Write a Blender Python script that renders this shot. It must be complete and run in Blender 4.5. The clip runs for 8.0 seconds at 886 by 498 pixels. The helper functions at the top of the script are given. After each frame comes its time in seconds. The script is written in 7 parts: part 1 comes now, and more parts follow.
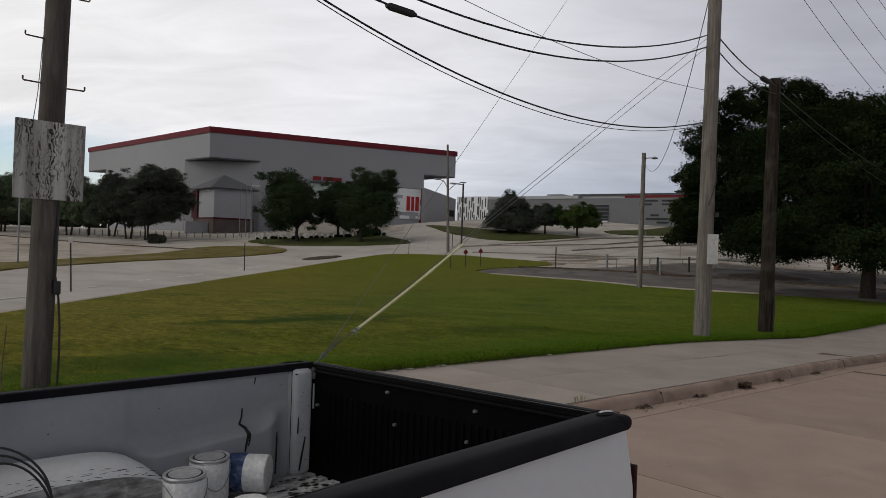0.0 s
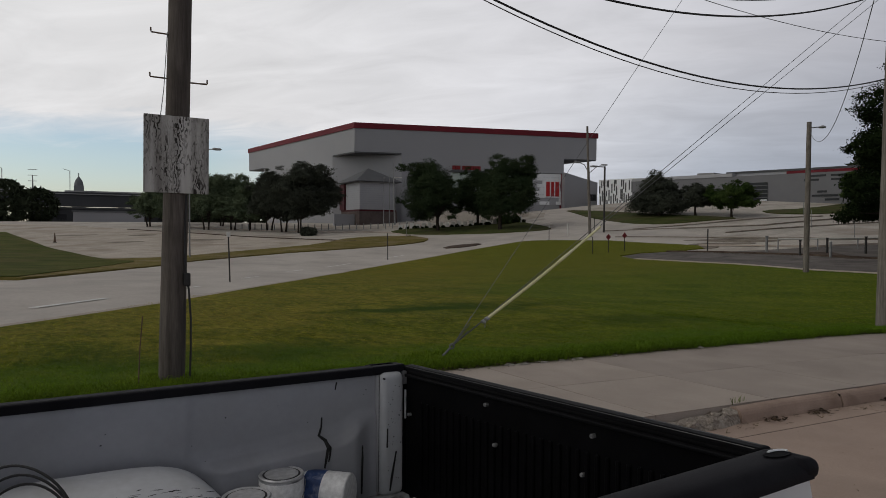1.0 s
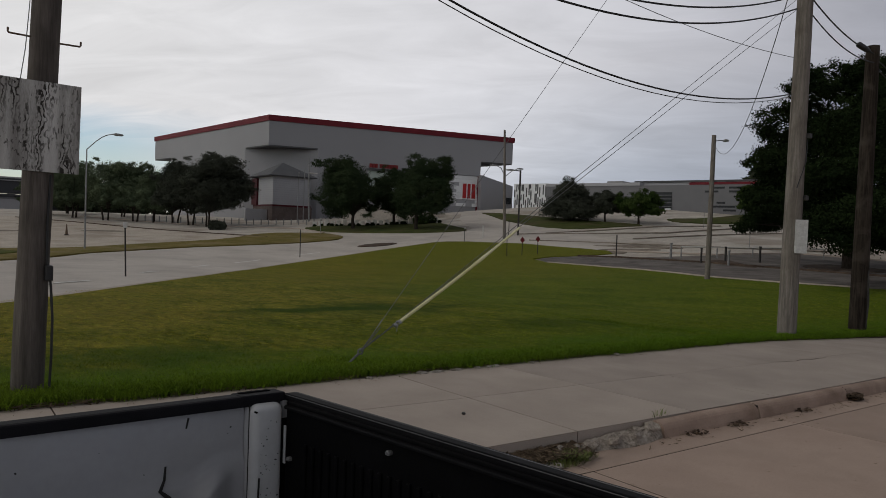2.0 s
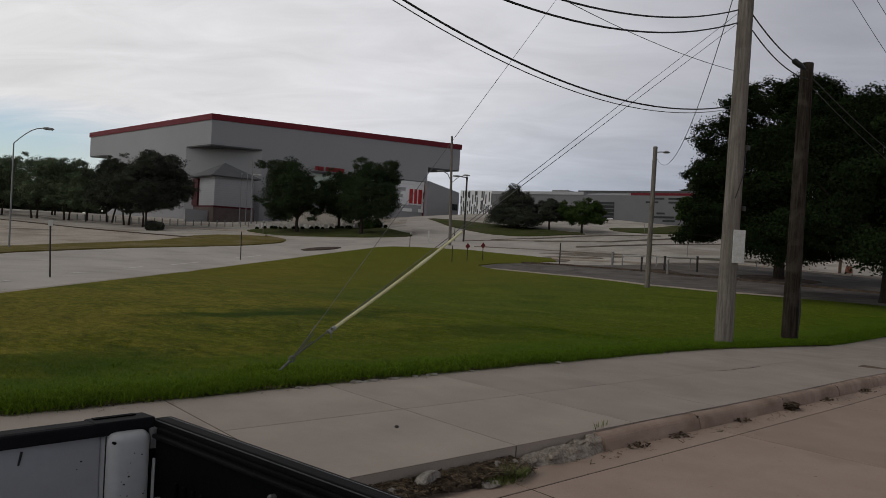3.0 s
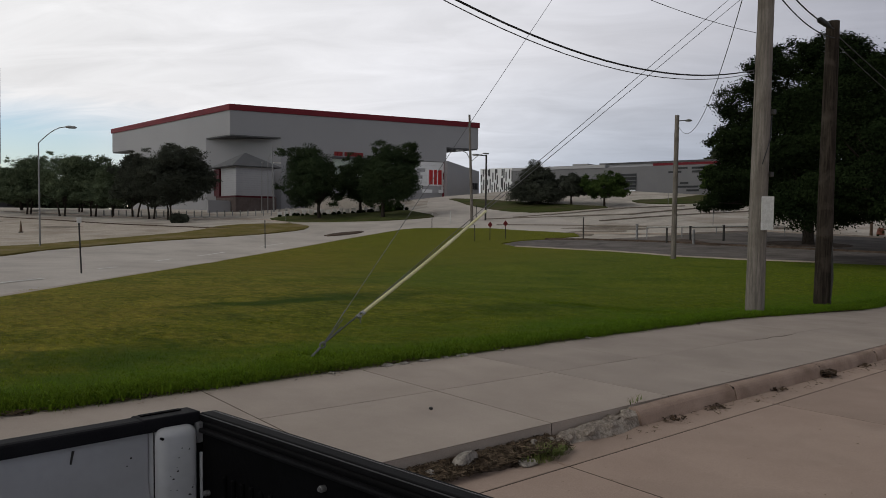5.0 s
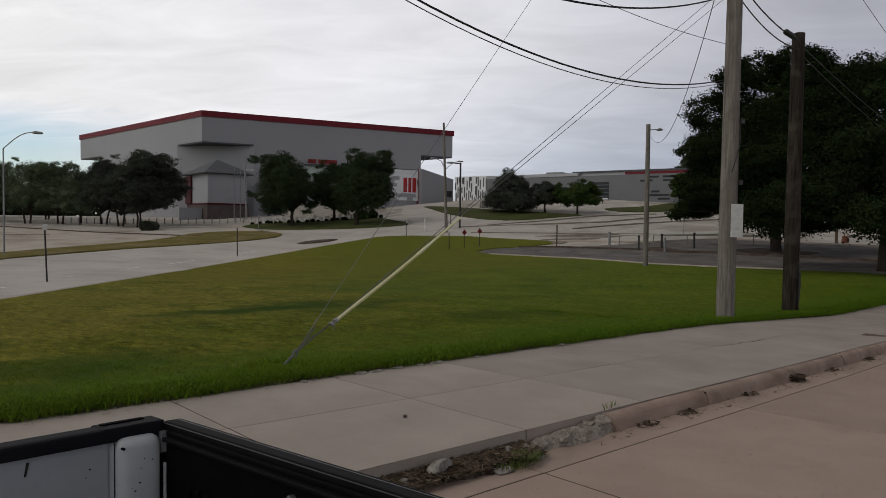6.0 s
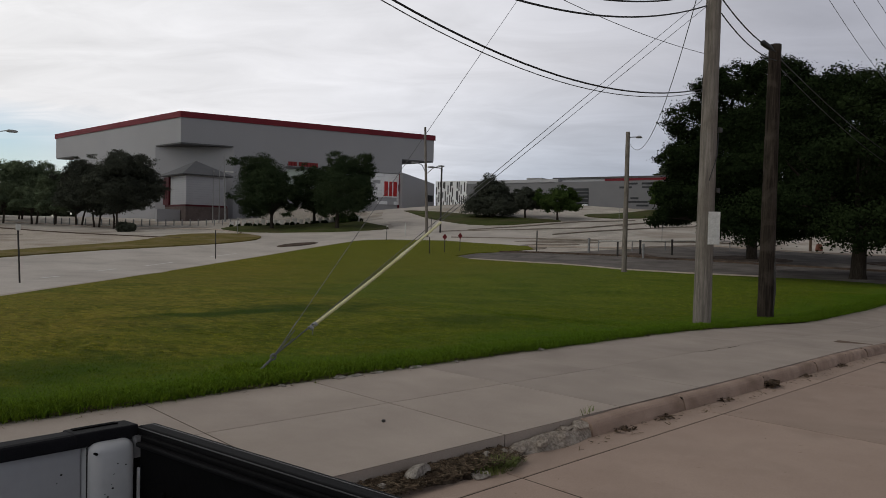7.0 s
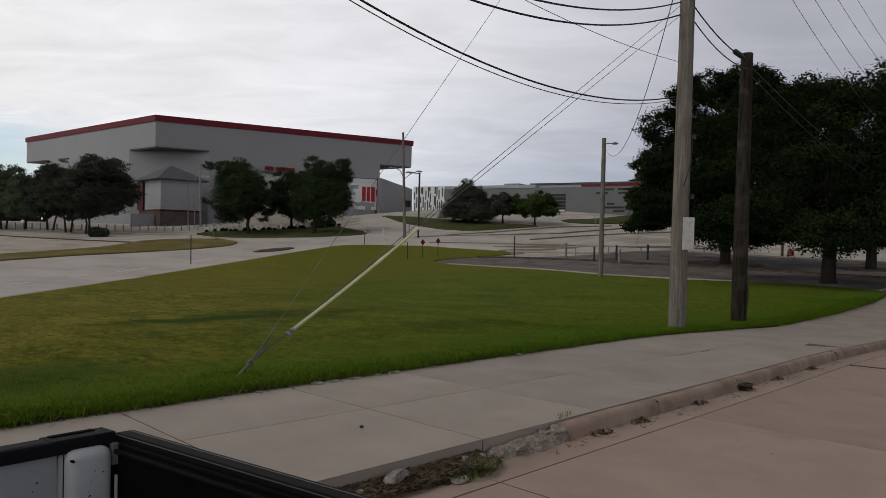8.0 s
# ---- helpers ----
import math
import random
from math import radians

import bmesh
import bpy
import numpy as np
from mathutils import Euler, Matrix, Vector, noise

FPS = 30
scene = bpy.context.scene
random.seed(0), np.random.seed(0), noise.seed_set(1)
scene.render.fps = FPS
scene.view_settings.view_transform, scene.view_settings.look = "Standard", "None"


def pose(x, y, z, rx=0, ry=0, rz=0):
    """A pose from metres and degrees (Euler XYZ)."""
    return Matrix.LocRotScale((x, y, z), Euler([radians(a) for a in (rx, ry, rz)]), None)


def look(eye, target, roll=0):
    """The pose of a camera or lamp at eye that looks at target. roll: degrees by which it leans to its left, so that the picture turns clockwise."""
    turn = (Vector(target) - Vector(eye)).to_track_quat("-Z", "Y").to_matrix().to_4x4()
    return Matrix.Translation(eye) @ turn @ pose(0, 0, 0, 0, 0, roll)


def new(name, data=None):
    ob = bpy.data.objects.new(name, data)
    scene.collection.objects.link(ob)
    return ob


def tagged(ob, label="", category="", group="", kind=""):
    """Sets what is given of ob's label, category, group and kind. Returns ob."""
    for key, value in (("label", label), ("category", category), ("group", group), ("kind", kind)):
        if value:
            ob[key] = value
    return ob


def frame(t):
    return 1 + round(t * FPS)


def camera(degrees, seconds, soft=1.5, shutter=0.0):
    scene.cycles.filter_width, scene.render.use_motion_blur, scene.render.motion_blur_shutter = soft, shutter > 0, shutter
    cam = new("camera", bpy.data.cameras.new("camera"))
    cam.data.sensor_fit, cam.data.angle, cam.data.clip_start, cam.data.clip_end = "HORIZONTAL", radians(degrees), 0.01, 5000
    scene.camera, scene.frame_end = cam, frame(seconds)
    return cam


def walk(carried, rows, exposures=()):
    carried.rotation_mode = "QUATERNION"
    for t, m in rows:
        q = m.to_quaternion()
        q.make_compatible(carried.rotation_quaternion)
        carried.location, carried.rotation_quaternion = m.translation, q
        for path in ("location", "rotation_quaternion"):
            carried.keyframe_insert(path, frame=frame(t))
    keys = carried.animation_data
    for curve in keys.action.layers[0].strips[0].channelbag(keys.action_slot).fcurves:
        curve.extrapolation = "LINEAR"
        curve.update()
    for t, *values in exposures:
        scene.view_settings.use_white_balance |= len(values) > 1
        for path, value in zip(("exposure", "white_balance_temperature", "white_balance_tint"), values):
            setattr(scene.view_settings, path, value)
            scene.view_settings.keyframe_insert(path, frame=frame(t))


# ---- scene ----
from mathutils.geometry import delaunay_2d_cdt

cam = camera(66.6, 8.0, soft=0.75)
PATH = [
    (0.0, look((-1.142, -1.131, 1.891), (0.188, 0.363, 1.878), 1.9)),
    (0.5, look((-0.907, -1.006, 1.881), (0.252, 0.623, 1.922), 0.4)),
    (1.0, look((-0.656, -0.77, 1.862), (0.336, 0.966, 1.803), 0.4)),
    (1.5, look((-0.472, -0.425, 1.824), (0.772, 1.14, 1.8), 1.1)),
    (1.7, look((-0.406, -0.328, 1.828), (0.813, 1.256, 1.765), 1.5)),
    (2.8, look((-0.015, -0.094, 1.813), (1.192, 1.5, 1.78), 3.2)),
    (3.0, look((0.0, -0.023, 1.797), (1.324, 1.475, 1.767), 3.2)),
    (3.5, look((-0.014, 0.026, 1.794), (1.274, 1.555, 1.749), 1.2)),
    (4.0, look((-0.014, 0.05, 1.795), (1.293, 1.561, 1.698), 1.1)),
    (4.5, look((-0.014, 0.023, 1.802), (1.237, 1.582, 1.718), -0.2)),
    (4.7, look((-0.015, 0.018, 1.807), (1.241, 1.571, 1.712), 0.3)),
    (6.0, look((0.014, 0.048, 1.788), (1.346, 1.538, 1.721), 0.7)),
    (6.5, look((0.014, 0.045, 1.786), (1.364, 1.52, 1.733), 1.3)),
    (7.0, look((0.015, 0.049, 1.789), (1.39, 1.5, 1.736), 1.3)),
    (7.5, look((0.009, 0.044, 1.791), (1.417, 1.464, 1.758), 1.7)),
    (8.0, look((-0.002, 0.035, 1.791), (1.42, 1.441, 1.755), 1.3)),
]
walk(cam, PATH, exposures=[(0.0, -0.09), (0.5, -0.32), (1.0, -0.32), (1.7, -0.32), (2.8, -0.32), (3.5, -0.24), (4.5, -0.10), (6.0, -0.11), (8.0, -0.10)])

# ---------------------------------------------------------------- world and sun
def build_world():
    w = bpy.data.worlds.new("overcast_sky")
    scene.world = w
    w.use_nodes = True
    nt = w.node_tree
    nt.nodes.clear()
    N = lambda kind, **kw: node(nt, kind, **kw)
    L = nt.links.new
    tc = N("ShaderNodeTexCoord")
    sep = N("ShaderNodeSeparateXYZ")
    L(tc.outputs["Generated"], sep.inputs[0])
    # flat cloud layer: direction divided by its height
    den = N("ShaderNodeMath", operation="ADD")
    L(sep.outputs["Z"], den.inputs[0])
    den.inputs[1].default_value = 0.16
    den2 = N("ShaderNodeMath", operation="MAXIMUM")
    L(den.outputs[0], den2.inputs[0])
    den2.inputs[1].default_value = 0.05
    comb = N("ShaderNodeCombineXYZ")
    for axis in "XY":
        div = N("ShaderNodeMath", operation="DIVIDE")
        L(sep.outputs[axis], div.inputs[0])
        L(den2.outputs[0], div.inputs[1])
        L(div.outputs[0], comb.inputs[axis])
    turn = N("ShaderNodeMapping")
    turn.inputs["Rotation"].default_value = (0, 0, radians(46))
    L(comb.outputs[0], turn.inputs[0])
    rot = N("ShaderNodeMapping")
    rot.inputs["Scale"].default_value = (0.75, 1.5, 1)
    L(turn.outputs[0], rot.inputs[0])
    broad = N("ShaderNodeTexNoise")
    broad.inputs["Scale"].default_value = 0.9
    broad.inputs["Detail"].default_value = 3
    fine = N("ShaderNodeTexNoise")
    fine.inputs["Scale"].default_value = 2.6
    fine.inputs["Detail"].default_value = 7
    fine.inputs["Roughness"].default_value = 0.58
    fine.inputs["Distortion"].default_value = 0.7
    for n in (broad, fine):
        L(rot.outputs[0], n.inputs["Vector"])
    # side to side: the bright side of the sky lies to the west of the arena
    side = N("ShaderNodeVectorMath", operation="DOT_PRODUCT")
    L(tc.outputs["Generated"], side.inputs[0])
    side.inputs[1].default_value = (-0.80, 0.60, 0.0)
    sm = N("ShaderNodeMapRange")
    sm.inputs["From Min"].default_value = -0.55
    sm.inputs["From Max"].default_value = 0.45
    L(side.outputs["Value"], sm.inputs["Value"])
    ramp = N("ShaderNodeValToRGB")
    ramp.color_ramp.elements[0].color = (0.415, 0.425, 0.485, 1)
    ramp.color_ramp.elements[1].color = (0.85, 0.845, 0.855, 1)
    mid = ramp.color_ramp.elements.new(0.5)
    mid.color = (0.81, 0.81, 0.85, 1)
    L(sm.outputs[0], ramp.inputs[0])
    mixf = N("ShaderNodeMath", operation="MULTIPLY_ADD")
    L(fine.outputs["Fac"], mixf.inputs[0])
    mixf.inputs[1].default_value = 0.62
    mm = N("ShaderNodeMath", operation="MULTIPLY")
    L(broad.outputs["Fac"], mm.inputs[0])
    mm.inputs[1].default_value = 0.38
    L(mm.outputs[0], mixf.inputs[2])
    shade = N("ShaderNodeMapRange")
    shade.inputs["From Min"].default_value = 0.36
    shade.inputs["From Max"].default_value = 0.66
    shade.inputs["To Min"].default_value = 0.96
    shade.inputs["To Max"].default_value = 1.18
    L(mixf.outputs[0], shade.inputs["Value"])
    # unseen sky overhead is made dimmer than the horizon band, to cut ground light
    high = N("ShaderNodeMapRange")
    high.inputs["From Min"].default_value = 0.36
    high.inputs["From Max"].default_value = 0.70
    high.inputs["To Min"].default_value = 1.0
    high.inputs["To Max"].default_value = ZENITH
    L(sep.outputs["Z"], high.inputs["Value"])
    both = N("ShaderNodeMath", operation="MULTIPLY")
    L(shade.outputs[0], both.inputs[0])
    L(high.outputs[0], both.inputs[1])
    cloud = N("ShaderNodeVectorMath", operation="SCALE")
    L(ramp.outputs["Color"], cloud.inputs[0])
    L(both.outputs[0], cloud.inputs["Scale"])
    # duller and bluer low in the east
    east = N("ShaderNodeMapRange")
    east.inputs["From Min"].default_value = 0.12
    east.inputs["From Max"].default_value = -0.25
    L(side.outputs["Value"], east.inputs["Value"])
    low = N("ShaderNodeMapRange", interpolation_type="SMOOTHSTEP")
    low.inputs["From Min"].default_value = 0.24
    low.inputs["From Max"].default_value = 0.04
    L(sep.outputs["Z"], low.inputs["Value"])
    dull = N("ShaderNodeMath", operation="MULTIPLY")
    L(east.outputs[0], dull.inputs[0])
    L(low.outputs[0], dull.inputs[1])
    tint = N("ShaderNodeMix", data_type="RGBA")
    L(dull.outputs[0], tint.inputs["Factor"])
    tint.inputs["A"].default_value = (1, 1, 1, 1)
    tint.inputs["B"].default_value = (0.68, 0.75, 0.82, 1)
    tinted = N("ShaderNodeVectorMath", operation="MULTIPLY")
    L(cloud.outputs[0], tinted.inputs[0])
    L(tint.outputs["Result"], tinted.inputs[1])
    # open sky low on the bright side
    sky = N("ShaderNodeTexSky")
    sky.sky_type = "NISHITA"
    sky.sun_disc = False
    sky.sun_elevation = radians(SUN_EL)
    sky.sun_rotation = radians(SUN_ROT)
    skys = N("ShaderNodeVectorMath", operation="SCALE")
    L(sky.outputs["Color"], skys.inputs[0])
    skys.inputs["Scale"].default_value = 0.15
    lo = N("ShaderNodeMapRange")
    lo.inputs["From Min"].default_value = 0.15
    lo.inputs["From Max"].default_value = 0.105
    wob = N("ShaderNodeMath", operation="MULTIPLY_ADD")
    L(fine.outputs["Fac"], wob.inputs[0])
    wob.inputs[1].default_value = 0.06
    wob.inputs[2].default_value = -0.03
    zz = N("ShaderNodeMath", operation="ADD")
    L(sep.outputs["Z"], zz.inputs[0])
    L(wob.outputs[0], zz.inputs[1])
    L(zz.outputs[0], lo.inputs["Value"])
    lf = N("ShaderNodeMapRange")
    lf.inputs["From Min"].default_value = 0.26
    lf.inputs["From Max"].default_value = 0.44
    L(side.outputs["Value"], lf.inputs["Value"])
    gap = N("ShaderNodeMath", operation="MULTIPLY")
    L(lo.outputs[0], gap.inputs[0])
    L(lf.outputs[0], gap.inputs[1])
    gap2 = N("ShaderNodeMath", operation="MULTIPLY")
    L(gap.outputs[0], gap2.inputs[0])
    gap2.inputs[1].default_value = 0.95
    mix = N("ShaderNodeMix", data_type="RGBA")
    L(gap2.outputs[0], mix.inputs["Factor"])
    L(tinted.outputs[0], mix.inputs["A"])
    L(skys.outputs[0], mix.inputs["B"])
    bg = N("ShaderNodeBackground")
    bg.inputs["Strength"].default_value = SKY
    L(mix.outputs["Result"], bg.inputs["Color"])
    out = N("ShaderNodeOutputWorld")
    L(bg.outputs[0], out.inputs["Surface"])


def node(nt, kind, **kw):
    n = nt.nodes.new(kind)
    if "operation" in kw:
        n.operation = kw["operation"]
    if "data_type" in kw:
        n.data_type = kw["data_type"]
    return n


SUN_EL, SUN_ROT, ZENITH, SKY = 48.0, -75.0, 0.16, 1.0
build_world()
sun = new("sun", bpy.data.lights.new("sun", "SUN"))
sun.data.energy, sun.data.angle, sun.data.color = 0.78, radians(35), (1.0, 0.96, 0.9)
sun.matrix_world = look((-60, 20, 72), (0, 0, 0))


# ---------------------------------------------------------------- the lie of the land
def ease(v):
    v = min(1.0, max(0.0, v))
    return v * v * (3 - 2 * v)


def clip(v, a, b):
    return min(b, max(a, v))


def near_plane(x, y):
    """The sidewalk's plane, which falls gently along the street and across it."""
    return 0.401 - 0.0297 * clip(x, -30, 60) - 0.0276 * clip(y, -10, 60) - 0.022 * clip(x - 13, 0, 12)


def land(x, y):
    """Height of the lawn and of all that lies beyond it."""
    s, c = 0.64 * x + 0.77 * y, 0.77 * x - 0.64 * y
    q = -0.95 + 0.036 * clip(c, -16, 24) + (4.6 + 4.0 * ease((c + 50) / 80)) * ease((s - 45) / 100)
    d = clip((near_plane(x, y) - q) / 0.1, -30, 30)
    return q + 0.1 * math.log1p(math.exp(d))


def walk_z(x, y):
    """The sidewalk: flat beside the street, climbing to the lawn's level further along."""
    p = near_plane(x, y)
    return p + ease((x - 17.5) / 6) * ease((y - 3.6) / 2.8) * max(0.0, land(x, y) - p)


def street_z(x, y):
    return near_plane(x, y) - 0.15


# ---------------------------------------------------------------- materials
def mk(name, c1, c2, scale=5.0, rough=0.7, metal=0.0, bump=0.15, fine=60.0, stretch=(1, 1, 1), vary=0.0, spec=0.4,
       stain=None, stain_scale=0.6, stain_amount=0.35, detail=4.0, bump_dist=0.01, grain=0.14):
    m = bpy.data.materials.new(name)
    m.use_nodes = True
    nt = m.node_tree
    b = nt.nodes["Principled BSDF"]
    L = nt.links.new
    tc = nt.nodes.new("ShaderNodeTexCoord")
    mp = nt.nodes.new("ShaderNodeMapping")
    mp.inputs["Scale"].default_value = stretch
    L(tc.outputs["Object"], mp.inputs[0])
    n1 = nt.nodes.new("ShaderNodeTexNoise")
    n1.inputs["Scale"].default_value, n1.inputs["Detail"].default_value = scale, detail
    n1.inputs["Roughness"].default_value = 0.6
    L(mp.outputs[0], n1.inputs["Vector"])
    ramp = nt.nodes.new("ShaderNodeValToRGB")
    ramp.color_ramp.elements[0].position, ramp.color_ramp.elements[1].position = 0.32, 0.68
    ramp.color_ramp.elements[0].color, ramp.color_ramp.elements[1].color = (*c1, 1), (*c2, 1)
    L(n1.outputs["Fac"], ramp.inputs[0])
    color = ramp.outputs["Color"]
    n2 = nt.nodes.new("ShaderNodeTexNoise")
    n2.inputs["Scale"].default_value, n2.inputs["Detail"].default_value = fine, 3
    L(mp.outputs[0], n2.inputs["Vector"])
    mr = nt.nodes.new("ShaderNodeMapRange")
    mr.inputs["From Min"].default_value, mr.inputs["From Max"].default_value = 0.3, 0.7
    mr.inputs["To Min"].default_value, mr.inputs["To Max"].default_value = 1 - grain, 1 + grain
    L(n2.outputs["Fac"], mr.inputs["Value"])
    sc = nt.nodes.new("ShaderNodeVectorMath")
    sc.operation = "SCALE"
    L(color, sc.inputs[0])
    L(mr.outputs[0], sc.inputs["Scale"])
    color = sc.outputs[0]
    if stain:
        n3 = nt.nodes.new("ShaderNodeTexNoise")
        n3.inputs["Scale"].default_value, n3.inputs["Detail"].default_value = stain_scale, 5
        n3.inputs["Distortion"].default_value = 0.6
        L(tc.outputs["Object"], n3.inputs["Vector"])
        m3 = nt.nodes.new("ShaderNodeMapRange")
        m3.inputs["From Min"].default_value, m3.inputs["From Max"].default_value = 0.48, 0.66
        m3.inputs["To Max"].default_value = stain_amount
        L(n3.outputs["Fac"], m3.inputs["Value"])
        mx = nt.nodes.new("ShaderNodeMix")
        mx.data_type = "RGBA"
        L(m3.outputs[0], mx.inputs["Factor"])
        L(color, mx.inputs["A"])
        mx.inputs["B"].default_value = (*stain, 1)
        color = mx.outputs["Result"]
    if vary:
        oi = nt.nodes.new("ShaderNodeObjectInfo")
        vr = nt.nodes.new("ShaderNodeMapRange")
        vr.inputs["To Min"].default_value, vr.inputs["To Max"].default_value = 1 - vary, 1 + vary
        L(oi.outputs["Random"], vr.inputs["Value"])
        s2 = nt.nodes.new("ShaderNodeVectorMath")
        s2.operation = "SCALE"
        L(color, s2.inputs[0])
        L(vr.outputs[0], s2.inputs["Scale"])
        color = s2.outputs[0]
    L(color, b.inputs["Base Color"])
    b.inputs["Roughness"].default_value, b.inputs["Metallic"].default_value = rough, metal
    b.inputs["Specular IOR Level"].default_value = spec
    if bump:
        bp = nt.nodes.new("ShaderNodeBump")
        bp.inputs["Strength"].default_value, bp.inputs["Distance"].default_value = bump, bump_dist
        L(n2.outputs["Fac"], bp.inputs["Height"])
        L(bp.outputs[0], b.inputs["Normal"])
    return m


def island_vary(m, amount):
    """Lets every loose piece of a joined mesh differ a little in tone."""
    nt = m.node_tree
    b = nt.nodes["Principled BSDF"]
    src = b.inputs["Base Color"].links[0].from_socket
    geo = nt.nodes.new("ShaderNodeNewGeometry")
    vr = nt.nodes.new("ShaderNodeMapRange")
    vr.inputs["To Min"].default_value, vr.inputs["To Max"].default_value = 1 - amount, 1 + amount
    nt.links.new(geo.outputs["Random Per Island"], vr.inputs["Value"])
    s2 = nt.nodes.new("ShaderNodeVectorMath")
    s2.operation = "SCALE"
    nt.links.new(src, s2.inputs[0])
    nt.links.new(vr.outputs[0], s2.inputs["Scale"])
    nt.links.new(s2.outputs[0], b.inputs["Base Color"])
    return m


M_SIDEWALK = mk("sidewalk_concrete", (0.360, 0.305, 0.262), (0.426, 0.364, 0.314), 1.1, 0.85, bump=0.25, fine=120, vary=0.06,
                stain=(0.27, 0.228, 0.187), stain_scale=0.8, stain_amount=0.3, spec=0.2, bump_dist=0.003, grain=0.09)
M_SIDEWALK_OLD = mk("older_sidewalk_concrete", (0.332, 0.283, 0.245), (0.396, 0.339, 0.295), 0.9, 0.85, bump=0.25, fine=120, vary=0.015,
                    stain=(0.23, 0.197, 0.167), stain_scale=0.5, stain_amount=0.4, spec=0.2, bump_dist=0.003, grain=0.09)
M_STREET = mk("street_concrete", (0.355, 0.266, 0.216), (0.42, 0.321, 0.262), 0.9, 0.85, bump=0.3, fine=100, vary=0.06,
              stain=(0.22, 0.17, 0.138), stain_scale=0.8, stain_amount=0.35, spec=0.2, bump_dist=0.003, grain=0.1)
M_KERB = mk("kerb_concrete", (0.26, 0.188, 0.148), (0.37, 0.278, 0.224), 2.2, 0.9, bump=0.3, fine=90, vary=0.10,
            stain=(0.15, 0.105, 0.078), stain_scale=2.6, stain_amount=0.5, spec=0.15, bump_dist=0.006)
M_RUBBLE = mk("broken_concrete", (0.17, 0.15, 0.13), (0.40, 0.37, 0.33), 22, 0.95, bump=0.9, fine=70, spec=0.15, bump_dist=0.02)
M_CRUMBLE = mk("crumbled_concrete", (0.20, 0.168, 0.138), (0.50, 0.438, 0.375), 38, 0.95, bump=1.0, fine=120, spec=0.15, bump_dist=0.02, stain=(0.50, 0.445, 0.385), stain_scale=9, stain_amount=0.6)
M_SOIL = mk("soil_and_litter", (0.055, 0.04, 0.03), (0.15, 0.115, 0.085), 14, 0.95, bump=1.0, fine=90, spec=0.1, bump_dist=0.02)


def grass_material(name, gain, blade, lush=True):
    """Green turf with olive, yellowed and dark lush patches, the same for the soil sheet and the blades on it."""
    m = mk(name, (0.165 * gain, 0.170 * gain, 0.015 * gain), (0.285 * gain, 0.232 * gain, 0.030 * gain), 0.14, 0.95 if not blade else 0.8, bump=0.0 if blade else 0.8, fine=26, spec=0.06,
           stain=(0.142 * gain, 0.165 * gain, 0.014 * gain), stain_scale=0.09, stain_amount=0.85, bump_dist=0.05, detail=7, grain=0.2)
    nt = m.node_tree
    b = nt.nodes["Principled BSDF"]
    L = nt.links.new
    tc = nt.nodes.new("ShaderNodeTexCoord")

    def over(factor, colour):
        mx = nt.nodes.new("ShaderNodeMix")
        mx.data_type = "RGBA"
        L(factor, mx.inputs["Factor"])
        L(b.inputs["Base Color"].links[0].from_socket, mx.inputs["A"])
        mx.inputs["B"].default_value = (colour[0] * gain, colour[1] * gain, colour[2] * gain, 1)
        L(mx.outputs["Result"], b.inputs["Base Color"])

    def spread(source, lo, hi, amount):
        mr = nt.nodes.new("ShaderNodeMapRange")
        mr.interpolation_type = "SMOOTHSTEP"
        mr.inputs["From Min"].default_value, mr.inputs["From Max"].default_value = lo, hi
        mr.inputs["To Max"].default_value = amount
        L(source, mr.inputs["Value"])
        return mr.outputs[0]

    def mottle(scale, stretch, turn, detail=6):
        mp = nt.nodes.new("ShaderNodeMapping")
        mp.inputs["Scale"].default_value, mp.inputs["Rotation"].default_value = stretch, (0, 0, turn)
        L(tc.outputs["Object"], mp.inputs[0])
        n = nt.nodes.new("ShaderNodeTexNoise")
        n.inputs["Scale"].default_value, n.inputs["Detail"].default_value = scale, detail
        L(mp.outputs[0], n.inputs["Vector"])
        return n.outputs["Fac"]

    # clumps a hand wide
    over(spread(mottle(4.5, (1.3, 0.45, 1), radians(-12), 5), 0.45, 0.60, 0.70), (0.062, 0.080, 0.007))
    over(spread(mottle(6.5, (1.3, 0.4, 1), radians(-12), 4), 0.53, 0.66, 0.40), (0.40, 0.335, 0.062))
    over(spread(mottle(1.5, (1.0, 0.5, 1), radians(-12), 7), 0.47, 0.62, 0.52), (0.066, 0.082, 0.007))
    over(spread(mottle(1.1, (0.9, 0.5, 1), radians(-20), 7), 0.52, 0.68, 0.40), (0.37, 0.305, 0.05))
    over(spread(mottle(0.55, (1, 1, 1), 0, 7), 0.50, 0.66, 0.42), (0.070, 0.096, 0.009))
    # mowing streaks across the slope
    over(spread(mottle(0.9, (0.8, 1.1, 1), radians(38), 7), 0.48, 0.65, 0.32), (0.086, 0.105, 0.008))
    over(spread(mottle(0.7, (0.8, 1.1, 1), radians(38), 7), 0.52, 0.68, 0.38), (0.32, 0.255, 0.042))
    over(spread(mottle(0.16, (0.7, 1.2, 1), radians(30), 7), 0.46, 0.62, 0.45), (0.255, 0.195, 0.032))
    # greener towards the street's far end, drier to the west
    sp = nt.nodes.new("ShaderNodeSeparateXYZ")
    L(tc.outputs["Object"], sp.inputs[0])
    ax = nt.nodes.new("ShaderNodeMath")
    ax.operation = "MULTIPLY_ADD"
    L(sp.outputs["Y"], ax.inputs[0])
    ax.inputs[1].default_value = -0.55
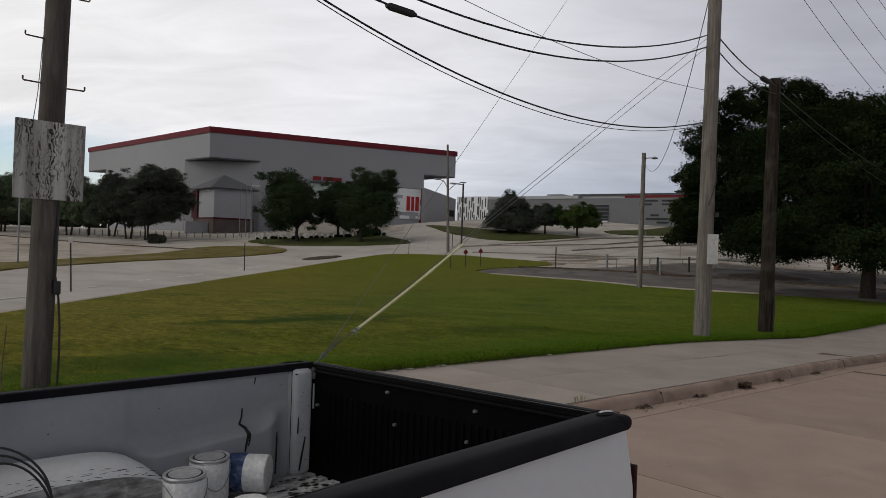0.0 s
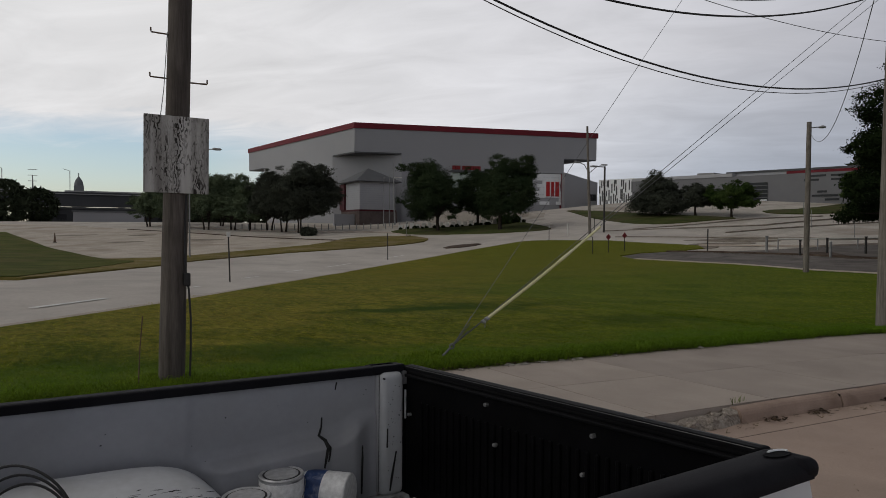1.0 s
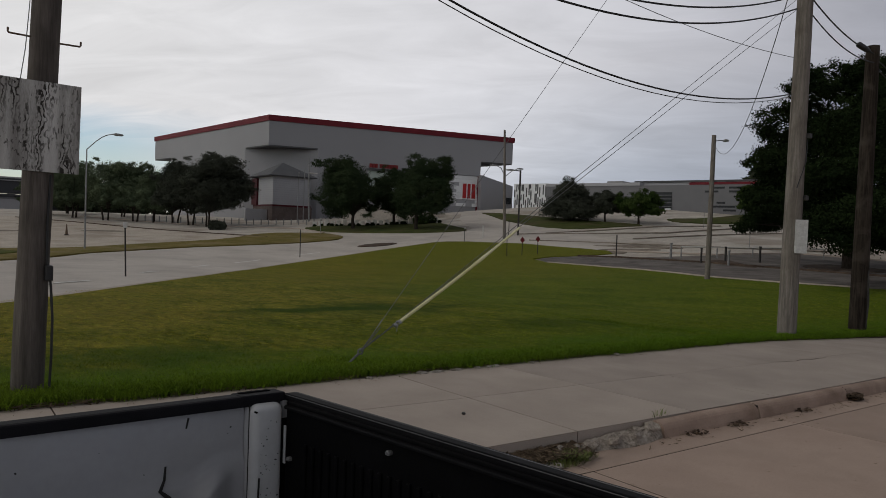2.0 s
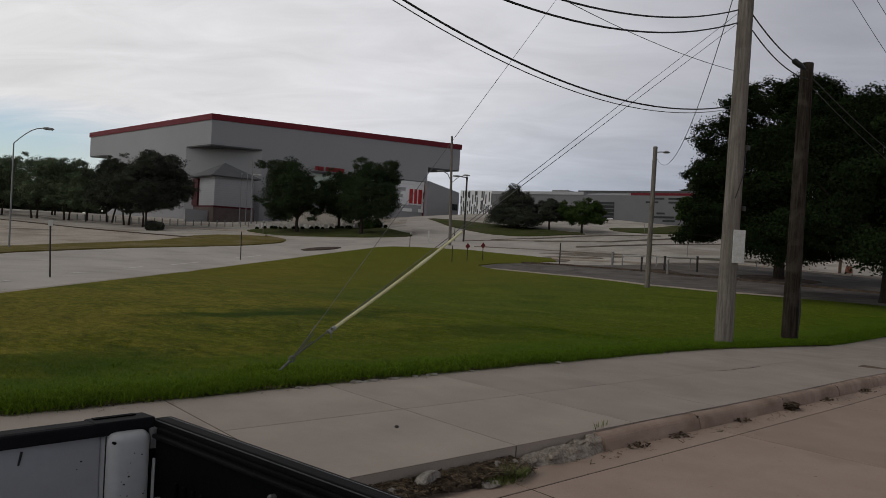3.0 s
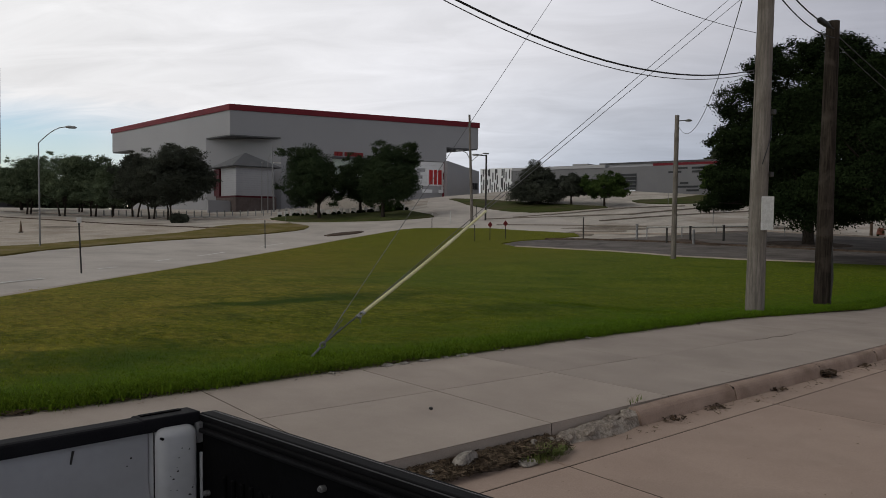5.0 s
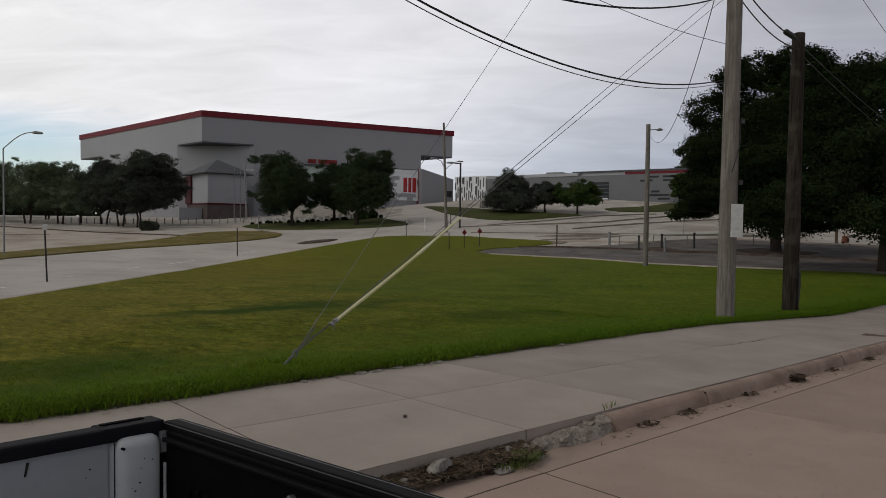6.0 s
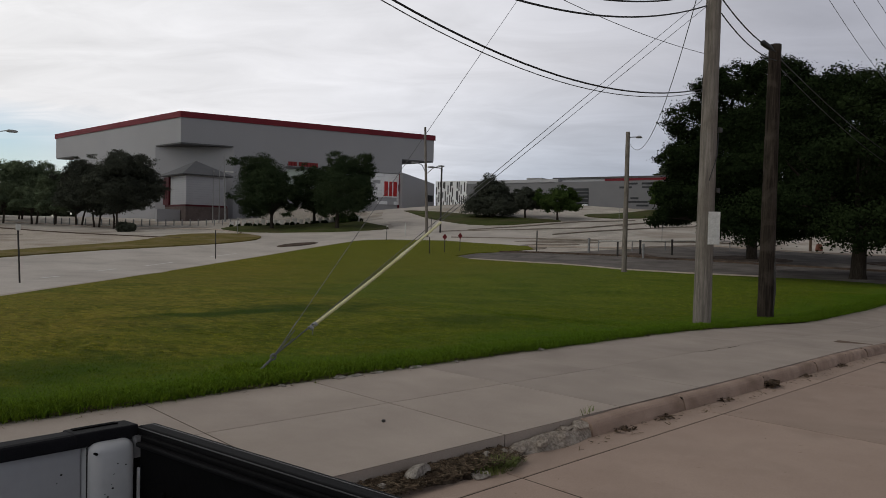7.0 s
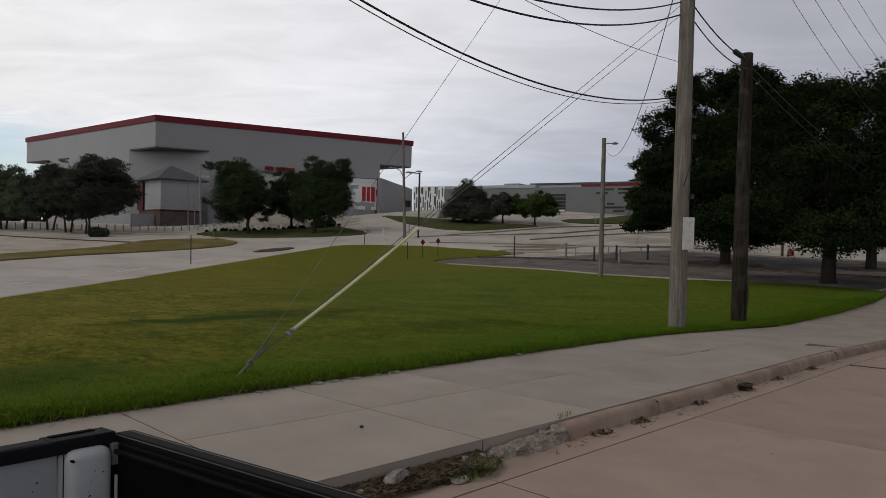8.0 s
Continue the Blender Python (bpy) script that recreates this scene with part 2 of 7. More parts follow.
    L(sp.outputs["X"], ax.inputs[2])
    ragged = nt.nodes.new("ShaderNodeMath")
    ragged.operation = "MULTIPLY_ADD"
    L(mottle(0.22, (1, 1, 1), 0, 7), ragged.inputs[0])
    ragged.inputs[1].default_value = 14.0
    L(ax.outputs[0], ragged.inputs[2])
    over(spread(ragged.outputs[0], 4.5, 13.5, 0.80), (0.084, 0.142, 0.009))
    over(spread(mottle(5.0, (1.0, 0.5, 1), radians(-25), 6), 0.48, 0.66, 0.36), (0.17, 0.19, 0.016))
    over(spread(mottle(6.5, (1.0, 0.5, 1), radians(-25), 6), 0.48, 0.64, 0.34), (0.036, 0.064, 0.006))
    over(spread(mottle(0.45, (1.0, 0.6, 1), radians(10), 7), 0.50, 0.68, 0.36), (0.20, 0.21, 0.018))
    over(spread(mottle(0.38, (1.0, 0.8, 1), radians(50), 7), 0.52, 0.66, 0.40), (0.038, 0.082, 0.006))
    # drier again towards the far tip, and a fine grain of single tufts
    tip = nt.nodes.new("ShaderNodeMath")
    tip.operation = "MULTIPLY_ADD"
    L(mottle(0.3, (1, 1, 1), 0, 7), tip.inputs[0])
    tip.inputs[1].default_value = 16.0
    L(sp.outputs["Y"], tip.inputs[2])
    over(spread(tip.outputs[0], 30.0, 46.0, 0.50), (0.180, 0.160, 0.020))
    over(spread(mottle(10.0, (1, 1, 1), 0, 5), 0.50, 0.62, 0.42), (0.050, 0.066, 0.006))
    over(spread(mottle(8.0, (1, 1, 1), 0.6, 5), 0.53, 0.64, 0.34), (0.30, 0.30, 0.035))
    if lush:
        # a band of lush grass beside the sidewalk
        wob = nt.nodes.new("ShaderNodeMath")
        wob.operation = "MULTIPLY_ADD"
        L(mottle(0.7, (1, 1, 1), 0, 6), wob.inputs[0])
        wob.inputs[1].default_value = 5.0
        L(sp.outputs["Y"], wob.inputs[2])
        over(spread(wob.outputs[0], 12.4, 9.6, 0.85), (0.080, 0.145, 0.010))

        def lush_patch(x, y, turn, length, width, amount):
            """One dark lush patch with a ragged edge."""
            far = nt.nodes.new("ShaderNodeVectorMath")
            far.operation = "SUBTRACT"
            L(tc.outputs["Object"], far.inputs[0])
            far.inputs[1].default_value = (x, y, 0.0)
            turned = nt.nodes.new("ShaderNodeMapping")
            turned.inputs["Rotation"].default_value = (0, 0, radians(-turn))
            L(far.outputs[0], turned.inputs[0])
            shaped = nt.nodes.new("ShaderNodeMapping")
            shaped.inputs["Scale"].default_value = (1 / length, 1 / width, 0.0)
            L(turned.outputs[0], shaped.inputs[0])
            size = nt.nodes.new("ShaderNodeVectorMath")
            size.operation = "LENGTH"
            L(shaped.outputs[0], size.inputs[0])
            rag = nt.nodes.new("ShaderNodeMath")
            rag.operation = "MULTIPLY_ADD"
            L(mottle(0.9, (1, 1, 1), 0, 7), rag.inputs[0])
            rag.inputs[1].default_value = 2.2
            L(size.outputs["Value"], rag.inputs[2])
            over(spread(rag.outputs[0], 2.35, 1.35, amount), (0.034, 0.070, 0.006))

        lush_patch(6.9, 14.5, 12, 2.6, 0.75, 0.85)
        lush_patch(9.2, 15.0, 25, 3.0, 1.7, 0.75)
        lush_patch(11.0, 10.4, 15, 2.2, 1.2, 0.6)
        lush_patch(1.4, 8.6, 5, 2.4, 1.1, 0.5)
    return m


M_GRASSBED = grass_material("lawn_turf", 0.90, False)
M_VERGE = mk("dry_verge_turf", (0.125, 0.112, 0.030), (0.21, 0.165, 0.062), 0.5, 0.95, bump=0.8, fine=20, spec=0.05, stain=(0.26, 0.205, 0.13), stain_scale=0.25, stain_amount=0.6, bump_dist=0.05, detail=7)
# island grass, its colour darkened to hold the shade of the trees
M_ISLAND = mk("shade_toned_island_grass", (0.042, 0.056, 0.016), (0.082, 0.092, 0.031), 0.5, 0.95, bump=0.6, fine=9, spec=0.05, stain=(0.10, 0.08, 0.05), stain_scale=0.2, stain_amount=0.6, bump_dist=0.05)


def lets_light_through(m, share):
    """Thin leaves: part of the light passes to the far side."""
    nt = m.node_tree
    b = nt.nodes["Principled BSDF"]
    out = nt.nodes["Material Output"]
    thin = nt.nodes.new("ShaderNodeBsdfTranslucent")
    mix = nt.nodes.new("ShaderNodeMixShader")
    mix.inputs[0].default_value = share
    nt.links.new(b.inputs["Base Color"].links[0].from_socket, thin.inputs["Color"])
    nt.links.new(b.outputs[0], mix.inputs[1])
    nt.links.new(thin.outputs[0], mix.inputs[2])
    nt.links.new(mix.outputs[0], out.inputs["Surface"])
    return m


M_BLADE = lets_light_through(island_vary(grass_material("grass_blade", 1.36, True), 0.45), 0.35)
M_WEED = island_vary(mk("dusty_weed", (0.085, 0.115, 0.03), (0.17, 0.195, 0.07), 9, 0.8, bump=0, spec=0.1), 0.3)
M_LOT = mk("lot_pavement", (0.36, 0.33, 0.29), (0.55, 0.505, 0.45), 0.3, 0.9, bump=0.1, fine=5, spec=0.2,
           stain=(0.24, 0.195, 0.155), stain_scale=0.13, stain_amount=0.6, stretch=(0.6, 1.4, 1), detail=8)
M_ROAD = mk("road_pavement", (0.425, 0.385, 0.347), (0.53, 0.488, 0.443), 0.22, 0.9, bump=0.06, fine=8, spec=0.2, grain=0.05,
            stain=(0.31, 0.285, 0.26), stain_scale=0.25, stain_amount=0.4, stretch=(1, 0.4, 1))
M_ASPHALT = mk("old_asphalt", (0.112, 0.100, 0.093), (0.195, 0.176, 0.163), 0.45, 0.9, bump=0.2, fine=12, spec=0.12,
               stain=(0.075, 0.067, 0.062), stain_scale=0.5, stain_amount=0.7)
# asphalt of the lot, with the tree crowns' shade put into its tone
M_LOT_SHADETONE = mk("shade_toned_lot_asphalt", (0.095, 0.085, 0.079), (0.165, 0.150, 0.138), 0.35, 0.9, bump=0.2, fine=12, spec=0.1,
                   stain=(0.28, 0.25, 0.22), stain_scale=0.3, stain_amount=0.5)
M_GRAVEL = mk("pale_tan_gravel", (0.40, 0.35, 0.295), (0.52, 0.465, 0.40), 0.35, 0.95, bump=0.3, fine=6, spec=0.1,
              stain=(0.24, 0.195, 0.15), stain_scale=0.16, stain_amount=0.55, detail=8)
M_BANK = mk("rough_green_bank", (0.052, 0.068, 0.014), (0.10, 0.108, 0.026), 0.35, 0.95, bump=0.8, fine=14, spec=0.05,
            stain=(0.13, 0.105, 0.045), stain_scale=0.2, stain_amount=0.6, bump_dist=0.05, detail=7)
M_PAINTLINE = mk("road_marking", (0.60, 0.59, 0.56), (0.72, 0.71, 0.68), 2, 0.8, bump=0, stain=(0.3, 0.28, 0.26), stain_scale=1.5)
M_POLE = mk("weathered_pole_wood", (0.115, 0.101, 0.088), (0.235, 0.210, 0.186), 6, 0.9, bump=0.7, fine=40, stretch=(3, 3, 0.22),
            stain=(0.10, 0.085, 0.068), stain_scale=1.2, stain_amount=0.6, spec=0.15)
M_POLE_DARK = mk("old_dark_pole_wood", (0.014, 0.011, 0.009), (0.045, 0.036, 0.029), 6, 0.9, bump=0.8, fine=40, stretch=(3, 3, 0.2),
                 stain=(0.10, 0.085, 0.07), stain_scale=1.6, stain_amount=0.4, spec=0.05)
M_POLE_BROWN = mk("brown_pole_wood", (0.065, 0.056, 0.050), (0.135, 0.118, 0.105), 6, 0.9, bump=0.7, fine=40, stretch=(3, 3, 0.2),
                  stain=(0.05, 0.043, 0.037), stain_scale=1.4, stain_amount=0.6, spec=0.15)
M_IRON = mk("galvanised_steel", (0.26, 0.26, 0.27), (0.38, 0.38, 0.39), 8, 0.5, 0.7, bump=0.1)
M_RUST = mk("rusty_steel", (0.10, 0.065, 0.045), (0.19, 0.13, 0.09), 20, 0.8, 0.4, bump=0.4)
M_BLACKPOST = mk("dark_steel_post", (0.02, 0.02, 0.02), (0.05, 0.045, 0.04), 6, 0.6, 0.2, bump=0.1)
M_GREYPOST = mk("grey_steel_post", (0.20, 0.20, 0.20), (0.28, 0.28, 0.28), 2, 0.55, 0.3, bump=0.05)
M_CABLE = mk("black_cable_sheath", (0.012, 0.012, 0.013), (0.03, 0.03, 0.03), 4, 0.6, bump=0)
M_WIRE = mk("bare_wire", (0.10, 0.10, 0.105), (0.16, 0.16, 0.165), 4, 0.5, 0.5, bump=0)
M_GUARD = mk("faded_yellow_plastic", (0.56, 0.52, 0.25), (0.72, 0.69, 0.42), 2.0, 0.6, bump=0.05, stain=(0.74, 0.72, 0.58), stain_scale=2.0)
M_ARENA = mk("grey_metal_cladding", (0.25, 0.25, 0.262), (0.28, 0.28, 0.292), 0.03, 0.6, bump=0.0, fine=0.15, grain=0.02)
M_ARENA_PALE = mk("pale_grey_cladding", (0.31, 0.312, 0.325), (0.35, 0.352, 0.365), 0.05, 0.6, bump=0.0, fine=0.4, grain=0.03)
M_LONGWALL = mk("dark_grey_cladding", (0.135, 0.135, 0.142), (0.165, 0.165, 0.172), 0.08, 0.7, bump=0.0, fine=0.6, grain=0.04)
M_ARENA_DARK = mk("dark_trim_and_soffit_shade", (0.06, 0.062, 0.066), (0.085, 0.087, 0.09), 0.2, 0.7, bump=0)
M_RED = mk("dark_red_trim", (0.125, 0.012, 0.02), (0.155, 0.017, 0.025), 0.2, 0.6, bump=0, grain=0.04, spec=0.2)
M_MAROON = mk("maroon_panel", (0.055, 0.008, 0.012), (0.075, 0.012, 0.016), 0.5, 0.6, bump=0, spec=0.15)
M_SIGNRED = mk("faded_red_plate", (0.17, 0.014, 0.016), (0.22, 0.02, 0.022), 3, 0.55, bump=0, spec=0.3)
M_REDBRIGHT = mk("bright_red_panel", (0.34, 0.022, 0.024), (0.40, 0.03, 0.03), 0.5, 0.55, bump=0, grain=0.04, spec=0.2)
M_WHITEPANEL = mk("white_panel", (0.66, 0.67, 0.68), (0.76, 0.77, 0.78), 0.2, 0.5, bump=0)
M_PLINTH = mk("brown_plinth_brick", (0.085, 0.066, 0.062), (0.13, 0.105, 0.098), 0.6, 0.85, bump=0.2, fine=6, spec=0.15)
M_GLASS_DARK = mk("dark_glazing", (0.012, 0.014, 0.016), (0.028, 0.03, 0.034), 0.3, 0.3, bump=0, spec=0.3)
M_ROOFMETAL = mk("standing_seam_roof", (0.085, 0.088, 0.095), (0.12, 0.123, 0.13), 0.2, 0.6, 0.0, bump=0, grain=0.05)
M_STONE = mk("planter_stone", (0.50, 0.49, 0.46), (0.66, 0.65, 0.62), 0.8, 0.8, bump=0.1)
M_BARK = mk("tree_bark", (0.020, 0.016, 0.013), (0.050, 0.041, 0.033), 8, 0.95, bump=0.8, fine=30, stretch=(2, 2, 0.4), spec=0.1)


def leaf_material(name, c1, c2, amount=0.5):
    m = island_vary(mk(name, c1, c2, 0.35, 1.0, bump=0, spec=0.0), amount)
    return m


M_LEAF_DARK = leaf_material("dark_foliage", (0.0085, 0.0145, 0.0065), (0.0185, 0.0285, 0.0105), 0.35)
M_LEAF_MID = leaf_material("green_foliage", (0.021, 0.033, 0.017), (0.043, 0.060, 0.028), 0.32)
M_LEAF_LIGHT = leaf_material("light_green_foliage", (0.026, 0.046, 0.013), (0.056, 0.082, 0.023))
M_LEAF_PURPLE = leaf_material("brown_green_foliage", (0.035, 0.040, 0.031), (0.068, 0.074, 0.056), 0.3)
M_LEAF_WEST = leaf_material("dull_green_foliage", (0.066, 0.090, 0.056), (0.128, 0.158, 0.090), 0.3)
M_LEAF_FAR = leaf_material("distant_foliage", (0.028, 0.036, 0.022), (0.05, 0.06, 0.036))
M_WHITEPAINT = mk("white_truck_paint", (0.66, 0.675, 0.69), (0.70, 0.715, 0.73), 1.2, 0.3, bump=0.0, fine=25, spec=0.5, grain=0.015)
# worn white paint, lowered in tone to carry the shade inside the bed
M_BEDPAINT_SHADED = mk("worn_shade_toned_bed_paint", (0.308, 0.316, 0.342), (0.38, 0.388, 0.414), 2.0, 0.4, bump=0.03, fine=40, spec=0.45,
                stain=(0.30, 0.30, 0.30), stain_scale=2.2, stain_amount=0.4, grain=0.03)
M_POST = mk("chipped_white_post_paint", (0.42, 0.43, 0.445), (0.50, 0.51, 0.525), 3.0, 0.42, bump=0.06, fine=40, spec=0.4, stain=(0.42, 0.42, 0.42), stain_scale=7, stain_amount=0.5, grain=0.04)
M_SHADE_STEELGREY = mk("jamb_shade_and_steel_grey", (0.10, 0.10, 0.105), (0.19, 0.19, 0.195), 14, 0.6, bump=0.1, spec=0.3)
M_BEAD = mk("glossy_black_edge", (0.010, 0.010, 0.012), (0.02, 0.02, 0.022), 20, 0.3, bump=0.0, spec=0.5)
M_LINER = mk("black_ribbed_plastic", (0.0012, 0.0012, 0.0015), (0.003, 0.003, 0.0036), 6, 0.62, bump=0.1, fine=60, spec=0.05)
M_RAILCAP = mk("black_rail_cap_plastic", (0.006, 0.0058, 0.0075), (0.011, 0.0105, 0.013), 8, 0.62, bump=0.12, fine=220, spec=0.12, bump_dist=0.004)
M_GATECAP = mk("matt_black_cap_plastic", (0.0025, 0.0025, 0.003), (0.005, 0.005, 0.006), 8, 0.6, bump=0.1, fine=200, spec=0.08, bump_dist=0.004)
M_BEDFLOOR = mk("scuffed_bed_floor", (0.42, 0.42, 0.42), (0.78, 0.78, 0.77), 14, 0.65, bump=0.4, fine=40, stretch=(0.45, 1, 1),
                stain=(0.02, 0.018, 0.016), stain_scale=9, stain_amount=0.9)
M_RUBBER = mk("tyre_rubber", (0.012, 0.012, 0.012), (0.025, 0.025, 0.025), 6, 0.85, bump=0.3)
M_TAILRED = mk("tail_lamp_red", (0.022, 0.004, 0.005), (0.035, 0.005, 0.006), 6, 0.25, bump=0, spec=0.4)
M_SCRAPED = mk("scraped_bare_paint", (0.16, 0.155, 0.15), (0.66, 0.66, 0.65), 26, 0.75, bump=0.4, fine=110, stretch=(0.35, 1, 1.6), stain=(0.09, 0.08, 0.07), stain_scale=11, stain_amount=0.75)
# same white paint as the bed walls, kept lighter for the lit housing
M_HOUSING = mk("white_housing_paint", (0.60, 0.61, 0.63), (0.70, 0.71, 0.73), 3.0, 0.45, bump=0.05, fine=40, spec=0.4, stain=(0.50, 0.50, 0.49), stain_scale=5, stain_amount=0.5, grain=0.04)
M_CANMETAL = mk("can_metal", (0.45, 0.45, 0.46), (0.58, 0.58, 0.59), 10, 0.35, 0.9, bump=0.1)
M_LID = mk("dull_tin_lid", (0.46, 0.46, 0.47), (0.64, 0.64, 0.65), 14, 0.45, 0.25, bump=0.05, stain=(0.34, 0.34, 0.34), stain_scale=12)
M_CANWHITE = mk("can_white_label", (0.82, 0.82, 0.82), (0.90, 0.90, 0.90), 12, 0.5, bump=0.1, stain=(0.5, 0.5, 0.5), stain_scale=9)
M_CANBLUE = mk("can_blue_label", (0.02, 0.045, 0.14), (0.045, 0.09, 0.24), 25, 0.5, bump=0.1, stain=(0.5, 0.52, 0.56), stain_scale=30)
M_BOLT = mk("bright_bolt_steel", (0.22, 0.22, 0.22), (0.45, 0.45, 0.45), 90, 0.45, 0.9, bump=0)
M_DRIP_SHADE = mk("black_drips_and_crevice_shade", (0.008, 0.008, 0.008), (0.015, 0.014, 0.013), 20, 0.5, bump=0)
M_ORANGE = mk("orange_plastic", (0.16, 0.045, 0.025), (0.22, 0.07, 0.035), 3, 0.5, bump=0)
M_DIRT = mk("grey_brown_dirt", (0.15, 0.125, 0.10), (0.26, 0.225, 0.185), 0.7, 0.95, bump=0.3, fine=8, spec=0.1, stain=(0.34, 0.31, 0.27), stain_scale=0.5, stain_amount=0.5)
M_MULCH = mk("brown_mulch", (0.05, 0.035, 0.027), (0.12, 0.09, 0.07), 1.5, 0.95, bump=0.5, fine=10, spec=0.1)
M_VIADUCT = mk("viaduct_concrete", (0.28, 0.28, 0.28), (0.36, 0.36, 0.36), 0.05, 0.9, bump=0)
M_VIADUCT_DARK = mk("girder_shade_and_dark_trim", (0.035, 0.037, 0.042), (0.055, 0.057, 0.062), 0.05, 0.7, bump=0)
M_FARTOWER = mk("distant_limestone", (0.12, 0.13, 0.14), (0.16, 0.17, 0.18), 0.05, 0.9, bump=0)


def plywood_material():
    """Grey paint on plywood, worn to dark flame-shaped grain in upright bands."""
    m = mk("weathered_painted_plywood", (0.26, 0.25, 0.235), (0.44, 0.43, 0.41), 5, 0.85, bump=0.5, fine=60, stretch=(3.0, 3.0, 0.5), spec=0.2)
    nt = m.node_tree
    b = nt.nodes["Principled BSDF"]
    L = nt.links.new
    tc = nt.nodes.new("ShaderNodeTexCoord")

    def scaled(scale, shift):
        mp = nt.nodes.new("ShaderNodeMapping")
        mp.inputs["Scale"].default_value, mp.inputs["Location"].default_value = scale, shift
        L(tc.outputs["Object"], mp.inputs[0])
        return mp.outputs[0]

    def step(source, lo, hi, top=1.0):
        mr = nt.nodes.new("ShaderNodeMapRange")
        mr.inputs["From Min"].default_value, mr.inputs["From Max"].default_value, mr.inputs["To Max"].default_value = lo, hi, top
        L(source, mr.inputs["Value"])
        return mr.outputs[0]

    def clouds(vector, scale, detail=4, distort=0.0):
        n = nt.nodes.new("ShaderNodeTexNoise")
        n.inputs["Scale"].default_value, n.inputs["Detail"].default_value, n.inputs["Distortion"].default_value = scale, detail, distort
        L(vector, n.inputs["Vector"])
        return n.outputs["Fac"]

    def times(p, q):
        mu = nt.nodes.new("ShaderNodeMath")
        mu.operation = "MULTIPLY"
        L(p, mu.inputs[0])
        L(q, mu.inputs[1])
        return mu.outputs[0]

    def over(factor, colour):
        mx = nt.nodes.new("ShaderNodeMix")
        mx.data_type = "RGBA"
        L(factor, mx.inputs["Factor"])
        L(b.inputs["Base Color"].links[0].from_socket, mx.inputs["A"])
        mx.inputs["B"].default_value = (*colour, 1)
        L(mx.outputs["Result"], b.inputs["Base Color"])

    over(step(clouds(scaled((5.0, 0.2, 0.25), (1.2, 0, 0)), 1.0, 2), 0.48, 0.62, 0.75), (0.56, 0.55, 0.53))
    over(step(clouds(scaled((6.0, 0.2, 0.3), (4.7, 0, 3)), 1.0, 3), 0.50, 0.64, 0.7), (0.15, 0.14, 0.13))
    wave = nt.nodes.new("ShaderNodeTexWave")
    wave.inputs["Scale"].default_value, wave.inputs["Distortion"].default_value = 3.0, 15.0
    wave.inputs["Detail"].default_value, wave.inputs["Detail Scale"].default_value = 3.0, 1.7
    L(scaled((2.6, 0.5, 1.5), (0.3, 0, 0.2)), wave.inputs["Vector"])
    bands = step(clouds(scaled((7.0, 0.2, 0.6), (0.4, 0, 1.0)), 1.0, 2), 0.48, 0.56)
    over(times(step(wave.outputs["Fac"], 0.55, 0.80), bands), (0.035, 0.031, 0.028))
    over(times(step(clouds(scaled((30, 5, 9), (0, 0, 0)), 1.6, 4, 0.8), 0.54, 0.62), step(clouds(scaled((5, 1, 2.5), (9, 0, 2)), 1.0), 0.42, 0.56, 0.85)), (0.05, 0.045, 0.04))
    return m


M_PLYWOOD = plywood_material()


# ---------------------------------------------------------------- building helpers
def link_mesh(name, bm, material, smooth=False):
    me = bpy.data.meshes.new(name)
    bm.normal_update()
    bm.to_mesh(me)
    bm.free()
    me.materials.append(material)
    if smooth:
        me.polygons.foreach_set("use_smooth", [True] * len(me.polygons))
        me.set_sharp_from_angle(angle=radians(38))
    return me


def thing(name, base, label, category, group="", kind="", rz=0.0):
    ob = new(name)
    ob.matrix_world = pose(*base, 0, 0, rz)
    ob.empty_display_size = 0.1
    return tagged(ob, label, category, group, kind)


def part(name, bm, material, parent, label="", smooth=False):
    ob = new(name, link_mesh(name, bm, material, smooth))
    ob.parent = parent
    if label:
        ob["label"] = label
    return ob


def solid(name, bm, material, label, category, group="", kind="", smooth=False, base=(0, 0, 0)):
    ob = new(name, link_mesh(name, bm, material, smooth))
    ob.location = base
    return tagged(ob, label, category, group, kind)


def box(x0, x1, y0, y1, z0, z1, bevel=0.0, bm=None, segments=2):
    own = bmesh.new()
    bmesh.ops.create_cube(own, size=1.0)
    for v in own.verts:
        v.co = Vector((x0 + (v.co.x + 0.5) * (x1 - x0), y0 + (v.co.y + 0.5) * (y1 - y0), z0 + (v.co.z + 0.5) * (z1 - z0)))
    if bevel:
        bmesh.ops.bevel(own, geom=own.edges[:], offset=bevel, segments=segments, profile=0.5, affect="EDGES")
    if bm is None:
        return own
    return join(bm, own)


def join(bm, other):
    me = bpy.data.meshes.new("tmp")
    other.to_mesh(me)
    other.free()
    bm.from_mesh(me)
    bpy.data.meshes.remove(me)
    return bm


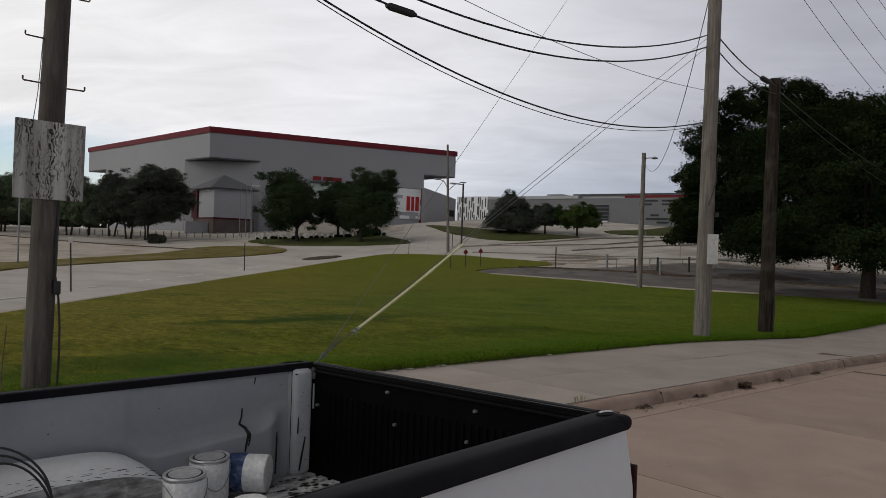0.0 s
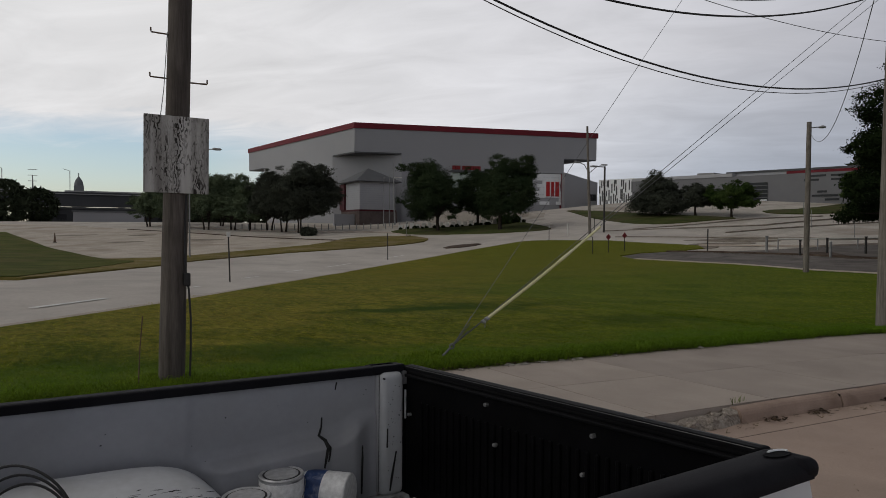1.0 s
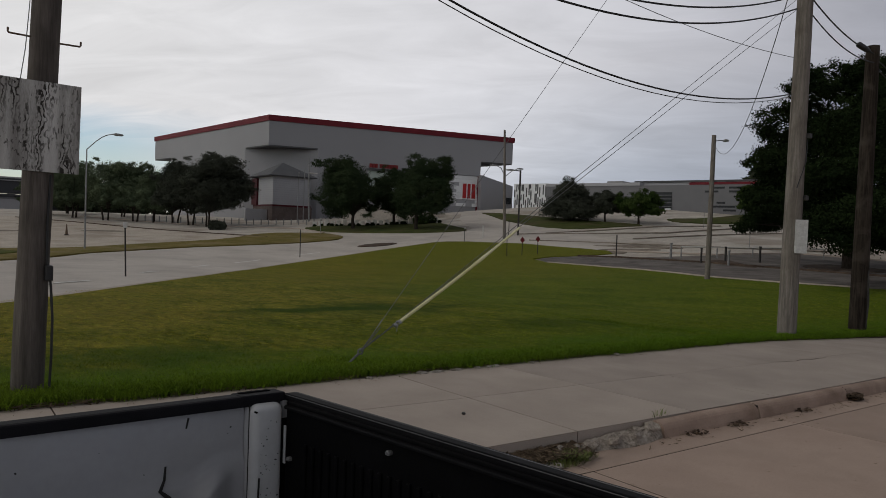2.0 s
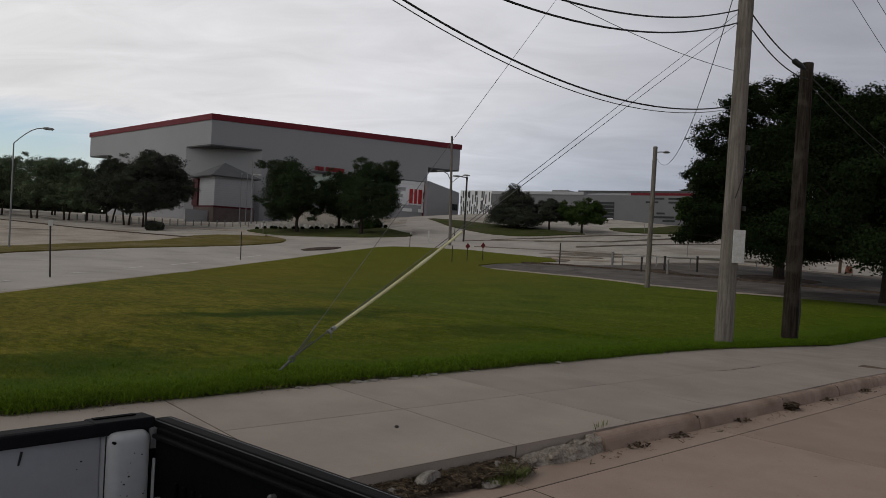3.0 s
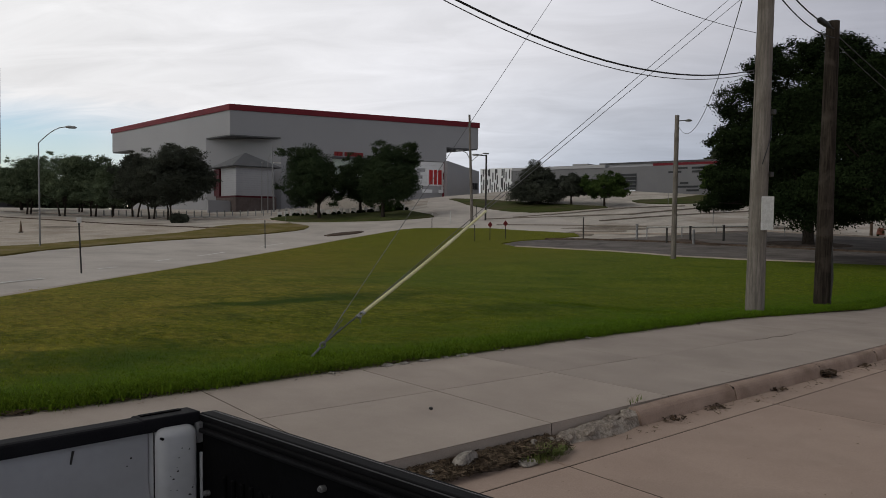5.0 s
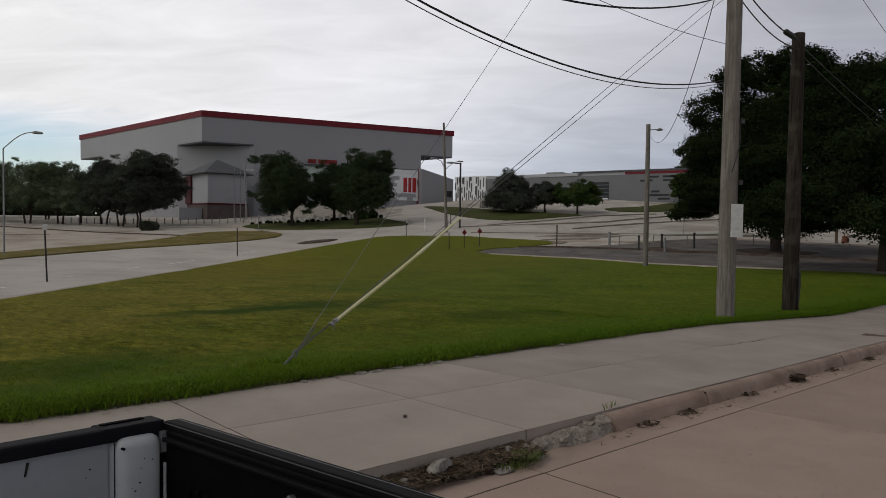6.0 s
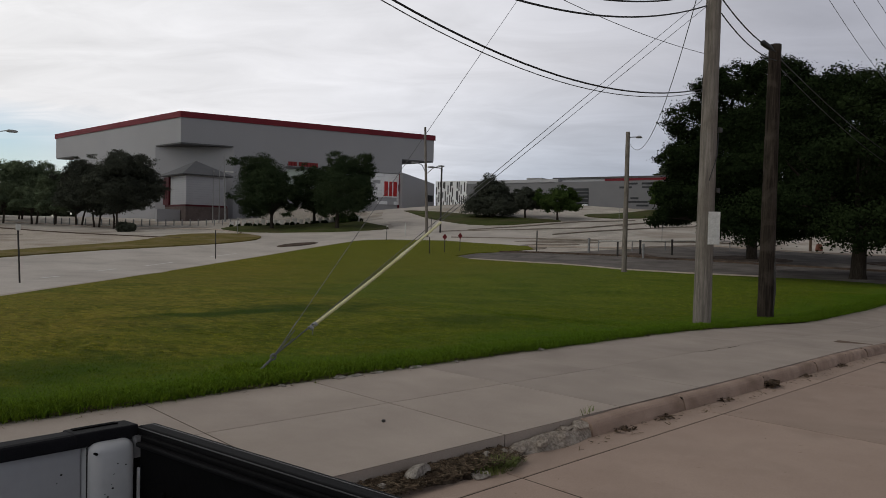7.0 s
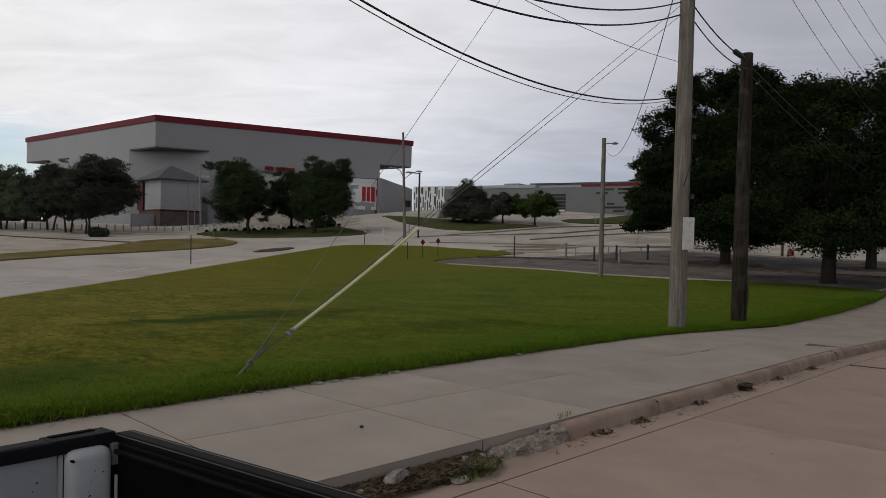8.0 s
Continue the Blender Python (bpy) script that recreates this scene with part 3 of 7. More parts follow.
def tube(points, radii, sides=8, bm=None, caps=True):
    """A round bar that follows the points."""
    bm = bm or bmesh.new()
    pts = [Vector(p) for p in points]
    if isinstance(radii, (int, float)):
        radii = [radii] * len(pts)
    rings = []
    up = None
    for i, p in enumerate(pts):
        d = (pts[min(i + 1, len(pts) - 1)] - pts[max(i - 1, 0)]).normalized()
        if up is None:
            up = Vector((1, 0, 0)) if abs(d.x) < 0.8 else Vector((0, 1, 0))
        a = (up - d * up.dot(d)).normalized()
        up = a
        b = d.cross(a)
        rings.append([bm.verts.new(p + (a * math.cos(t) + b * math.sin(t)) * radii[i]) for t in (2 * math.pi * k / sides for k in range(sides))])
    for r, s in zip(rings, rings[1:]):
        for k in range(sides):
            bm.faces.new((r[k], r[(k + 1) % sides], s[(k + 1) % sides], s[k]))
    if caps:
        bm.faces.new(list(reversed(rings[0])))
        bm.faces.new(rings[-1])
    return bm


def lathe(profile, sides=24, bm=None, centre=(0, 0, 0)):
    """A turned shape from (radius, height) pairs round the upright axis."""
    bm = bm or bmesh.new()
    cx, cy, cz = centre
    rings = [[bm.verts.new((cx + r * math.cos(2 * math.pi * k / sides), cy + r * math.sin(2 * math.pi * k / sides), cz + z)) for k in range(sides)] for r, z in profile]
    for r, s in zip(rings, rings[1:]):
        for k in range(sides):
            bm.faces.new((r[k], r[(k + 1) % sides], s[(k + 1) % sides], s[k]))
    bm.faces.new(list(reversed(rings[0])))
    bm.faces.new(rings[-1])
    return bm


def prism(outline, z0, z1, bm=None):
    """An upright prism over an outline that runs anticlockwise."""
    bm = bm or bmesh.new()
    lo = [bm.verts.new((x, y, z0)) for x, y in outline]
    hi = [bm.verts.new((x, y, z1)) for x, y in outline]
    n = len(outline)
    for k in range(n):
        bm.faces.new((lo[k], lo[(k + 1) % n], hi[(k + 1) % n], hi[k]))
    bm.faces.new(hi)
    bm.faces.new(list(reversed(lo)))
    return bm


def raw_mesh(name, verts, faces_flat, per_face, material):
    """A large mesh straight from arrays; every face has the same number of corners."""
    me = bpy.data.meshes.new(name)
    n = len(faces_flat) // per_face
    me.vertices.add(len(verts))
    me.vertices.foreach_set("co", np.asarray(verts, np.float32).ravel())
    me.loops.add(len(faces_flat))
    me.loops.foreach_set("vertex_index", np.asarray(faces_flat, np.int32))
    me.polygons.add(n)
    me.polygons.foreach_set("loop_start", np.arange(0, n * per_face, per_face, dtype=np.int32))
    me.update(calc_edges=True)
    me.materials.append(material)
    return me


def smooth_outline(points, rounds=2):
    for _ in range(rounds):
        out = []
        for (ax, ay), (bx, by) in zip(points, points[1:] + points[:1]):
            out += [(0.75 * ax + 0.25 * bx, 0.75 * ay + 0.25 * by), (0.25 * ax + 0.75 * bx, 0.25 * ay + 0.75 * by)]
        points = out
    return points


def draped(outline, lift, step, height=land, skirt=0.0):
    """A sheet over an outline that lies on the land."""
    dense = []
    for (ax, ay), (bx, by) in zip(outline, outline[1:] + outline[:1]):
        k = max(1, int(math.hypot(bx - ax, by - ay) / step))
        dense += [(ax + (bx - ax) * i / k, ay + (by - ay) * i / k) for i in range(k)]
    xs, ys = [p[0] for p in outline], [p[1] for p in outline]
    pts = [Vector(p) for p in dense]
    gx = min(xs) + step / 2
    while gx < max(xs):
        gy = min(ys) + step / 2
        while gy < max(ys):
            if inside(outline, gx, gy):
                pts.append(Vector((gx, gy)))
            gy += step
        gx += step
    n = len(dense)
    vs, _, fs, *_ = delaunay_2d_cdt(pts, [(i, (i + 1) % n) for i in range(n)], [], 1, 1e-4)
    bm = bmesh.new()
    bv = [bm.verts.new((v.x, v.y, height(v.x, v.y) + lift)) for v in vs]
    for f in fs:
        try:
            bm.faces.new([bv[i] for i in f])
        except ValueError:
            pass
    if skirt:
        rim = [e for e in bm.edges if e.is_boundary]
        ext = bmesh.ops.extrude_edge_only(bm, edges=rim)
        for g in ext["geom"]:
            if isinstance(g, bmesh.types.BMVert):
                g.co.z -= skirt
    bmesh.ops.recalc_face_normals(bm, faces=bm.faces[:])
    return bm


def inside(outline, x, y):
    hit = False
    for (ax, ay), (bx, by) in zip(outline, outline[1:] + outline[:1]):
        if (ay > y) != (by > y) and x < ax + (y - ay) * (bx - ax) / (by - ay):
            hit = not hit
    return hit


def hang(a, b, sag, n=28):
    a, b = Vector(a), Vector(b)
    out = []
    for i in range(n + 1):
        u = i / n
        p = a.lerp(b, u)
        p.z -= 4 * sag * u * (1 - u)
        out.append(p)
    return out

# ---------------------------------------------------------------- ground, roads, lawns
def build_ground():
    steps = [0.0]
    d = 1.6
    while steps[-1] < 2600:
        steps.append(steps[-1] + d)
        if steps[-1] > 130:
            d *= 1.22
    axis = [-s for s in reversed(steps[1:])] + steps
    n = len(axis)
    verts = []
    for y in axis:
        for x in axis:
            X, Y = x + 30, y + 45
            z = land(X, Y) - 0.07
            if Y < 8.6:
                z = min(z, street_z(X, Y) - 0.2) - 0.15
            verts.append((X, Y, z))
    faces = []
    for j in range(n - 1):
        for i in range(n - 1):
            a = j * n + i
            faces += [a, a + 1, a + 1 + n, a + n]
    ob = new("ground", raw_mesh("ground", verts, faces, 4, M_LOT))
    tagged(ob, "pale worn concrete parking lots and open ground", "ground", kind="structure")


build_ground()

LAWN = [(-6.2, 6.15), (-2, 6.2), (1.3, 6.3), (3.9, 6.46), (5.8, 6.55), (9.9, 6.72), (14.3, 6.84), (18, 6.84), (21, 6.6), (25, 6.42), (30.6, 6.48), (34.2, 6.75),
        (35.2, 8.0), (36.4, 11.0), (36.7, 14.2), (36.9, 18.2), (38.0, 23.2), (39.8, 27), (40.6, 30.1), (40.5, 35.4), (40.2, 39.2), (41.6, 42.4), (44.4, 42.8), (47.4, 41.6),
        (50.7, 41.0), (52.2, 42.8), (52.0, 45.4), (51.2, 49.4), (50.9, 53.2), (49.2, 56.4), (48.0, 59.0), (46.4, 61.0),
        (44.9, 61.5), (41.6, 60.6), (38.4, 59.6), (35.2, 58.4), (32.1, 56.9), (29.2, 55.4), (26.5, 53.9), (24.0, 52.3), (21.5, 50.5), (19.1, 48.3), (16.0, 43.6), (12.5, 37.0), (10.4, 33.3), (8.7, 30.4), (7.3, 28.0), (6.2, 26.1),
         (1.8, 18.5), (-0.3, 15.2), (-1.6, 13.3), (-4.2, 9.6)]
lawn = solid("lawn", draped(LAWN, 0.02, 1.2, skirt=0.15), M_GRASSBED, "mown lawn, green with olive and yellowed patches", "lawn", kind="structure")

ROAD = [(-6.5, 6.2), (-4.4, 9.6), (-1.7, 13.3), (-0.4, 15.3), (1.7, 18.6), (6.1, 26.2), (7.2, 28.1), (8.6, 30.5), (10.3, 33.4), (12.4, 37.1), (15.9, 43.7), (19.0, 48.4), (21.4, 50.6), (23.9, 52.4), (26.4, 54.0), (29.1, 55.5), (32.0, 57.0), (35.1, 58.5), (38.3, 59.7), (41.5, 60.7), (44.8, 61.6), (46.4, 61.2),
        (48.2, 59.2), (49.4, 56.5), (51.1, 53.3), (51.4, 49.4), (52.2, 45.4), (52.5, 42.8), (58, 46), (64, 56), (66, 66), (75, 82), (92, 104), (86, 108), (66, 84),
        (58, 71), (55, 68.4), (50, 71.5), (46, 77), (42.2, 82.5), (41.2, 77.2), (38.7, 72.6), (33.6, 71.2), (28.3, 71.2), (21.1, 70.8), (15.3, 68.6),
        (10.2, 65.8), (5.4, 57.8), (-0.7, 38.5), (-2.7, 32.3), (-9, 19), (-13, 10), (-14, 6.2)]
road = solid("road", draped(ROAD, -0.035, 2.5), M_ROAD, "pale grey concrete road that curves round the lawn", "road", kind="structure")

DRIVE = [(34.4, 7.0), (35.4, 8.0), (36.6, 11.0), (36.9, 14.2), (37.1, 18.2), (38.2, 23.2), (40.0, 27), (40.8, 30.1), (40.7, 35.4), (40.4, 39.2), (41.8, 42.2), (44.4, 42.6), (46.6, 41.6), (48.3, 38.5),
         (50.2, 31.4), (50.0, 24.7), (49.4, 17), (47.6, 9.2), (46.5, 7.3), (40, 6.9), (34.6, 6.9)]
solid("drive", draped(DRIVE, -0.03, 2.5), M_ASPHALT, "dark patched asphalt drive beside the lawn", "driveway", kind="structure")
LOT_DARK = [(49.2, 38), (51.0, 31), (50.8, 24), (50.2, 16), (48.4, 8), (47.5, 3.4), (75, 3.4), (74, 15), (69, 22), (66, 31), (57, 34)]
solid("parking_lot", draped(LOT_DARK, -0.03, 3.0), M_LOT_SHADETONE, "asphalt parking lot toned dark for the shade of the big trees", "parking lot", kind="structure")


def grass_patch(name, outline, label, lift=0.06, material=None):
    return solid(name, draped(smooth_outline(outline, 1), lift, 2.5, skirt=0.2), material or M_VERGE, label, "grass", kind="structure")


grass_patch("verge", [(-2.6, 33), (-0.5, 39.2), (5.5, 58.6), (10.2, 66.2), (15.3, 69), (21.1, 71.2), (28.3, 71.6), (33.6, 71.6), (38.4, 72.9), (40.6, 75.0), (41.4, 77.4), (41.0, 82),
                      (34.6, 86.5), (27.5, 79.5), (21.6, 77.6), (15.6, 75.4), (10.7, 72.6), (5.4, 71.6), (1.5, 72.5), (-3, 66), (-8, 45)],
            "rough olive grass verge beside the road")
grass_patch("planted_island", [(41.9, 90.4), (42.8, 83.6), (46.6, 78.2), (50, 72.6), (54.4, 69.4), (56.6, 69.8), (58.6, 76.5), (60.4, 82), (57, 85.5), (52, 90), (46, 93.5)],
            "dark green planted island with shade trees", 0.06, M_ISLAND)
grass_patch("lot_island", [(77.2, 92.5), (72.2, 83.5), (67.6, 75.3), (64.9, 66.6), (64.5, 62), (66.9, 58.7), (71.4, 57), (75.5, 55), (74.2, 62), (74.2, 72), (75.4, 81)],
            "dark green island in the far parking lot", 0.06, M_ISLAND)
solid("gravel_lot", draped(smooth_outline([(36, 80.5), (32.6, 81.5), (25.4, 96), (18.4, 112), (10.4, 128), (-2, 158), (-40, 190), (-90, 190), (-90, 120), (-30, 34), (-8, 34), (-4, 60), (2, 71), (12, 71.6), (22, 76.5)], 1), -0.035, 4.0), M_GRAVEL,
      "pale tan gravel lot beyond the road", "parking lot", kind="structure")
grass_patch("grass_bank", [(-2.7, 33.3), (-0.8, 43), (3.2, 61.3), (5.8, 66.6), (4.4, 68.6), (2.6, 73), (0.8, 83), (-1.6, 93), (-3.4, 105), (-6.3, 121), (-8.6, 134), (-45, 150), (-60, 60), (-22, 33)],
            "rough green grass bank beside the road", 0.10, M_BANK)
for ring in ([(8, 112), (12, 110), (13, 112), (10, 114)], [(-3, 118), (2, 116), (6, 117), (1, 119)], [(14, 98), (19, 95), (20, 96.5), (16, 99.5)], [(4, 99), (9, 98), (10, 99.4), (6, 100.4)]):
    solid("dirt_patch", draped(smooth_outline(ring, 2), -0.015, 1.5), M_DIRT, "dark dirt patch on the gravel lot", "dirt", kind="structure")
grass_patch("road_median", [(35.6, 63.6), (38.8, 65.6), (41.9, 64.0), (38.8, 62.3)], "small bare earth road median", 0.05, M_MULCH)
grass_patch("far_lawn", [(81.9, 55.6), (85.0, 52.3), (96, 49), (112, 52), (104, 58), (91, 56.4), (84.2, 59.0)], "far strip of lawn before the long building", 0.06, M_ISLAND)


def kerb_line(name, line, label, width=0.16, up=0.14, lift=-0.05, material=None):
    """A raised kerb along a line on the land."""
    bm = bmesh.new()
    pts = []
    for (ax, ay), (bx, by) in zip(line, line[1:]):
        k = max(1, int(math.hypot(bx - ax, by - ay) / 1.5))
        pts += [(ax + (bx - ax) * i / k, ay + (by - ay) * i / k) for i in range(k)]
    pts.append(line[-1])
    rings = []
    for i, (x, y) in enumerate(pts):
        ax, ay = pts[max(0, i - 1)]
        bx, by = pts[min(len(pts) - 1, i + 1)]
        d = math.hypot(bx - ax, by - ay)
        nx, ny = -(by - ay) / d * width / 2, (bx - ax) / d * width / 2
        z = land(x, y) + lift
        rings.append([bm.verts.new(v) for v in ((x + nx, y + ny, z), (x + nx * 0.85, y + ny * 0.85, z + up), (x - nx * 0.85, y - ny * 0.85, z + up), (x - nx, y - ny, z))])
    for a, b in zip(rings, rings[1:]):
        for k in range(3):
            bm.faces.new((a[k], b[k], b[k + 1], a[k + 1]))
    bmesh.ops.recalc_face_normals(bm, faces=bm.faces[:])
    return solid(name, bm, material or M_SIDEWALK, label, "kerb", kind="structure")


kerb_line("lawn_kerb", [(40.3, 39.2), (40.6, 35.4), (40.7, 30.1), (39.9, 27), (38.1, 23.2), (37.0, 18.2), (36.8, 14.2)], "pale concrete kerb along the lawn", 0.34, 0.13)
kerb_line("lawn_kerb", [(-1.65, 13.3), (-0.35, 15.25), (1.75, 18.55), (6.1, 26.2), (7.2, 28.1), (8.6, 30.5), (10.3, 33.4), (12.4, 37.1), (15.9, 43.7), (19.0, 48.4), (21.4, 50.6), (23.9, 52.4), (26.4, 54.0), (29.1, 55.5), (32.0, 57.0), (35.1, 58.5), (38.3, 59.7), (41.5, 60.7), (44.8, 61.6), (46.4, 61.1), (48.1, 59.1)], "pale concrete edge of the lawn", 0.3, 0.07)
# this kerb's dark colour stands for the shadow line along it
kerb_line("drive_kerb", [(47, 3.6), (48.0, 9.2), (49.8, 17), (50.4, 24.7), (50.6, 31.4), (48.7, 38.4), (46.7, 41.7)], "kerb between drive and lot, coloured dark for its shadow line", 0.4, 0.14, material=M_MULCH)
kerb_line("lot_kerb", [(52.5, 43), (57.2, 34.2), (66.2, 31.2), (69.4, 22), (74.4, 15), (75, 4)], "pale kerb round the parking lot", 0.5, 0.14)
kerb_line("lot_kerb", [(53.7, 55.3), (56.8, 49.7), (60, 43), (64, 37), (72, 30)], "low dark kerb across the far lot", 0.4, 0.12, material=M_DIRT)
kerb_line("lot_kerb", [(57, 61), (63.1, 55.2), (70.5, 48.7), (82, 47.6), (95, 44)], "low dark kerb across the far lot", 0.4, 0.12, material=M_DIRT)
kerb_line("lot_kerb", [(60.2, 59.1), (67, 56), (74.5, 53.6), (84, 50)], "thin dark kerb across the far lot", 0.3, 0.12, material=M_DIRT)
kerb_line("lot_kerb", [(62.8, 47.9), (70, 45.4), (78.7, 43.6), (90, 40)], "thin dark kerb across the far lot", 0.3, 0.12, material=M_DIRT)
for ring, lab in (([(49.0, 26.0), (51.0, 27.2), (52.6, 29.6), (54.2, 31.4), (52.8, 32.6), (51.0, 31.4), (50.0, 29.0)], "brown mulch bed beside the bollards"),
                  ([(54.4, 47.6), (57.0, 46.0), (59.6, 42.4), (60.4, 39.4), (58.8, 39.8), (56.4, 43.6)], "strip of dark dirt in the lot"),
                  ([(50.0, 44.0), (51.6, 44.6), (53.0, 43.8), (53.4, 41.2), (51.6, 40.4), (50.4, 41.2)], "dark damp dirt at the tip of the lawn"),
                  ([(52.2, 44.8), (54.6, 43.8), (57.6, 40.4), (56.6, 40.0), (53.8, 42.4)], "strip of dark dirt in the lot")):
    solid("dirt_patch", draped(smooth_outline(ring, 2), -0.02, 1.5, skirt=0.08), M_MULCH if "mulch" in lab else M_DIRT, lab, "dirt", kind="structure")
kerb_line("lot_kerb", [(33, 80.5), (25, 96.3), (18, 112), (10, 128)], "low dark kerb along the western lot", 0.6, 0.12, material=M_MULCH)
kerb_line("lot_kerb", [(41.6, 82.5), (41.6, 91), (35, 101), (26, 116), (16, 138)], "pale kerb along the western lot", 0.4, 0.14)


def road_dash(x0, y0, x1, y1, w=0.12):
    d = math.hypot(x1 - x0, y1 - y0)
    nx, ny = -(y1 - y0) / d * w, (x1 - x0) / d * w
    bm = draped([(x0 - nx, y0 - ny), (x1 - nx, y1 - ny), (x1 + nx, y1 + ny), (x0 + nx, y0 + ny)], -0.018, 1.0)
    part("lane_marking", bm, M_PAINTLINE, road)


for dash in ((2.5, 25.0, 4.3, 27.6), (7.9, 35.8, 9.4, 38.4), (14.2, 48.6, 16.4, 51.8), (19.0, 53.6, 22.2, 56.0), (-1.2, 18.0, 0.6, 21.2), (27.0, 59.4, 31.0, 61.4)):
    road_dash(*dash)


# ---------------------------------------------------------------- grass blades
def blades(count, sample, seed, h0, h1, w, lean=0.5):
    rng = np.random.default_rng(seed)
    xy = sample(rng, count)
    z = np.array([land(x, y) for x, y in xy]) + 0.01
    a = rng.uniform(0, 2 * np.pi, count)
    h = rng.uniform(h0, h1, count) * rng.uniform(0.6, 1.0, count)
    ln = rng.uniform(0.2, 1.0, count) * lean * h
    b = rng.uniform(0, 2 * np.pi, count)
    base = np.c_[xy, z]
    side = np.c_[np.cos(a), np.sin(a), np.zeros(count)] * (w * rng.uniform(0.6, 1.3, count))[:, None]
    tip = base + np.c_[np.cos(b) * ln, np.sin(b) * ln, h * rng.uniform(0.35, 1.0, count)]
    mid = base + np.c_[np.cos(b) * ln * 0.35, np.sin(b) * ln * 0.35, h * 0.72]
    v = np.stack([base - side, base + side, mid + side * 0.8, mid - side * 0.8, tip], 1).reshape(-1, 3)
    i = np.arange(count)[:, None] * 5
    f = np.concatenate([i + np.array([[0, 1, 2]]), i + np.array([[0, 2, 3]]), i + np.array([[3, 2, 4]])], 1).ravel()
    return v, f


def edge_y(x):
    """The line where the lawn meets the sidewalk."""
    return np.interp(x, [-6.2, 1.3, 3.9, 5.8, 9.9, 14.3, 18, 21, 25, 30.6], [6.17, 6.31, 6.47, 6.56, 6.73, 6.85, 6.85, 6.62, 6.44, 6.5])


def tufts(rng, n, x0, x1, depth, spread, each):
    k = n // each + 1
    x = rng.uniform(x0, x1, k)
    y = edge_y(x) + np.abs(rng.normal(0, depth, k)) - 0.02 + 0.045 * np.sin(3.1 * x) * np.sin(1.3 * x + 1)
    c = np.repeat(np.c_[x, y], each, 0)[:n]
    return c + rng.normal(0, spread, (n, 2))


def field(rng, n):
    """Thick near the sidewalk, thinner with distance."""
    x = rng.uniform(-5, 30, n)
    y = edge_y(x) + rng.exponential(3.6, n)
    keep = (y < 22) & ~((x < -1.5 + (y - 13.3) * 0.55) & (y > 9))
    pts = np.c_[x, y][keep]
    return pts[rng.integers(0, len(pts), n)] + rng.normal(0, 0.03, (n, 2))


def grass(name, count, sample, seed, h0, h1, w, label, lean=0.5):
    v, f = blades(count, sample, seed, h0, h1, w, lean)
    ob = new(name, raw_mesh(name, v, f, 3, M_BLADE))
    tagged(ob, label, "grass", kind="stuff")


grass("edge_grass", 170000, lambda r, n: tufts(r, n, -5, 30, 0.24, 0.06, 26), 3, 0.05, 0.15, 0.0034, "ragged uncut grass along the sidewalk", 1.8)
grass("lawn_tufts", 80000, lambda r, n: np.repeat(field(r, n // 30 + 1), 30, 0)[:n] + r.normal(0, 0.11, (n, 2)), 9, 0.015, 0.042, 0.0042, "scattered taller tufts in the mown lawn", 1.5)
grass("lawn_grass", 360000, field, 4, 0.014, 0.042, 0.0030, "short blades of the mown lawn", 1.8)


def pole_ring(rng, n):
    """Uncut grass that the mower leaves at the feet of the poles."""
    c = np.array([(15.33, 7.3), (19.6, 7.45), (0.385, 6.88), (3.9, 7.3)])[rng.integers(0, 4, n)]
    a, r = rng.uniform(0, 2 * np.pi, n), rng.uniform(0.15, 0.42, n)
    return c + np.c_[np.cos(a) * r, np.sin(a) * r]


grass("pole_grass", 5000, pole_ring, 6, 0.03, 0.09, 0.005, "uncut grass at the feet of the poles", 1.0)


# ---------------------------------------------------------------- pickup truck
TRUCK = thing("pickup_truck", (0, 0, 0), "parked white pickup truck with black bed rails and liner", "truck")


def in_truck(bm):
    """The tail stands a little askew and the body leans to the kerb."""
    for v in bm.verts:
        v.co.x += -0.19 * (v.co.y - 1.86) * ease((v.co.x + 1.62) / 0.8)
        v.co.z += 0.018 * (1.86 - v.co.y) - 0.012 * v.co.x
    return bm


def tpart(name, bm, material, label="", parent=None, smooth=False):
    return part(name, in_truck(bm), material, parent or TRUCK, label, smooth)


RAIL, FLOOR = 1.275, 0.74


def profile_bar(profile, x0, x1, cuts=1, close=True):
    """A bar along the truck from a cross-section of (y, z)."""
    bm = bmesh.new()
    rings = [[bm.verts.new((x0 + (x1 - x0) * i / cuts, y, z)) for y, z in profile] for i in range(cuts + 1)]
    n = len(profile)
    for a, b in zip(rings, rings[1:]):
        for k in range(n if close else n - 1):
            bm.faces.new((a[k], a[(k + 1) % n], b[(k + 1) % n], b[k]))
    if close:
        bm.faces.new(list(reversed(rings[0])))
        bm.faces.new(rings[-1])
    bmesh.ops.recalc_face_normals(bm, faces=bm.faces[:])
    return bm


def wall_y(x, z):
    """Inner face of the bed side: a pressed lower ledge that curves up at its rear, and a shallow recess."""
    y = 1.813
    ledge = 0.985 + 0.035 * ease((x + 0.2) / 0.5) + 0.05 * ease((x - 0.30) / 0.12)
    y -= 0.052 * (1 - ease((z - ledge + 0.035) / 0.048)) * ease((x + 0.24) / 0.10) * (1 - ease((x - 0.36) / 0.11))
    y += 0.008 * ease((x + 0.275) / 0.05) * ease((z - ledge) / 0.05)
    y -= 0.0035 * math.exp(-((x + 0.275) / 0.02) ** 2) * ease((z - 0.98) / 0.05)
    return y + 0.003 * math.sin(3.1 * x + 5 * z)


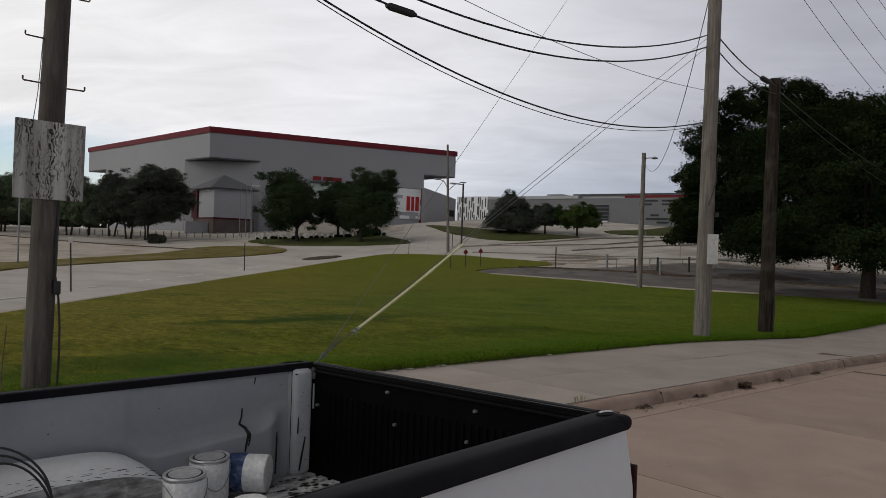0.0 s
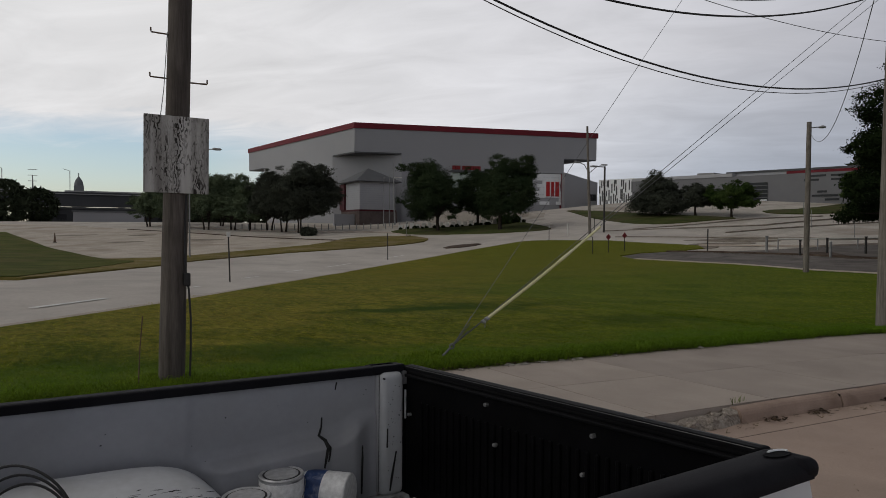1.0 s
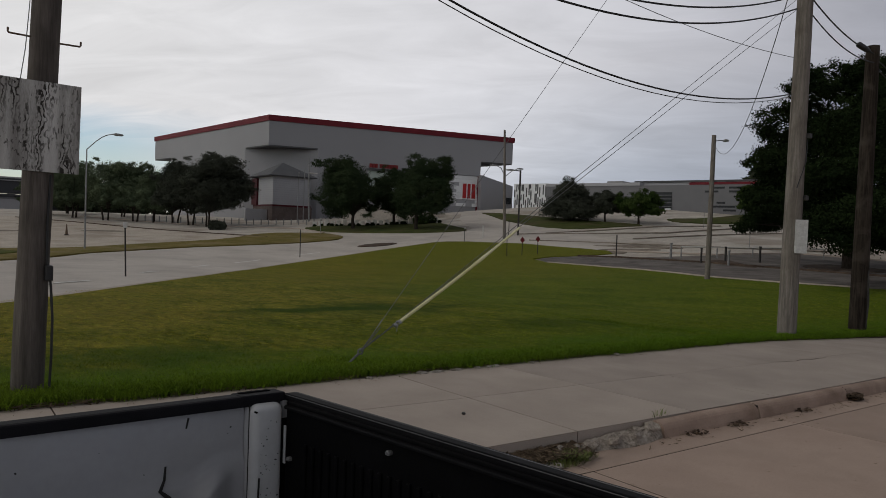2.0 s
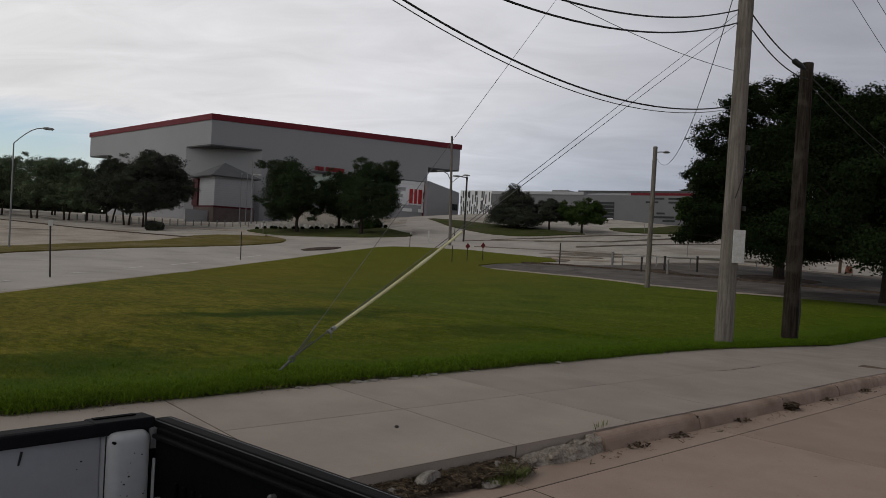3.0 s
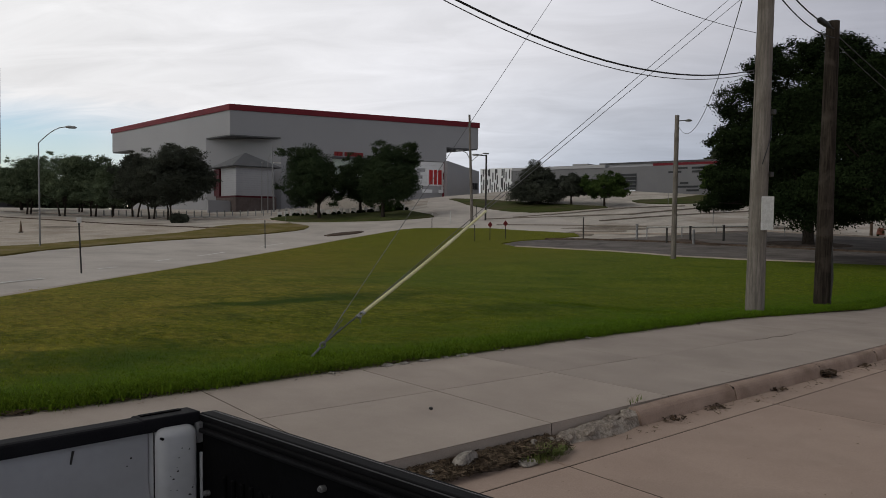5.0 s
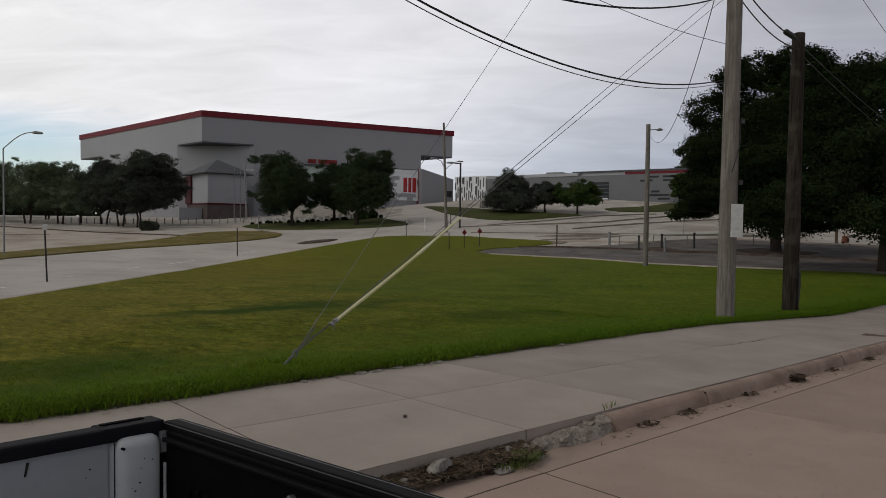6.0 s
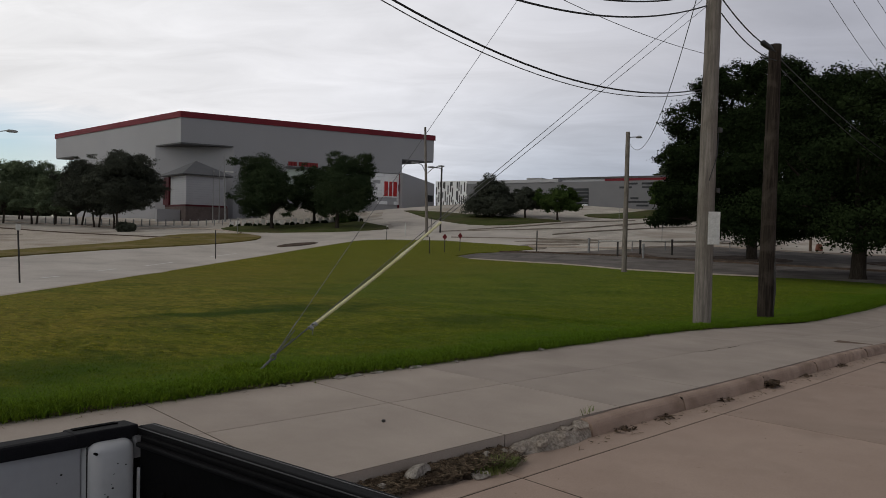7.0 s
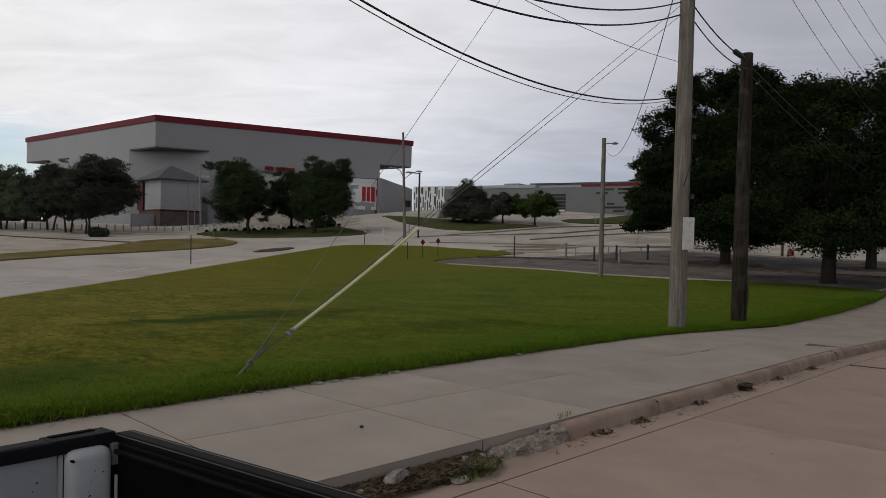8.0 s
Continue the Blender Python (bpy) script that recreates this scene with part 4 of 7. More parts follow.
def bed_wall():
    nx, nz = 240, 84
    bm = bmesh.new()
    grid = []
    for j in range(nz + 1):
        z = FLOOR + (1.262 - FLOOR) * j / nz
        row = []
        for i in range(nx + 1):
            x = -1.5 + (0.494 + 1.5) * i / nx
            row.append(bm.verts.new((x, wall_y(x, z), z)))
        grid.append(row)
    for j in range(nz):
        for i in range(nx):
            bm.faces.new((grid[j][i], grid[j + 1][i], grid[j + 1][i + 1], grid[j][i + 1]))
    return bm


def wheel_hump(y_in, y_out, x0=-1.02, x1=-0.15, top=1.018):
    bm = bmesh.new()
    n, m = 28, 8
    s = 1 if y_out > y_in else -1
    rows = []
    for j in range(m + 1):
        t = j / m
        row = []
        for i in range(n + 1):
            u = i / n
            x = x0 + (x1 - x0) * u
            arch = (1 - (2 * u - 1) ** 4) ** 0.5 if 0 < u < 1 else 0
            if t <= 0.45:
                y, z = y_in, FLOOR + (top - FLOOR - 0.06) * arch * (t / 0.45)
            else:
                q = (t - 0.45) / 0.55
                y = y_in + s * (abs(y_out - y_in)) * (1 - math.cos(q * math.pi / 2)) ** 0.8
                z = FLOOR + arch * (top - FLOOR - 0.06 + 0.06 * math.sin(q * math.pi / 2))
            row.append(bm.verts.new((x, y, z)))
        rows.append(row)
    for a, b in zip(rows, rows[1:]):
        for i in range(n):
            bm.faces.new((a[i], a[i + 1], b[i + 1], b[i]))
    bmesh.ops.recalc_face_normals(bm, faces=bm.faces[:])
    return bm


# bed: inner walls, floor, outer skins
tpart("bed_side", bed_wall(), M_BEDPAINT_SHADED, "scratched white inner bed wall, darkened for shade, with black drips", smooth=True)
mirror = bed_wall()
for v in mirror.verts:
    v.co.y = 2.06 - v.co.y
    v.co.z -= 0.06 * ease((v.co.z - 1.0) / 0.2)
bmesh.ops.reverse_faces(mirror, faces=mirror.faces[:])
tpart("bed_side", mirror, M_BEDPAINT_SHADED, smooth=True)
y = 0.30
while y < 1.75:
    tpart("floor_rib", box(-1.5, 0.61, y, y + 0.055, FLOOR - 0.03, FLOOR + 0.004, 0.006, None, 1), M_BEDFLOOR)
    y += 0.085
tpart("bed_floor", box(-1.5, 0.61, 0.28, 1.80, FLOOR - 0.05, FLOOR - 0.008, 0.002), M_BEDFLOOR, "scuffed ribbed bed floor with paint spills")
tpart("front_panel", box(-1.54, -1.5, 0.26, 1.84, FLOOR - 0.05, 1.25, 0.01), M_BEDPAINT_SHADED)
tpart("wheel_housing", wheel_hump(1.55, 1.78), M_HOUSING, "scraped white wheel housing", smooth=True)
tpart("wheel_housing", wheel_hump(0.53, 0.30), M_HOUSING, smooth=True)


def corner_post(y0, y1):
    return box(0.496, 0.602, min(y0, y1), max(y0, y1), FLOOR, 1.263, 0.026, None, 5)


tpart("corner_post", corner_post(1.775, 1.86), M_POST, "chipped white rear bed post", smooth=True)
tpart("corner_post", corner_post(0.24, 0.31), M_BEDPAINT_SHADED, "chipped white rear bed post")


def settle(bm, above=0.0, fall=0.04):
    """The bed's top edge falls a little towards the cab."""
    for v in bm.verts:
        if v.co.z > above:
            v.co.z += fall * (v.co.x - 0.45)
    return bm


OUTER = [(1.86, 1.235), (1.875, 1.15), (1.895, 1.02), (1.905, 0.88), (1.90, 0.70), (1.885, 0.60), (1.86, 0.60), (1.86, 1.235)]
outer_left = [(0.235 - (yy - 1.86), zz) for yy, zz in OUTER]
for prof in (OUTER[:-1], outer_left[:-1]):
    skin = profile_bar(prof, -1.55, 0.675, 12)
    if prof[0][0] < 1:
        settle(skin, 0.9)
    tpart("bed_skin", skin, M_WHITEPAINT, "white painted bed side", smooth=False)


def rail_cap(y_in, y_out, end, lip, roll, fall, lift=0.0):
    """Moulded rail cap with a rolled outer edge and an inner lip."""
    s, w = (1 if y_out > y_in else -1), abs(y_out - y_in)
    prof = [(0, -lip), (0, -0.012), (0.002, -0.005), (0.007, 0.0), (0.016, 0.003), (0.35 * w, 0.006), (0.55 * w, 0.0065), (0.70 * w, 0.005), (0.81 * w, 0.001), (0.89 * w, -0.006), (0.95 * w, -0.014), (0.985 * w, -0.024), (w, -roll), (w - 0.007, -roll), (w - 0.014, -0.024), (0.009, -0.012), (0.007, -lip)]
    return settle(profile_bar([(y_in + s * a, RAIL + lift + b) for a, b in prof], -1.55, end, 40), 0.0, fall)


def rail_box(y_in, y_out, end, lip, fall):
    """Square-shouldered rail cap."""
    s, w = (1 if y_out > y_in else -1), abs(y_out - y_in)
    prof = [(0, -lip), (0, -0.003), (0.003, 0.001), (0.012, 0.003), (w - 0.014, 0.003), (w - 0.004, -0.001), (w, -0.008), (w, -0.05), (w - 0.007, -0.05), (w - 0.009, -0.012), (0.009, -0.008), (0.007, -lip)]
    return settle(profile_bar([(y_in + s * a, RAIL + 0.010 + b) for a, b in prof], -1.55, end, 40), 0.0, fall)


def oval(x, y, z, rx, ry, h):
    bm = lathe([(1.0, 0.0), (0.92, h), (0.02, h)], 20)
    for v in bm.verts:
        v.co = Vector((x + v.co.x * rx, y + v.co.y * ry, z + v.co.z))
    return bm


tpart("bed_rail", rail_box(1.800, 1.864, 0.600, 0.031, 0.012), M_RAILCAP, "black moulded rail cap")
tpart("bed_rail", rail_cap(0.305, 0.178, 0.600, 0.05, 0.042, 0.04, 0.010), M_RAILCAP, "black moulded rail cap with ribbed top", smooth=True)
for k in range(12):
    # each rib sinks into the smooth end of the cap
    rib = settle(box(-1.5, -0.26, 0.216 + 0.0068 * k, 0.2190 + 0.0068 * k, RAIL + 0.012, RAIL + 0.0172 - 0.0001 * k, 0))
    for v in rib.verts:
        if v.co.x > -0.5:
            v.co.z -= 0.006
    tpart("rail_rib", rib, M_RAILCAP)
tpart("rail_end", settle(box(0.470, 0.6165, 1.7985, 1.863, RAIL - 0.016, RAIL + 0.0142, 0.004, None, 2), 0.0, 0.012), M_RAILCAP)
tpart("rail_end", box(0.560, 0.634, 0.178, 0.305, RAIL - 0.034, RAIL + 0.0205, 0.024, None, 5), M_RAILCAP, smooth=True)
tpart("stake_pocket", oval(0.568, 0.246, RAIL + 0.0215, 0.046, 0.022, 0.0016), M_LINER, "dark oval stake pocket")
tpart("stake_rim", tube([(0.572 + 0.036 * math.cos(t), 0.250 + 0.013 * math.sin(t), RAIL + 0.0240) for t in (-0.4 + 2.4 * k / 10 for k in range(11))], 0.0034, 6), M_WHITEPAINT, "bare white edge inside the stake pocket")
tpart("stake_pocket", settle(box(0.484, 0.586, 1.836, 1.853, RAIL + 0.0130, RAIL + 0.0172, 0.0012), 0.0, 0.012), M_LINER, "dark slot of the stake pocket")
tpart("slot_bar", settle(box(0.490, 0.580, 1.843, 1.847, RAIL + 0.0166, RAIL + 0.0182, 0.0004), 0.0, 0.012), M_RAILCAP)

# tailgate with its plastic liner
GATE = tpart("tailgate", box(0.605, 0.645, 0.325, 1.775, 0.70, 1.270, 0.008, None, 3), M_LINER, "closed tailgate with black plastic liner")
tpart("tailgate_skin", box(0.645, 0.662, 0.335, 1.765, 0.70, 1.25, 0.006), M_WHITEPAINT, parent=GATE)
tpart("top_cap", box(0.613, 0.664, 0.315, 1.808, 1.262, 1.2865, 0.009, None, 4), M_GATECAP, "black tailgate top cap", parent=GATE)
for bx, bz in ((0.6152, 1.2822), (0.6480, 1.2862)):
    tpart("cap_bead", tube([(bx, 0.33, bz), (bx, 1.798, bz)], 0.0015, 6), M_BEAD, "shiny moulded edge", parent=GATE)
tpart("liner_lip", box(0.590, 0.61, 0.345, 1.765, 1.244, 1.256, 0.004), M_GATECAP, parent=GATE)
for k in range(34):
    yy = 0.42 + 0.0375 * k
    tpart("liner_rib", box(0.597, 0.61, yy, yy + 0.014, 0.80, 1.15, 0.003, None, 1), M_LINER, parent=GATE)


def gate_bolt(y, z):
    bm = bmesh.new()
    for r, x in ((0.0075, 0.594), (0.005, 0.590)):
        tube([(0.609, y, z), (x, y, z)], r, 12, bm)
    tpart("bolt", bm, M_BOLT, "bright liner bolt", parent=GATE)


for yy, zz in ((1.290, 1.215), (0.817, 1.207), (1.241, 1.077), (0.853, 1.074), (1.741, 1.087), (0.42, 1.15)):
    gate_bolt(yy, zz)
# white bed end in the gap: its shade is painted black and grey
tpart("body_jamb", box(0.604, 0.640, 1.796, 1.858, 0.70, 1.205, 0.004), M_LINER, "bed end in the tailgate gap, its shade painted black")
tpart("body_jamb", box(0.603, 0.640, 1.794, 1.858, 1.2055, 1.264, 0.006, None, 2), M_SHADE_STEELGREY, "white end of the bed side, toned grey for shade")
tpart("tailgate_strap", box(0.6065, 0.613, 1.780, 1.790, 1.06, 1.185, 0.003), M_POST, "paint-worn tailgate striker")

# drips and scuffs on the bed wall, and the dark seam line at the post
def drip(points, r):
    bm = tube(points, r, 6)
    tpart("drip", bm, M_DRIP_SHADE, "black line: dried drips, and the dark seam at the post")


def run(points, radii):
    """A drip that follows the pressed wall."""
    drip([(x, wall_y(x, z) - 0.0015, z) for x, z in points], radii)


run([(0.257, 1.10), (0.254, 1.06), (0.240, 1.03), (0.256, 1.012), (0.252, 0.99), (0.246, 0.965), (0.240, 0.935), (0.236, 0.912)], [0.003, 0.004, 0.006, 0.008, 0.007, 0.006, 0.005, 0.003])
run([(0.256, 1.012), (0.262, 0.99), (0.258, 0.96), (0.252, 0.935)], [0.005, 0.0045, 0.004, 0.0025])
run([(0.321, 1.237), (0.315, 1.205)], [0.0032, 0.0024])
run([(0.414, 0.972), (0.411, 0.92), (0.408, 0.86), (0.404, 0.775)], [0.003, 0.0055, 0.0055, 0.004])
drip([(0.560, 1.773, 0.93), (0.540, 1.773, 0.82), (0.532, 1.773, 0.765)], [0.003, 0.0055, 0.003])
drip([(0.520, 1.773, 1.03), (0.518, 1.773, 0.95)], [0.003, 0.0035])
# no drip: a black tube paints the dark crease between wall and post
drip([(0.4955, 1.797, 1.258), (0.4955, 1.797, 1.0), (0.4955, 1.797, 0.76)], 0.0016)
tpart("post_hole", tube([(0.5065, 1.7738, 1.2400), (0.5065, 1.79, 1.2400)], 0.0034, 14), M_LINER, "round black hole in the bed post")
drng = random.Random(5)


def chip(x, y, z, q, flat):
    bm = bmesh.new()
    bmesh.ops.create_icosphere(bm, subdivisions=1, radius=1.0)
    for v in bm.verts:
        k = 1 + drng.uniform(-0.35, 0.35)
        v.co = Vector((x + v.co.x * q * 1.3 * k, y + v.co.y * (0.0012 if flat == "y" else q), z + v.co.z * (q * k if flat == "y" else 0.0012)))
    tpart("paint_chip", bm, M_DRIP_SHADE)


for _ in range(11):
    x, z = drng.uniform(-1.1, 0.47), drng.uniform(0.99, 1.2)
    chip(x, wall_y(x, z) - 0.0005, z, drng.uniform(0.001, 0.0032), "y")
for k in range(44):
    chip(drng.uniform(0.522, 0.585) if k % 2 == 0 else drng.gauss(0.545, 0.010), 1.7748, drng.uniform(0.8, 1.235), drng.uniform(0.0007, 0.0026), "y")


for _ in range(46):
    q = drng.uniform(0.003, 0.016)
    chip(drng.uniform(0.30, 0.58), drng.uniform(1.52, 1.76), FLOOR + 0.0055, q, "z")


def hump_at(u, q):
    """A place on the wheel housing: u along it, q from its inner edge (0) to the bed wall (1)."""
    arch = (1 - (2 * u - 1) ** 4) ** 0.5
    y = 1.55 + 0.23 * (1 - math.cos(q * math.pi / 2)) ** 0.8
    return -1.02 + 0.87 * u, y, FLOOR + arch * (0.234 + 0.06 * math.sin(q * math.pi / 2))


for _ in range(60):
    u, q = drng.uniform(0.2, 0.93), drng.uniform(0.0, 0.45) ** 1.5
    x, y, z = hump_at(u, q)
    w = drng.uniform(0.004, 0.018)
    a = drng.uniform(-0.5, 0.3)
    bm = tube([(x - w, y - 0.001, z - a * w * 0.5), (x, y - 0.003, z + 0.001), (x + w, y - 0.001, z + a * w * 0.5)], [0.0004, drng.uniform(0.0006, 0.0017), 0.0004], 5)
    tpart("scrape", bm, M_DRIP_SHADE)
worn = bmesh.new()
rows = []
for i in range(25):
    u = 0.30 + 0.62 * i / 24
    row = []
    for j in range(4):
        x, y, z = hump_at(u, 0.0)
        row.append(worn.verts.new((x, 1.5475, z - (0.005 + 0.004 * math.sin(9 * u)) - 0.05 * j)))
    rows.append(row)
for a, b in zip(rows, rows[1:]):
    for j in range(3):
        worn.faces.new((a[j], a[j + 1], b[j + 1], b[j]))
tpart("worn_patch", worn, M_SCRAPED, "scraped grey patch on the wheel housing")

# wheels, cab, bumper and lamps
def wheel(x, y, s):
    bm = bmesh.new()
    n = 36
    prof = [(0.20, -0.10), (0.33, -0.11), (0.36, -0.08), (0.37, 0.0), (0.36, 0.08), (0.33, 0.11), (0.20, 0.10)]
    rings = [[bm.verts.new((x + r * math.cos(2 * math.pi * k / n), y + o, 0.585 + r * math.sin(2 * math.pi * k / n))) for k in range(n)] for r, o in prof]
    for a, b in zip(rings, rings[1:]):
        for k in range(n):
            bm.faces.new((a[k], a[(k + 1) % n], b[(k + 1) % n], b[k]))
    bmesh.ops.recalc_face_normals(bm, faces=bm.faces[:])
    tyre = tpart("wheel", bm, M_RUBBER, "black tyre on steel rim")
    rim = bmesh.new()
    tube([(x, y - 0.08, 0.585), (x, y + 0.08, 0.585)], 0.205, 28, rim)
    tpart("rim", rim, M_IRON, parent=tyre)


for x in (-0.42, -3.75):
    for y, s in ((1.74, 1), (0.30, -1)):
        wheel(x, y, s)


def cab():
    bm = bmesh.new()
    side = [(-1.62, 0.55), (-1.62, 1.32), (-1.75, 1.86), (-2.7, 1.90), (-3.35, 1.36), (-4.55, 1.26), (-4.75, 1.1), (-4.75, 0.55)]
    a = [bm.verts.new((x, 0.13 if z < 1.35 else 0.28, z)) for x, z in side]
    b = [bm.verts.new((x, 1.97 if z < 1.35 else 1.82, z)) for x, z in side]
    n = len(side)
    for k in range(n):
        bm.faces.new((a[k], b[k], b[(k + 1) % n], a[(k + 1) % n]))
    bm.faces.new(list(reversed(a)))
    bm.faces.new(b)
    bmesh.ops.recalc_face_normals(bm, faces=bm.faces[:])
    bmesh.ops.bevel(bm, geom=bm.edges[:], offset=0.05, segments=3, profile=0.5, affect="EDGES")
    return bm


tpart("cab", cab(), M_WHITEPAINT, "white painted cab", smooth=False)
tpart("rear_window", box(-1.72, -1.66, 0.45, 1.65, 1.42, 1.76, 0.02), M_GLASS_DARK)
tpart("rear_bumper", box(0.69, 0.85, 0.18, 1.92, 0.55, 0.68, 0.03, None, 3), M_IRON)
for y0, y1 in ((0.215, 0.27), (1.83, 1.89)):
    tpart("tail_lamp", box(0.700, 0.716, y0 - 0.01, y1, 0.76, 1.10, 0.005, None, 2), M_TAILRED, "dark red tail lamp")
tpart("chassis_frame", box(-4.5, 0.72, 0.55, 1.55, 0.45, 0.62, 0.02), M_BLACKPOST)


# ---------------------------------------------------------------- load in the truck bed
def bed_z(x, y):
    return FLOOR + 0.005 + 0.018 * (1.86 - y) - 0.012 * x


def paint_can(x, y, label, lying=None):
    """A one-gallon can: body, rim with a sunk lid, paper label and wire bail."""
    base = (x, y, bed_z(x, y) + 0.002)
    can = thing("paint_can", base, label, "paint can", "paint cans in the truck bed")
    if lying is not None:
        can.matrix_world = pose(x, y, bed_z(x, y) + 0.086, 90, 0, lying)
    z0 = 0.0
    body = lathe([(0.078, z0), (0.082, z0 + 0.004), (0.082, z0 + 0.186), (0.08, z0 + 0.19)], 32)
    part("body", body, M_CANMETAL if lying is None else M_CANWHITE, can, smooth=True)
    rim = bmesh.new()
    prof = [(0.066, 0.183), (0.070, 0.192), (0.080, 0.195), (0.084, 0.190), (0.082, 0.184)]
    lathe(prof, 32, rim)
    part("rim", rim, M_LID, can, "dull metal rim", smooth=True)
    # the groove's shadow is drawn as a black ring
    part("groove", lathe([(0.0705, 0.1905), (0.0705, 0.1915), (0.060, 0.1915)], 32), M_DRIP_SHADE, can, "lid groove blackened for its shadow")
    part("lid", lathe([(0.062, 0.184), (0.062, 0.1935), (0.030, 0.1940)], 32), M_LID, can, "grey metal lid", smooth=True)
    part("paper_label", lathe([(0.0828, 0.012), (0.0832, 0.013), (0.0832, 0.176), (0.0828, 0.177)], 32), M_CANWHITE, can, smooth=True)
    if lying is not None:
        part("blue_band", lathe([(0.0836, 0.098), (0.0840, 0.099), (0.0840, 0.172), (0.0836, 0.173)], 32), M_CANBLUE, can, "blue printed label band", smooth=True)
    arc = [(0.086 * math.cos(t), 0.086 * math.sin(t) * 0.98 - 0.004, 0.165 - 0.10 * math.sin(t) ** 2 * 1.0) for t in (math.pi + math.pi * k / 16 for k in range(17))]
    part("bail", tube(arc, 0.0018, 6), M_BOLT, can, "thin wire handle")
    return can


paint_can(-0.105, 1.535, "white paint can with a grey metal lid, splashed")
paint_can(0.065, 1.70, "white paint can with grey lid beside the bed wall")
paint_can(0.318, 1.645, "white and blue paint can lying on its side", lying=228)
flat_lid = solid("plastic_tub_lid", lathe([(0.07, 0.0), (0.075, 0.006), (0.075, 0.07), (0.07, 0.078), (0.03, 0.08)], 28), M_CANWHITE, "white plastic tub lying in the bed", "tub", smooth=True)
flat_lid.location = (0.11, 1.40, bed_z(0.11, 1.40) + 0.002)

coil = bmesh.new()
cu = Vector((0.75, -0.66, 0))
for k in range(3):
    r = 0.205 - 0.016 * k
    c = Vector((-0.79 + 0.016 * k, 1.445 + 0.008 * k, bed_z(-0.8, 1.45) + 0.006 + r))
    pts = []
    for j in range(49):
        t = 2 * math.pi * j / 48
        lean = 0.05 * (1 + math.sin(t))
        pts.append(c + cu * (r * math.cos(t) * (1 + 0.05 * math.sin(2 * t + k))) + Vector((0.66, 0.75, 0)) * lean * 0.5 + Vector((0, 0, r * math.sin(t))))
    tube(pts, 0.0040, 8, coil)
tail = [c + cu * 0.18 + Vector((0, 0, 0.05)), c + cu * 0.20 + Vector((0, 0, -0.03)), c + cu * 0.22 + Vector((0, 0, -0.1)), c + cu * 0.30 + Vector((0, 0, -r + 0.002))]
tube(tail, 0.0040, 8, coil)
solid("cable_coil", coil, M_CABLE, "loose coil of black cable leaning on the wheel housing", "cable", smooth=True)


# ---------------------------------------------------------------- utility poles
def wood_pole(base, top, r0, r1, material, label, seed):
    ob = thing("utility_pole", base, label, "utility pole", "utility poles")
    rng = random.Random(seed)
    d = Vector(top) - Vector(base)
    n = 44
    bm = bmesh.new()
    sides = 20
    rings = []
    for i in range(n + 1):
        u = i / n
        c = d * u + Vector((0, 0, -0.4 * (1 - min(1, u * 30))))
        rings.append([bm.verts.new(c + Vector((math.cos(t), math.sin(t), 0)) * (r0 + (r1 - r0) * u) * (1 + 0.02 * math.sin(3 * t + 4 * u) + rng.uniform(-0.012, 0.012)))
                      for t in (2 * math.pi * k / sides for k in range(sides))])
    for a, b in zip(rings, rings[1:]):
        for k in range(sides):
            bm.faces.new((a[k], a[(k + 1) % sides], b[(k + 1) % sides], b[k]))
    bm.faces.new(rings[-1])
    part("shaft", bm, material, ob, smooth=True)
    return ob


def along(pole_base, pole_top, z):
    u = (z - pole_base[2]) / (pole_top[2] - pole_base[2])
    return Vector(pole_base).lerp(Vector(pole_top), u)


LB = (0.385, 6.88, 0.16)
LT = (0.62, 6.90, 9.2)
left_pole = wood_pole(LB, LT, 0.135, 0.095, M_POLE_BROWN, "brown weathered wooden utility pole with step pins", 1)
for k, (z, s) in enumerate(((2.66, 1), (3.40, 1), (4.36, 1), (3.42, -1), (3.88, -1), (4.37, -1), (4.9, 1), (5.4, -1), (5.9, 1))):
    c = along(LB, LT, z) - Vector(LB)
    r = 0.12
    bm = tube([c + Vector((s * r * 0.6, -0.03, 0)), c + Vector((s * (r + 0.16), -0.05, 0)), c + Vector((s * (r + 0.165), -0.05, 0.012)), c + Vector((s * (r + 0.165), -0.05, 0.045))], 0.0085, 8)
    part("step_pin", bm, M_RUST, left_pole, "rusty steel step pin")
cable_pts = [(0.53, 6.80, 2.2), (0.51, 6.77, 1.76), (0.512, 6.77, 1.45), (0.524, 6.76, 1.34), (0.545, 6.75, 1.2), (0.56, 6.73, 0.9), (0.555, 6.71, 0.55), (0.54, 6.70, 0.2), (0.535, 6.70, 0.12)]
part("riser_cable", tube([Vector(p) - Vector(LB) for p in cable_pts], 0.011, 8), M_CABLE, left_pole, "black cable hanging down the pole", smooth=True)
bm = box(0.495 - LB[0], 0.56 - LB[0], 6.72 - LB[1], 6.80 - LB[1], 1.24 - LB[2], 1.38 - LB[2], 0.012)
part("splice_box", bm, M_CABLE, left_pole, "small black splice box")
bm = tube([Vector((0.09, 6.72, 0.95)) - Vector(LB), Vector((0.06, 6.70, 0.6)) - Vector(LB), Vector((0.045, 6.66, 0.32)) - Vector(LB), Vector((0.05, 6.62, 0.2)) - Vector(LB)], 0.006, 6)
part("ground_wire", bm, M_RUST, left_pole)
part("ground_wire", tube([along(LB, LT, 3.9) - Vector(LB) + Vector((-0.125, -0.05, 0)), along(LB, LT, 3.3) - Vector(LB) + Vector((-0.15, -0.07, 0)), along(LB, LT, 2.9) - Vector(LB) + Vector((-0.19, -0.08, 0))], 0.004, 6), M_WIRE, left_pole, "thin slack wire down the pole")
